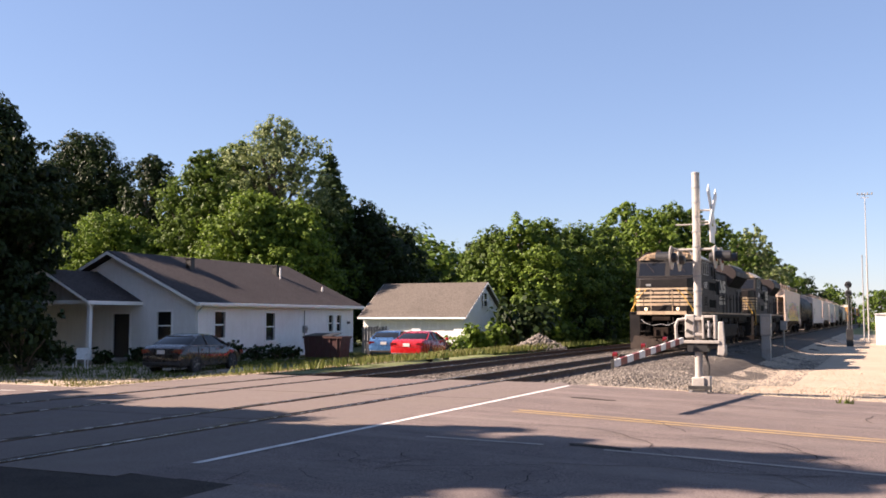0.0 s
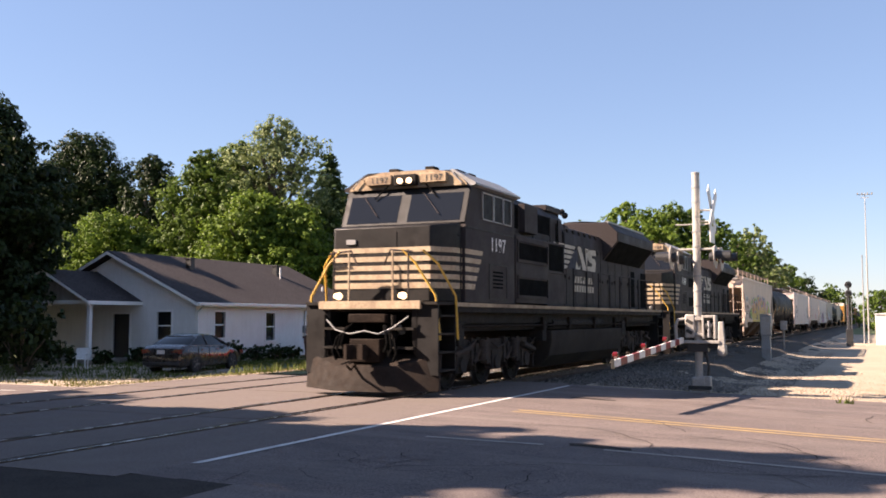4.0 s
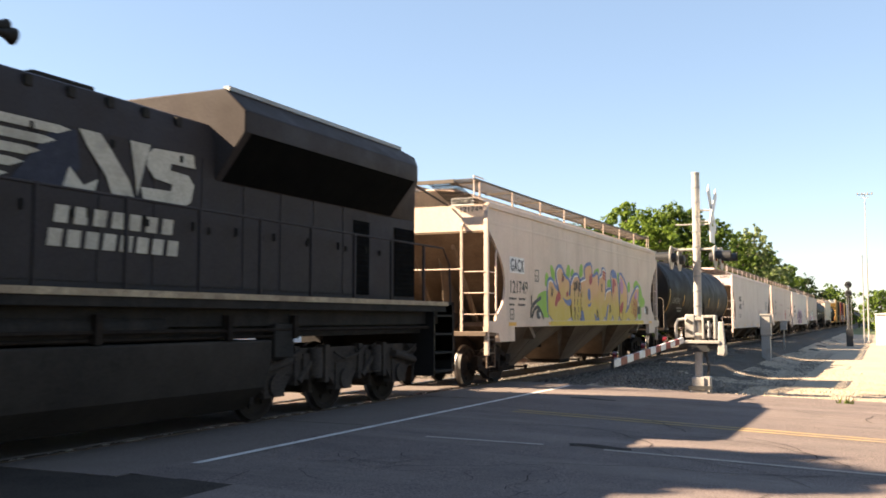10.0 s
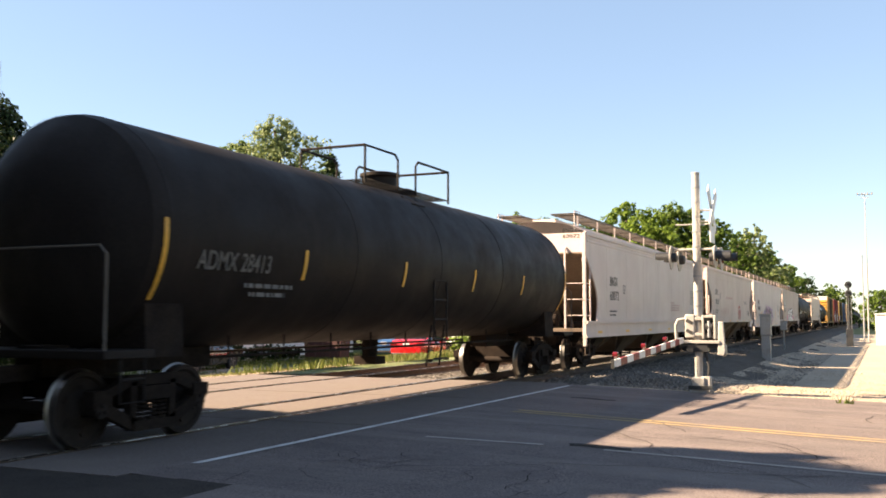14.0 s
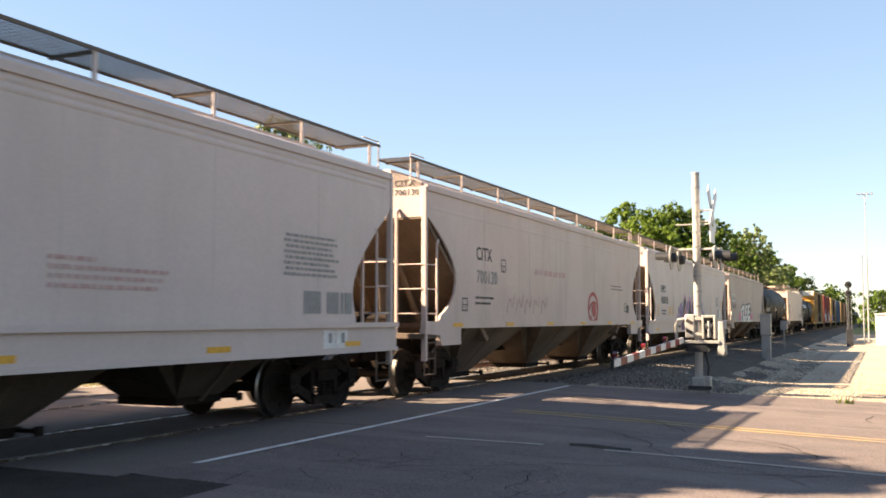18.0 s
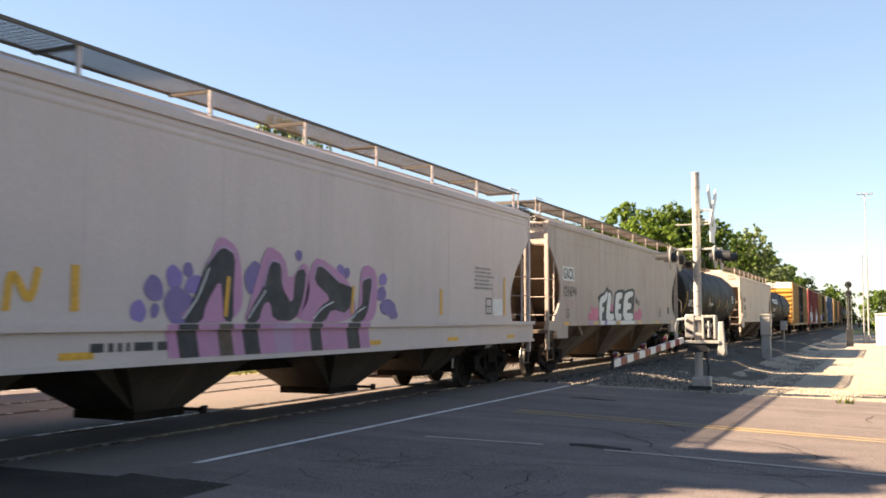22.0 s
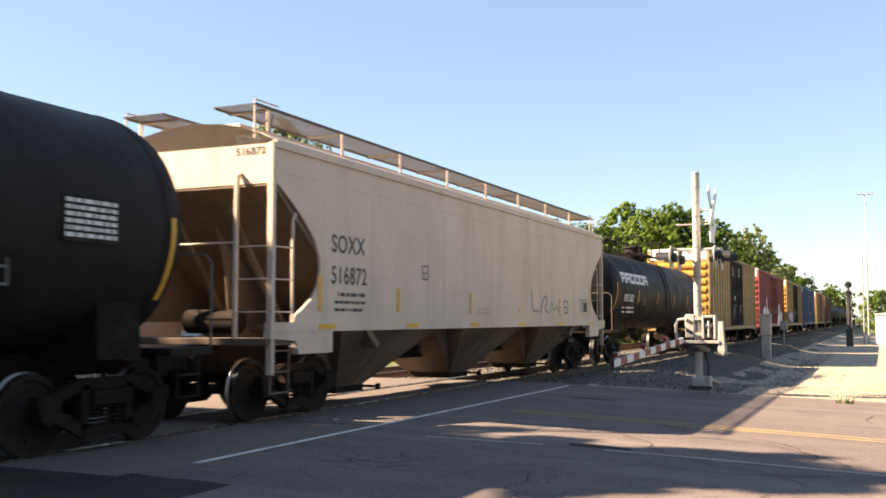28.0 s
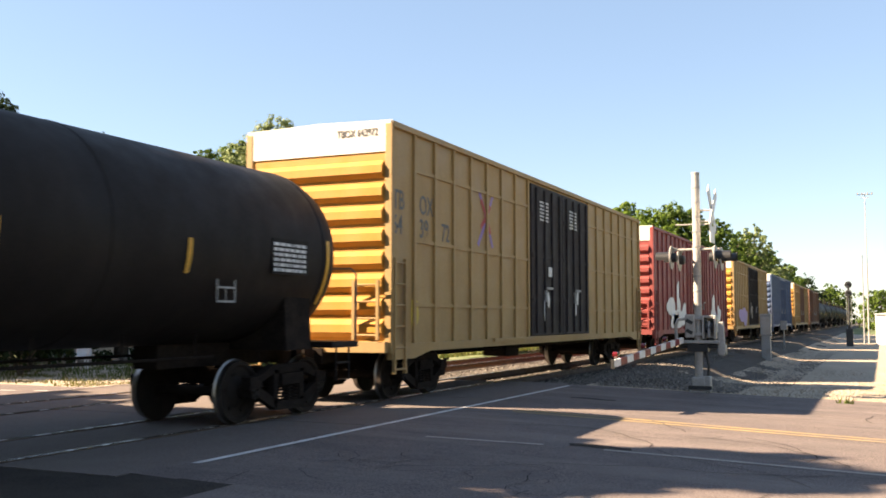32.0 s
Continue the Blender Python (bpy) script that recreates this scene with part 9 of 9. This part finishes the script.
def spruce(x, y, h, r, label, seed):
    rng = np.random.default_rng(seed)
    ob = thing("spruce_tree", label, "tree", pose(x, y, level(x, y) - 0.1))
    part("trunk", Geo().cyl((0, 0, 0), (0, 0, h), 0.22, 8, 0.03), M["bark"], ob)
    cs, ns, ss = [], [], []
    for i in range(26):
        f = i / 26
        z, rr = h * (0.12 + 0.87 * f), r * (1 - f) ** 0.85 + 0.15
        for k in range(9):
            a = k * 0.698 + i * 1.3
            ln = rr * rng.uniform(0.75, 1.15)
            m = int(ln * 22) + 6
            t = rng.uniform(0.1, 1, m)
            p = np.stack([np.cos(a) * t * ln, np.sin(a) * t * ln, z - 0.35 * ln * t ** 1.3], 1) + rng.normal(size=(m, 3)) * 0.10
            cs.append(p), ns.append(np.tile([[0, 0, 1.0]], (m, 1)) + rng.normal(size=(m, 3)) * 0.5), ss.append(rng.uniform(0.15, 0.34, m))
    n = np.concatenate(ns)
    n /= np.linalg.norm(n, axis=1, keepdims=True)
    part("crown", leaf_mesh("crown", np.concatenate(cs), n, np.concatenate(ss), M["leaf_spruce"], rng, 2.0), None, ob, "drooping dark needles")
    return ob


def shrub(x, y, h, r, mat, label, seed, size=0.2, density=70):
    rng = np.random.default_rng(seed)
    ob = thing("shrub", label, "shrub", pose(x, y, level(x, y) - 0.05))
    g, lb = Geo(), []
    for i in range(9):
        a, d = i * 2.4, r * 0.55 * math.sqrt(i / 9)
        c = (d * math.cos(a), d * math.sin(a), h * (0.35 + 0.35 * rng.uniform()))
        lb.append((c, (r * 0.48, r * 0.48, h * 0.36)))
        g.tube([(0, 0, 0), (c[0] * 0.5, c[1] * 0.5, c[2] * 0.6), c], 0.03, 5)
    part("stem", g, M["bark"], ob, "branching woody stem")
    c, n, s = lobes_leaves(lb, density, size, rng)
    c[:, 2] = np.maximum(c[:, 2], 0.03)
    part("foliage", leaf_mesh("foliage", c, n, s, M[mat], rng), None, ob, "dense leaves")
    return ob


def placed(px, d):
    """A spot d metres ahead of the eye, px thousandths aside of its axis."""
    l = px / 1000 * d
    return 9.39 - 0.4118 * d + 0.911 * l, 0.911 * d + 0.4118 * l


# dark crowns carry shade and bright crowns sunlight in their leaf colour
DARK, MID, LIT = "tall broadleaf tree with shade put into its dark green leaves", "large green broadleaf tree behind the house", "yellow-green broadleaf tree with sunlight put into its leaf colour"
# aside (thousandths), distance, height, crown radius, leaf, label, low, airy
STAND = []
for i, (px, d, h, r, mat, lab, low, airy) in enumerate((
        (-478, 43.5, 12.2, 3.6, "leaf_dark_shaded", "tree beside the porch with shade put into its dark leaves", 0.16, 1.3),
        (-565, 44, 13.0, 4.4, "leaf_dark_shaded", "tree beside the porch with shade put into its dark leaves", 0.15, 1.2),
        (-372, 88, 19.3, 6.2, "leaf_dark_shaded", DARK, 0.2, 1.0), (-430, 88, 16.3, 5.6, "leaf_dark_shaded", DARK, 0.2, 1.0), (-300, 82, 16.4, 3.6, "leaf_dark_shaded", DARK, 0.2, 1.1),
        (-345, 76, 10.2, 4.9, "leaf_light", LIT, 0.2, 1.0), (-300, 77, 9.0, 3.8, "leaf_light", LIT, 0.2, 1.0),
        (-246, 72, 15.2, 3.6, "leaf_mid", MID, 0.2, 1.0), (-215, 76, 16.6, 4.2, "leaf_mid", MID, 0.25, 0.9), (-172, 73, 17.8, 4.5, "leaf_silver", "tall maple with silvery leaves, sunlight put into their colour", 0.3, 0.48),
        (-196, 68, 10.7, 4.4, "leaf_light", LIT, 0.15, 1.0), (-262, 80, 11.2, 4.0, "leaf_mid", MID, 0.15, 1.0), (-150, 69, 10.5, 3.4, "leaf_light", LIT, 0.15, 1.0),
        (-112, 80, 12.6, 4.6, "leaf_mid", MID, 0.12, 1.2), (-78, 80, 11.6, 3.9, "leaf_dark_shaded", DARK, 0.12, 1.2), (-50, 86, 10.4, 3.6, "leaf_dark_shaded", DARK, 0.12, 1.2), (-92, 84, 7.6, 1.8, "leaf_light", LIT, 0.15, 0.8), (-112, 84, 7.2, 1.6, "leaf_mid", MID, 0.15, 0.8),
        (-22, 135, 10.5, 5.0, "leaf_mid", "distant green broadleaf tree", 0.1, 0.7), (8, 130, 11.0, 4.5, "leaf_mid", "distant green broadleaf tree", 0.1, 0.7), (32, 125, 12.4, 4.6, "leaf_dark_shaded", "distant green broadleaf tree", 0.1, 0.7),
        (52, 70, 8.6, 3.2, "leaf_mid", "leafy tree at the wood's edge", 0.02, 1.0), (80, 69, 9.3, 3.4, "leaf_light", "sunlit tree at the wood's edge", 0.02, 1.0), (108, 71, 9.2, 3.3, "leaf_mid", "leafy tree at the wood's edge", 0.02, 1.0), (136, 75, 9.3, 3.5, "leaf_mid", "leafy tree at the wood's edge", 0.02, 1.0),
        (162, 78, 9.6, 3.6, "leaf_mid", "leafy tree at the wood's edge", 0.02, 1.0), (188, 88, 13.0, 4.0, "leaf_light", "airy tree with bare twigs in its top", 0.05, 0.75), (212, 84, 11.4, 3.6, "leaf_light", "sunlit tree along the railway", 0.03, 1.0),
        (236, 98, 13.6, 4.2, "leaf_mid", "leafy tree along the railway", 0.05, 0.9), (258, 100, 13.4, 4.0, "leaf_mid", "leafy tree along the railway", 0.05, 0.9), (282, 108, 12.8, 4.4, "leaf_mid", "leafy tree along the railway", 0.05, 0.9),
        (302, 122, 12.6, 4.2, "leaf_mid", "leafy tree along the railway", 0.05, 0.8), (321, 136, 14.6, 4.4, "leaf_silver", "tall pale-leaved tree along the railway", 0.05, 0.7), (336, 150, 12.6, 4.5, "leaf_mid", "leafy tree along the railway", 0.05, 0.7),
        (354, 185, 11.8, 5.2, "leaf_mid", "distant tree along the railway", 0.05, 0.5), (372, 215, 11.0, 5.4, "leaf_dark_shaded", "distant tree along the railway", 0.05, 0.5), (402, 265, 10.4, 7.0, "leaf_mid", "distant round green tree", 0.05, 0.4),
        (452, 200, 8.4, 5.0, "leaf_mid", "distant tree past the railway", 0.05, 0.5), (478, 190, 8.0, 5.0, "leaf_mid", "distant tree past the railway", 0.05, 0.5))):
    x, y = placed(px, d)
    far = max(1.0, d / 75)
    tree(x, y, h + 0.2, r, mat, lab, 100 + i, low, 190 / far ** 1.7, 0.150 * far ** 0.85, 30 if d < 100 else 24, airy=airy)
x, y = placed(-118, 78)
spruce(x, y, 16.0, 4.6, "tall dark spruce with drooping branches", 7)
# trees added out of view to shade road and yard, most on the near side of the road, behind the eye's left shoulder
for i, (x, y, h, r) in enumerate(((-10.2, 3.2, 14.0, 4.0), (-16.0, 4.2, 13.0, 4.6), (-21.5, 5.4, 13.5, 4.8), (-27.5, 6.0, 14.0, 4.8), (-9.0, -3.0, 15.0, 3.8), (-14.0, -4.0, 14.0, 5.0), (-20.5, -2.5, 13.0, 5.0), (-27.0, -1.0, 13.0, 5.0), (-31.0, 20.5, 12.0, 5.0), (-37.0, 30.5, 13.0, 4.8), (-34.0, 25.5, 11.5, 4.6), (-28.4, 24.4, 13.0, 4.8), (-35.5, 34.6, 13.0, 4.6), (-42.0, 33.0, 14.0, 5.0))):
    tree(x, y, h * 1.09, r, "leaf_mid", "out-of-view tree added to shade the road and yard", 300 + i, 0.26, 62, 0.44, 26)
# shrubs and hedges
# the two big yard bushes have their shade put into dark leaves
for i, (x, y, h, r, mat, lab, sz) in enumerate((
        (-18.8, 25.6, 2.75, 1.75, "leaf_dark_shaded", "large rounded evergreen bush in the yard", 0.16), (-20.6, 27.6, 2.7, 1.8, "leaf_dark_shaded", "large dark rounded evergreen bush in the yard", 0.16),
        (-18.4, 37.9, 1.1, 0.55, "leaf_dark_shaded", "small dark shrub by the house wall", 0.14), (-18.6, 39.6, 0.8, 0.8, "leaf_dark_shaded", "low shrub by the house wall", 0.14), (-18.6, 41.3, 0.8, 0.9, "leaf_dark_shaded", "low shrub by the house wall", 0.14), (-18.5, 42.6, 0.7, 0.7, "leaf_dark_shaded", "low shrub by the house wall", 0.14),
        (-12.6, 52.6, 1.9, 0.9, "leaf_light", "tall weedy bush beside the garage", 0.2), (-11.6, 53.4, 1.9, 1.2, "leaf_light", "tall weedy bush beside the garage", 0.2), (-11.6, 56.5, 2.4, 1.2, "leaf_mid", "leafy bush beside the garage", 0.22), (-12.4, 50.2, 1.1, 1.0, "leaf_light", "low weedy bush by the grass", 0.16),
        (-22.6, 33.6, 0.8, 0.6, "leaf_dark_shaded", "small shrub at the porch", 0.14), (-22.0, 35.2, 0.8, 0.6, "leaf_dark_shaded", "small shrub at the porch", 0.14))):
    shrub(x, y, h, r, mat, lab, 500 + i, sz)
for i in range(22):
    y = 56 + i * 4.6
    shrub(-10.6 - 1.3 * (i % 3) * 0.5, y, 3.2 + 1.2 * math.sin(i * 2.1), 2.3, "leaf_mid" if i % 3 else "leaf_dark_shaded", "undergrowth at the wood's edge along the railway", 540 + i, 0.3, 26)
rng = np.random.default_rng(5)


def far_wood(name, pts, label, mat, density=26.0, size=0.55):
    lb = []
    for x, y, h in pts:
        lb.append(((x, y, h * 0.5 - 0.4), (h * 0.62, h * 0.62, h * 0.55)))
    c, n, s = lobes_leaves(lb, density, size, rng)
    return tagged(new(name, leaf_mesh(name, c, n, s, M[mat], rng)), label, "trees", kind="stuff")


far_wood("far_woods", [(-70 + 6 * math.sin(i), 100 + i * 9, 9 + 2.5 * math.sin(i * 1.7)) for i in range(16)] + [(-40 + i * 1.2, 250 + i * 14, 10 + 2 * math.sin(i * 2.3)) for i in range(20)]
         + [(16 + i * 9, 300 - i * 6, 8 + 2 * math.sin(i * 1.9)) for i in range(22)] + [(-40 - i * 7, 105 + 5 * math.sin(i * 3), 11 + 2 * math.sin(i)) for i in range(14)],
         "distant line of green woods", "leaf_mid")


# unseen woods added to block sky light, behind the eye and along the far side of the strip
far_wood("woods_behind", [(-34 + i * 6.2, -15.5 - 3.5 * (i % 2), 15 + 2.5 * math.sin(i * 1.7)) for i in range(7)], "unseen trees added behind the eye to block sky light", "leaf_mid", 9, 0.9)
far_wood("woods_beside", [(36 + 3.5 * (i % 2), -8 + i * 7.0, 9 + 2 * math.sin(i * 2.1)) for i in range(17) if not 1 < i < 5], "unseen trees added beyond the gravel strip to block sky light", "leaf_mid", 9, 0.9)


def blades(name, areas, count, mat, label, h0, h1, seed):
    """Grass blades scattered over patches (x0, x1, y0, y1)."""
    rg = np.random.default_rng(seed)
    total = sum((a[1] - a[0]) * (a[3] - a[2]) for a in areas)
    P = []
    for x0, x1, y0, y1 in areas:
        k = int(count * (x1 - x0) * (y1 - y0) / total)
        q = np.stack([rg.uniform(x0, x1, k), rg.uniform(y0, y1, k)], 1)
        keep = np.array([noise.noise((a * 0.8, b * 0.8, seed)) + 0.35 * noise.noise((a * 2.6, b * 2.6, seed)) for a, b in q]) > -0.12
        P.append(q[keep])
    P = np.concatenate(P)
    n = len(P)
    z = np.array([level(a, b) for a, b in P]) - 0.01
    a = rg.uniform(0, 6.28, n)
    hh = rg.uniform(h0, h1, n)
    w = 0.018 + 0.05 * hh
    d = np.stack([np.cos(a), np.sin(a)], 1)
    lean = rg.normal(size=(n, 2)) * 0.35 * hh[:, None]
    base = np.concatenate([P, z[:, None]], 1)
    off = np.concatenate([d * w[:, None], np.zeros((n, 1))], 1)
    tip = base + np.concatenate([lean, hh[:, None]], 1)
    vs = np.stack([base - off, base + off, tip + off * 0.15, tip - off * 0.15], 1).reshape(-1, 3)
    me = bpy.data.meshes.new(name)
    me.vertices.add(4 * n), me.loops.add(4 * n), me.polygons.add(n)
    me.vertices.foreach_set("co", vs.astype(np.float32).ravel())
    me.loops.foreach_set("vertex_index", np.arange(4 * n, dtype=np.int32))
    me.polygons.foreach_set("loop_start", np.arange(0, 4 * n, 4, dtype=np.int32))
    me.materials.append(M[mat])
    me.update()
    return tagged(new(name, me), label, "grass", kind="stuff")


blades("tall_grass", [(-13.5, -7.4, 36.5, 42.0), (-12.5, -7.4, 42.0, 56)], 16000, "grass_dry", "tall yellow-green grass and weeds round the parked car", 0.10, 0.36, 3)
blades("lawn_grass", [(-32, -15, 31.5, 36), (-19.3, -12, 36, 50), (-26, -13, 25.5, 31)], 16000, "grass", "rough lawn grass in front of the house", 0.05, 0.18, 4)
blades("verge_grass", [(-22, -7.2, 22.2, 26), (-12, -7.2, 26, 36)], 7000, "grass_dry", "dry thin grass along the gravel edge", 0.04, 0.14, 6)
blades("track_weeds", [(-8.8, -7.2, 56, 100), (-9, -7, 24, 56)], 5000, "grass", "weeds beside the ballast", 0.08, 0.35, 7)


blades("roadside_weed", [(8.5, 8.85, 21.15, 21.45)], 70, "grass", "small green weed tuft at the road edge", 0.05, 0.2, 2)


# ---- loose stones ----
def stones(name, spots, label, seed, mat="stone"):
    """spots: (x, y, z, size) rows of one array; each stone is an uneven six-pointed lump."""
    rg = np.random.default_rng(seed)
    n = len(spots)
    base = np.array([(1, 0, 0), (-1, 0, 0), (0, 1, 0), (0, -1, 0), (0, 0, 1), (0, 0, -1)], float)
    tri = np.array([(0, 2, 4), (2, 1, 4), (1, 3, 4), (3, 0, 4), (2, 0, 5), (1, 2, 5), (3, 1, 5), (0, 3, 5)])
    v = base[None] * spots[:, None, 3:4] * rg.uniform(0.55, 1.15, (n, 6, 1)) + rg.normal(size=(n, 6, 3)) * spots[:, None, 3:4] * 0.22 + spots[:, None, :3]
    f = (tri[None] + (np.arange(n) * 6)[:, None, None]).reshape(-1)
    me = bpy.data.meshes.new(name)
    me.vertices.add(6 * n), me.loops.add(24 * n), me.polygons.add(8 * n)
    me.vertices.foreach_set("co", v.astype(np.float32).ravel())
    me.loops.foreach_set("vertex_index", f.astype(np.int32))
    me.polygons.foreach_set("loop_start", np.arange(0, 24 * n, 3, dtype=np.int32))
    me.materials.append(M[mat])
    me.update()
    return tagged(new(name, me), label, "gravel", kind="stuff")


def bed_z(x):
    """Top of the ballast across the two tracks."""
    xs = [-7.6, -6.1, -3.0, -2.1, -1.6, 1.7, 2.3, 3.5, 4.0]
    zs = [-0.5, -0.20, -0.19, -0.24, -0.19, -0.19, -0.22, -0.30, -0.34]
    return np.interp(x, xs, zs)


rg = np.random.default_rng(11)
k = 30000
yy = 22.4 + 50 * rg.uniform(0, 1, k) ** 1.7
xx = np.where(rg.uniform(0, 1, k) < 0.62, rg.uniform(0.9, 6.4, k), rg.uniform(-6.8, 0.9, k))
keep = np.abs(np.abs(xx) - 0.7525) > 0.1
xx, yy = xx[keep], yy[keep]
heap = 0.16 * np.exp(-((xx - 3.3) / 1.15) ** 2) * np.clip((yy - 22.4) / 2.5, 0, 1) * np.clip((34 - yy) / 8, 0, 1)
lv = np.array([level(a, b) for a, b in zip(xx, yy)])
zz = bed_z(xx) + (lv - bed_z(xx)) * np.clip((xx - 2.1) / 1.2, 0, 1) + heap + 0.01
stones("ballast_stones", np.stack([xx, yy, zz, rg.uniform(0.020, 0.046, len(xx))], 1), "pale grey crushed stone ballast beside the track", 12)
g = Geo()
xs, ys = steps((1.6, 7.6, 0.3)), steps((22.3, 50, 0.6), (50, 120, 2.0))
vs = [(x, y, bed_z(x) + (level(x, y) - bed_z(x)) * min(1, max(0, (x - 2.1) / 1.2)) - 0.03 + 0.16 * math.exp(-((x - 3.3) / 1.15) ** 2) * min(1, max(0, (y - 22.4) / 2.5)) * min(1, max(0, (34 - y) / 8)) + (0.04 if x < 5.2 else 0) + 0.05 * noise.noise((x * 0.7, y * 0.35, 9)) * min(1, max(0, (y - 22.4) / 2.5))) for y in ys for x in xs]
n = len(xs)
g.add(vs, [(j * n + i, j * n + i + 1, (j + 1) * n + i + 1, (j + 1) * n + i) for j in range(len(ys) - 1) for i in range(n - 1)])
tagged(new("ballast_shoulder", g.mesh("ballast_shoulder", M["ballast_bed"], fix=False)), "heaped dark grey ballast shoulder", "ballast", kind="structure")
k = 7000
gx, gy = rg.uniform(4.0, 11.5, k), 22.0 + 28 * rg.uniform(0, 1, k) ** 1.5
stones("loose_gravel", np.stack([gx, gy, np.array([level(a, b) for a, b in zip(gx, gy)]) + 0.02, rg.uniform(0.010, 0.026, k)], 1), "loose tan gravel on the strip", 13, "gravel_bed")
k = 3500
gx, gy = rg.uniform(-14, -7.2, k), rg.uniform(22.2, 33, k)
stones("drive_gravel", np.stack([gx, gy, np.array([level(a, b) for a, b in zip(gx, gy)]) + 0.02, rg.uniform(0.02, 0.04, k)], 1), "loose pale gravel by the driveway", 14, "gravel_bed")
k = 900
a, b = rg.uniform(0, 6.28, k), np.sqrt(rg.uniform(0, 1, k))
stones("stone_heap", np.stack([-8.3 + 1.5 * b * np.cos(a), 52.3 + 2.0 * b * np.sin(a), -0.2 + 0.85 * (1 - b), rg.uniform(0.05, 0.12, k)], 1), "heap of pale broken stone beside the track", 15)

# cracks and patches in the asphalt
rn = random.Random(4)
for i in range(26):
    x, y = rn.uniform(2.9, 9.5), rn.uniform(7.8, 21)
    d = rn.uniform(-0.5, 0.5) + (1.57 if i % 3 == 0 else 0)
    pts = [(x, y)]
    for k in range(rn.randint(4, 11)):
        d += rn.uniform(-0.5, 0.5)
        pts.append((pts[-1][0] + 0.32 * math.cos(d), pts[-1][1] + 0.32 * math.sin(d)))
    if all(2.7 < p[0] < 12 and 7.7 < p[1] < 21.6 for p in pts):
        band("asphalt_crack", pts, rn.uniform(0.008, 0.018), M["asphalt_dark"], "thin dark crack in the asphalt", 0.007, "crack")
for i in range(20):
    x, y = 3.2 + 3.0 * rn.random() ** 1.3, rn.uniform(7.9, 10.6)
    d = rn.uniform(0, 6.28)
    pts = [(x, y)]
    for k in range(rn.randint(3, 7)):
        d += rn.uniform(-0.9, 0.9)
        pts.append((pts[-1][0] + 0.17 * math.cos(d), pts[-1][1] + 0.17 * math.sin(d)))
    if all(2.9 < p[0] < 12 and 7.65 < p[1] < 21.6 for p in pts):
        band("asphalt_crack", pts, rn.uniform(0.005, 0.013), M["asphalt_dark"], "short branching crack in the asphalt", 0.007, "crack")
for x, y, w, l in ((6.1, 12.1, 0.25, 0.8), (4.2, 18.6, 0.2, 0.9)):
    band("asphalt_patch", [(x + l * (i / 6 - 0.5), y + 0.06 * math.sin(i)) for i in range(7)], w, M["asphalt_dark"], "dark repair patch in the asphalt", 0.006, "road patch")


# ---- what moves: the train runs through, its wheels roll ----
def motions():
    for car, u in CARS:
        walk(car, [(t, Matrix.Translation((0, u - run(t), 0))) for t in range(33)])
    for key, r, y in (("lead", 0.457, -0.889), ("trail", 0.457, 0.889), ("loco_lead", 0.533, -2.03), ("loco_mid", 0.533, 0.0), ("loco_trail", 0.533, 2.03)):
        first, *rest = SETS[key]
        rows = [(i / 15, Matrix.Translation((0, y, r)) @ Matrix.Rotation(run(i / 15) / r, 4, "X")) for i in range(481)]
        walk(first, rows)
        for o in rest:
            o.rotation_mode = "QUATERNION"
            keys = o.animation_data_create()
            keys.action = first.animation_data.action
            keys.action_slot = first.animation_data.action_slot


motions()
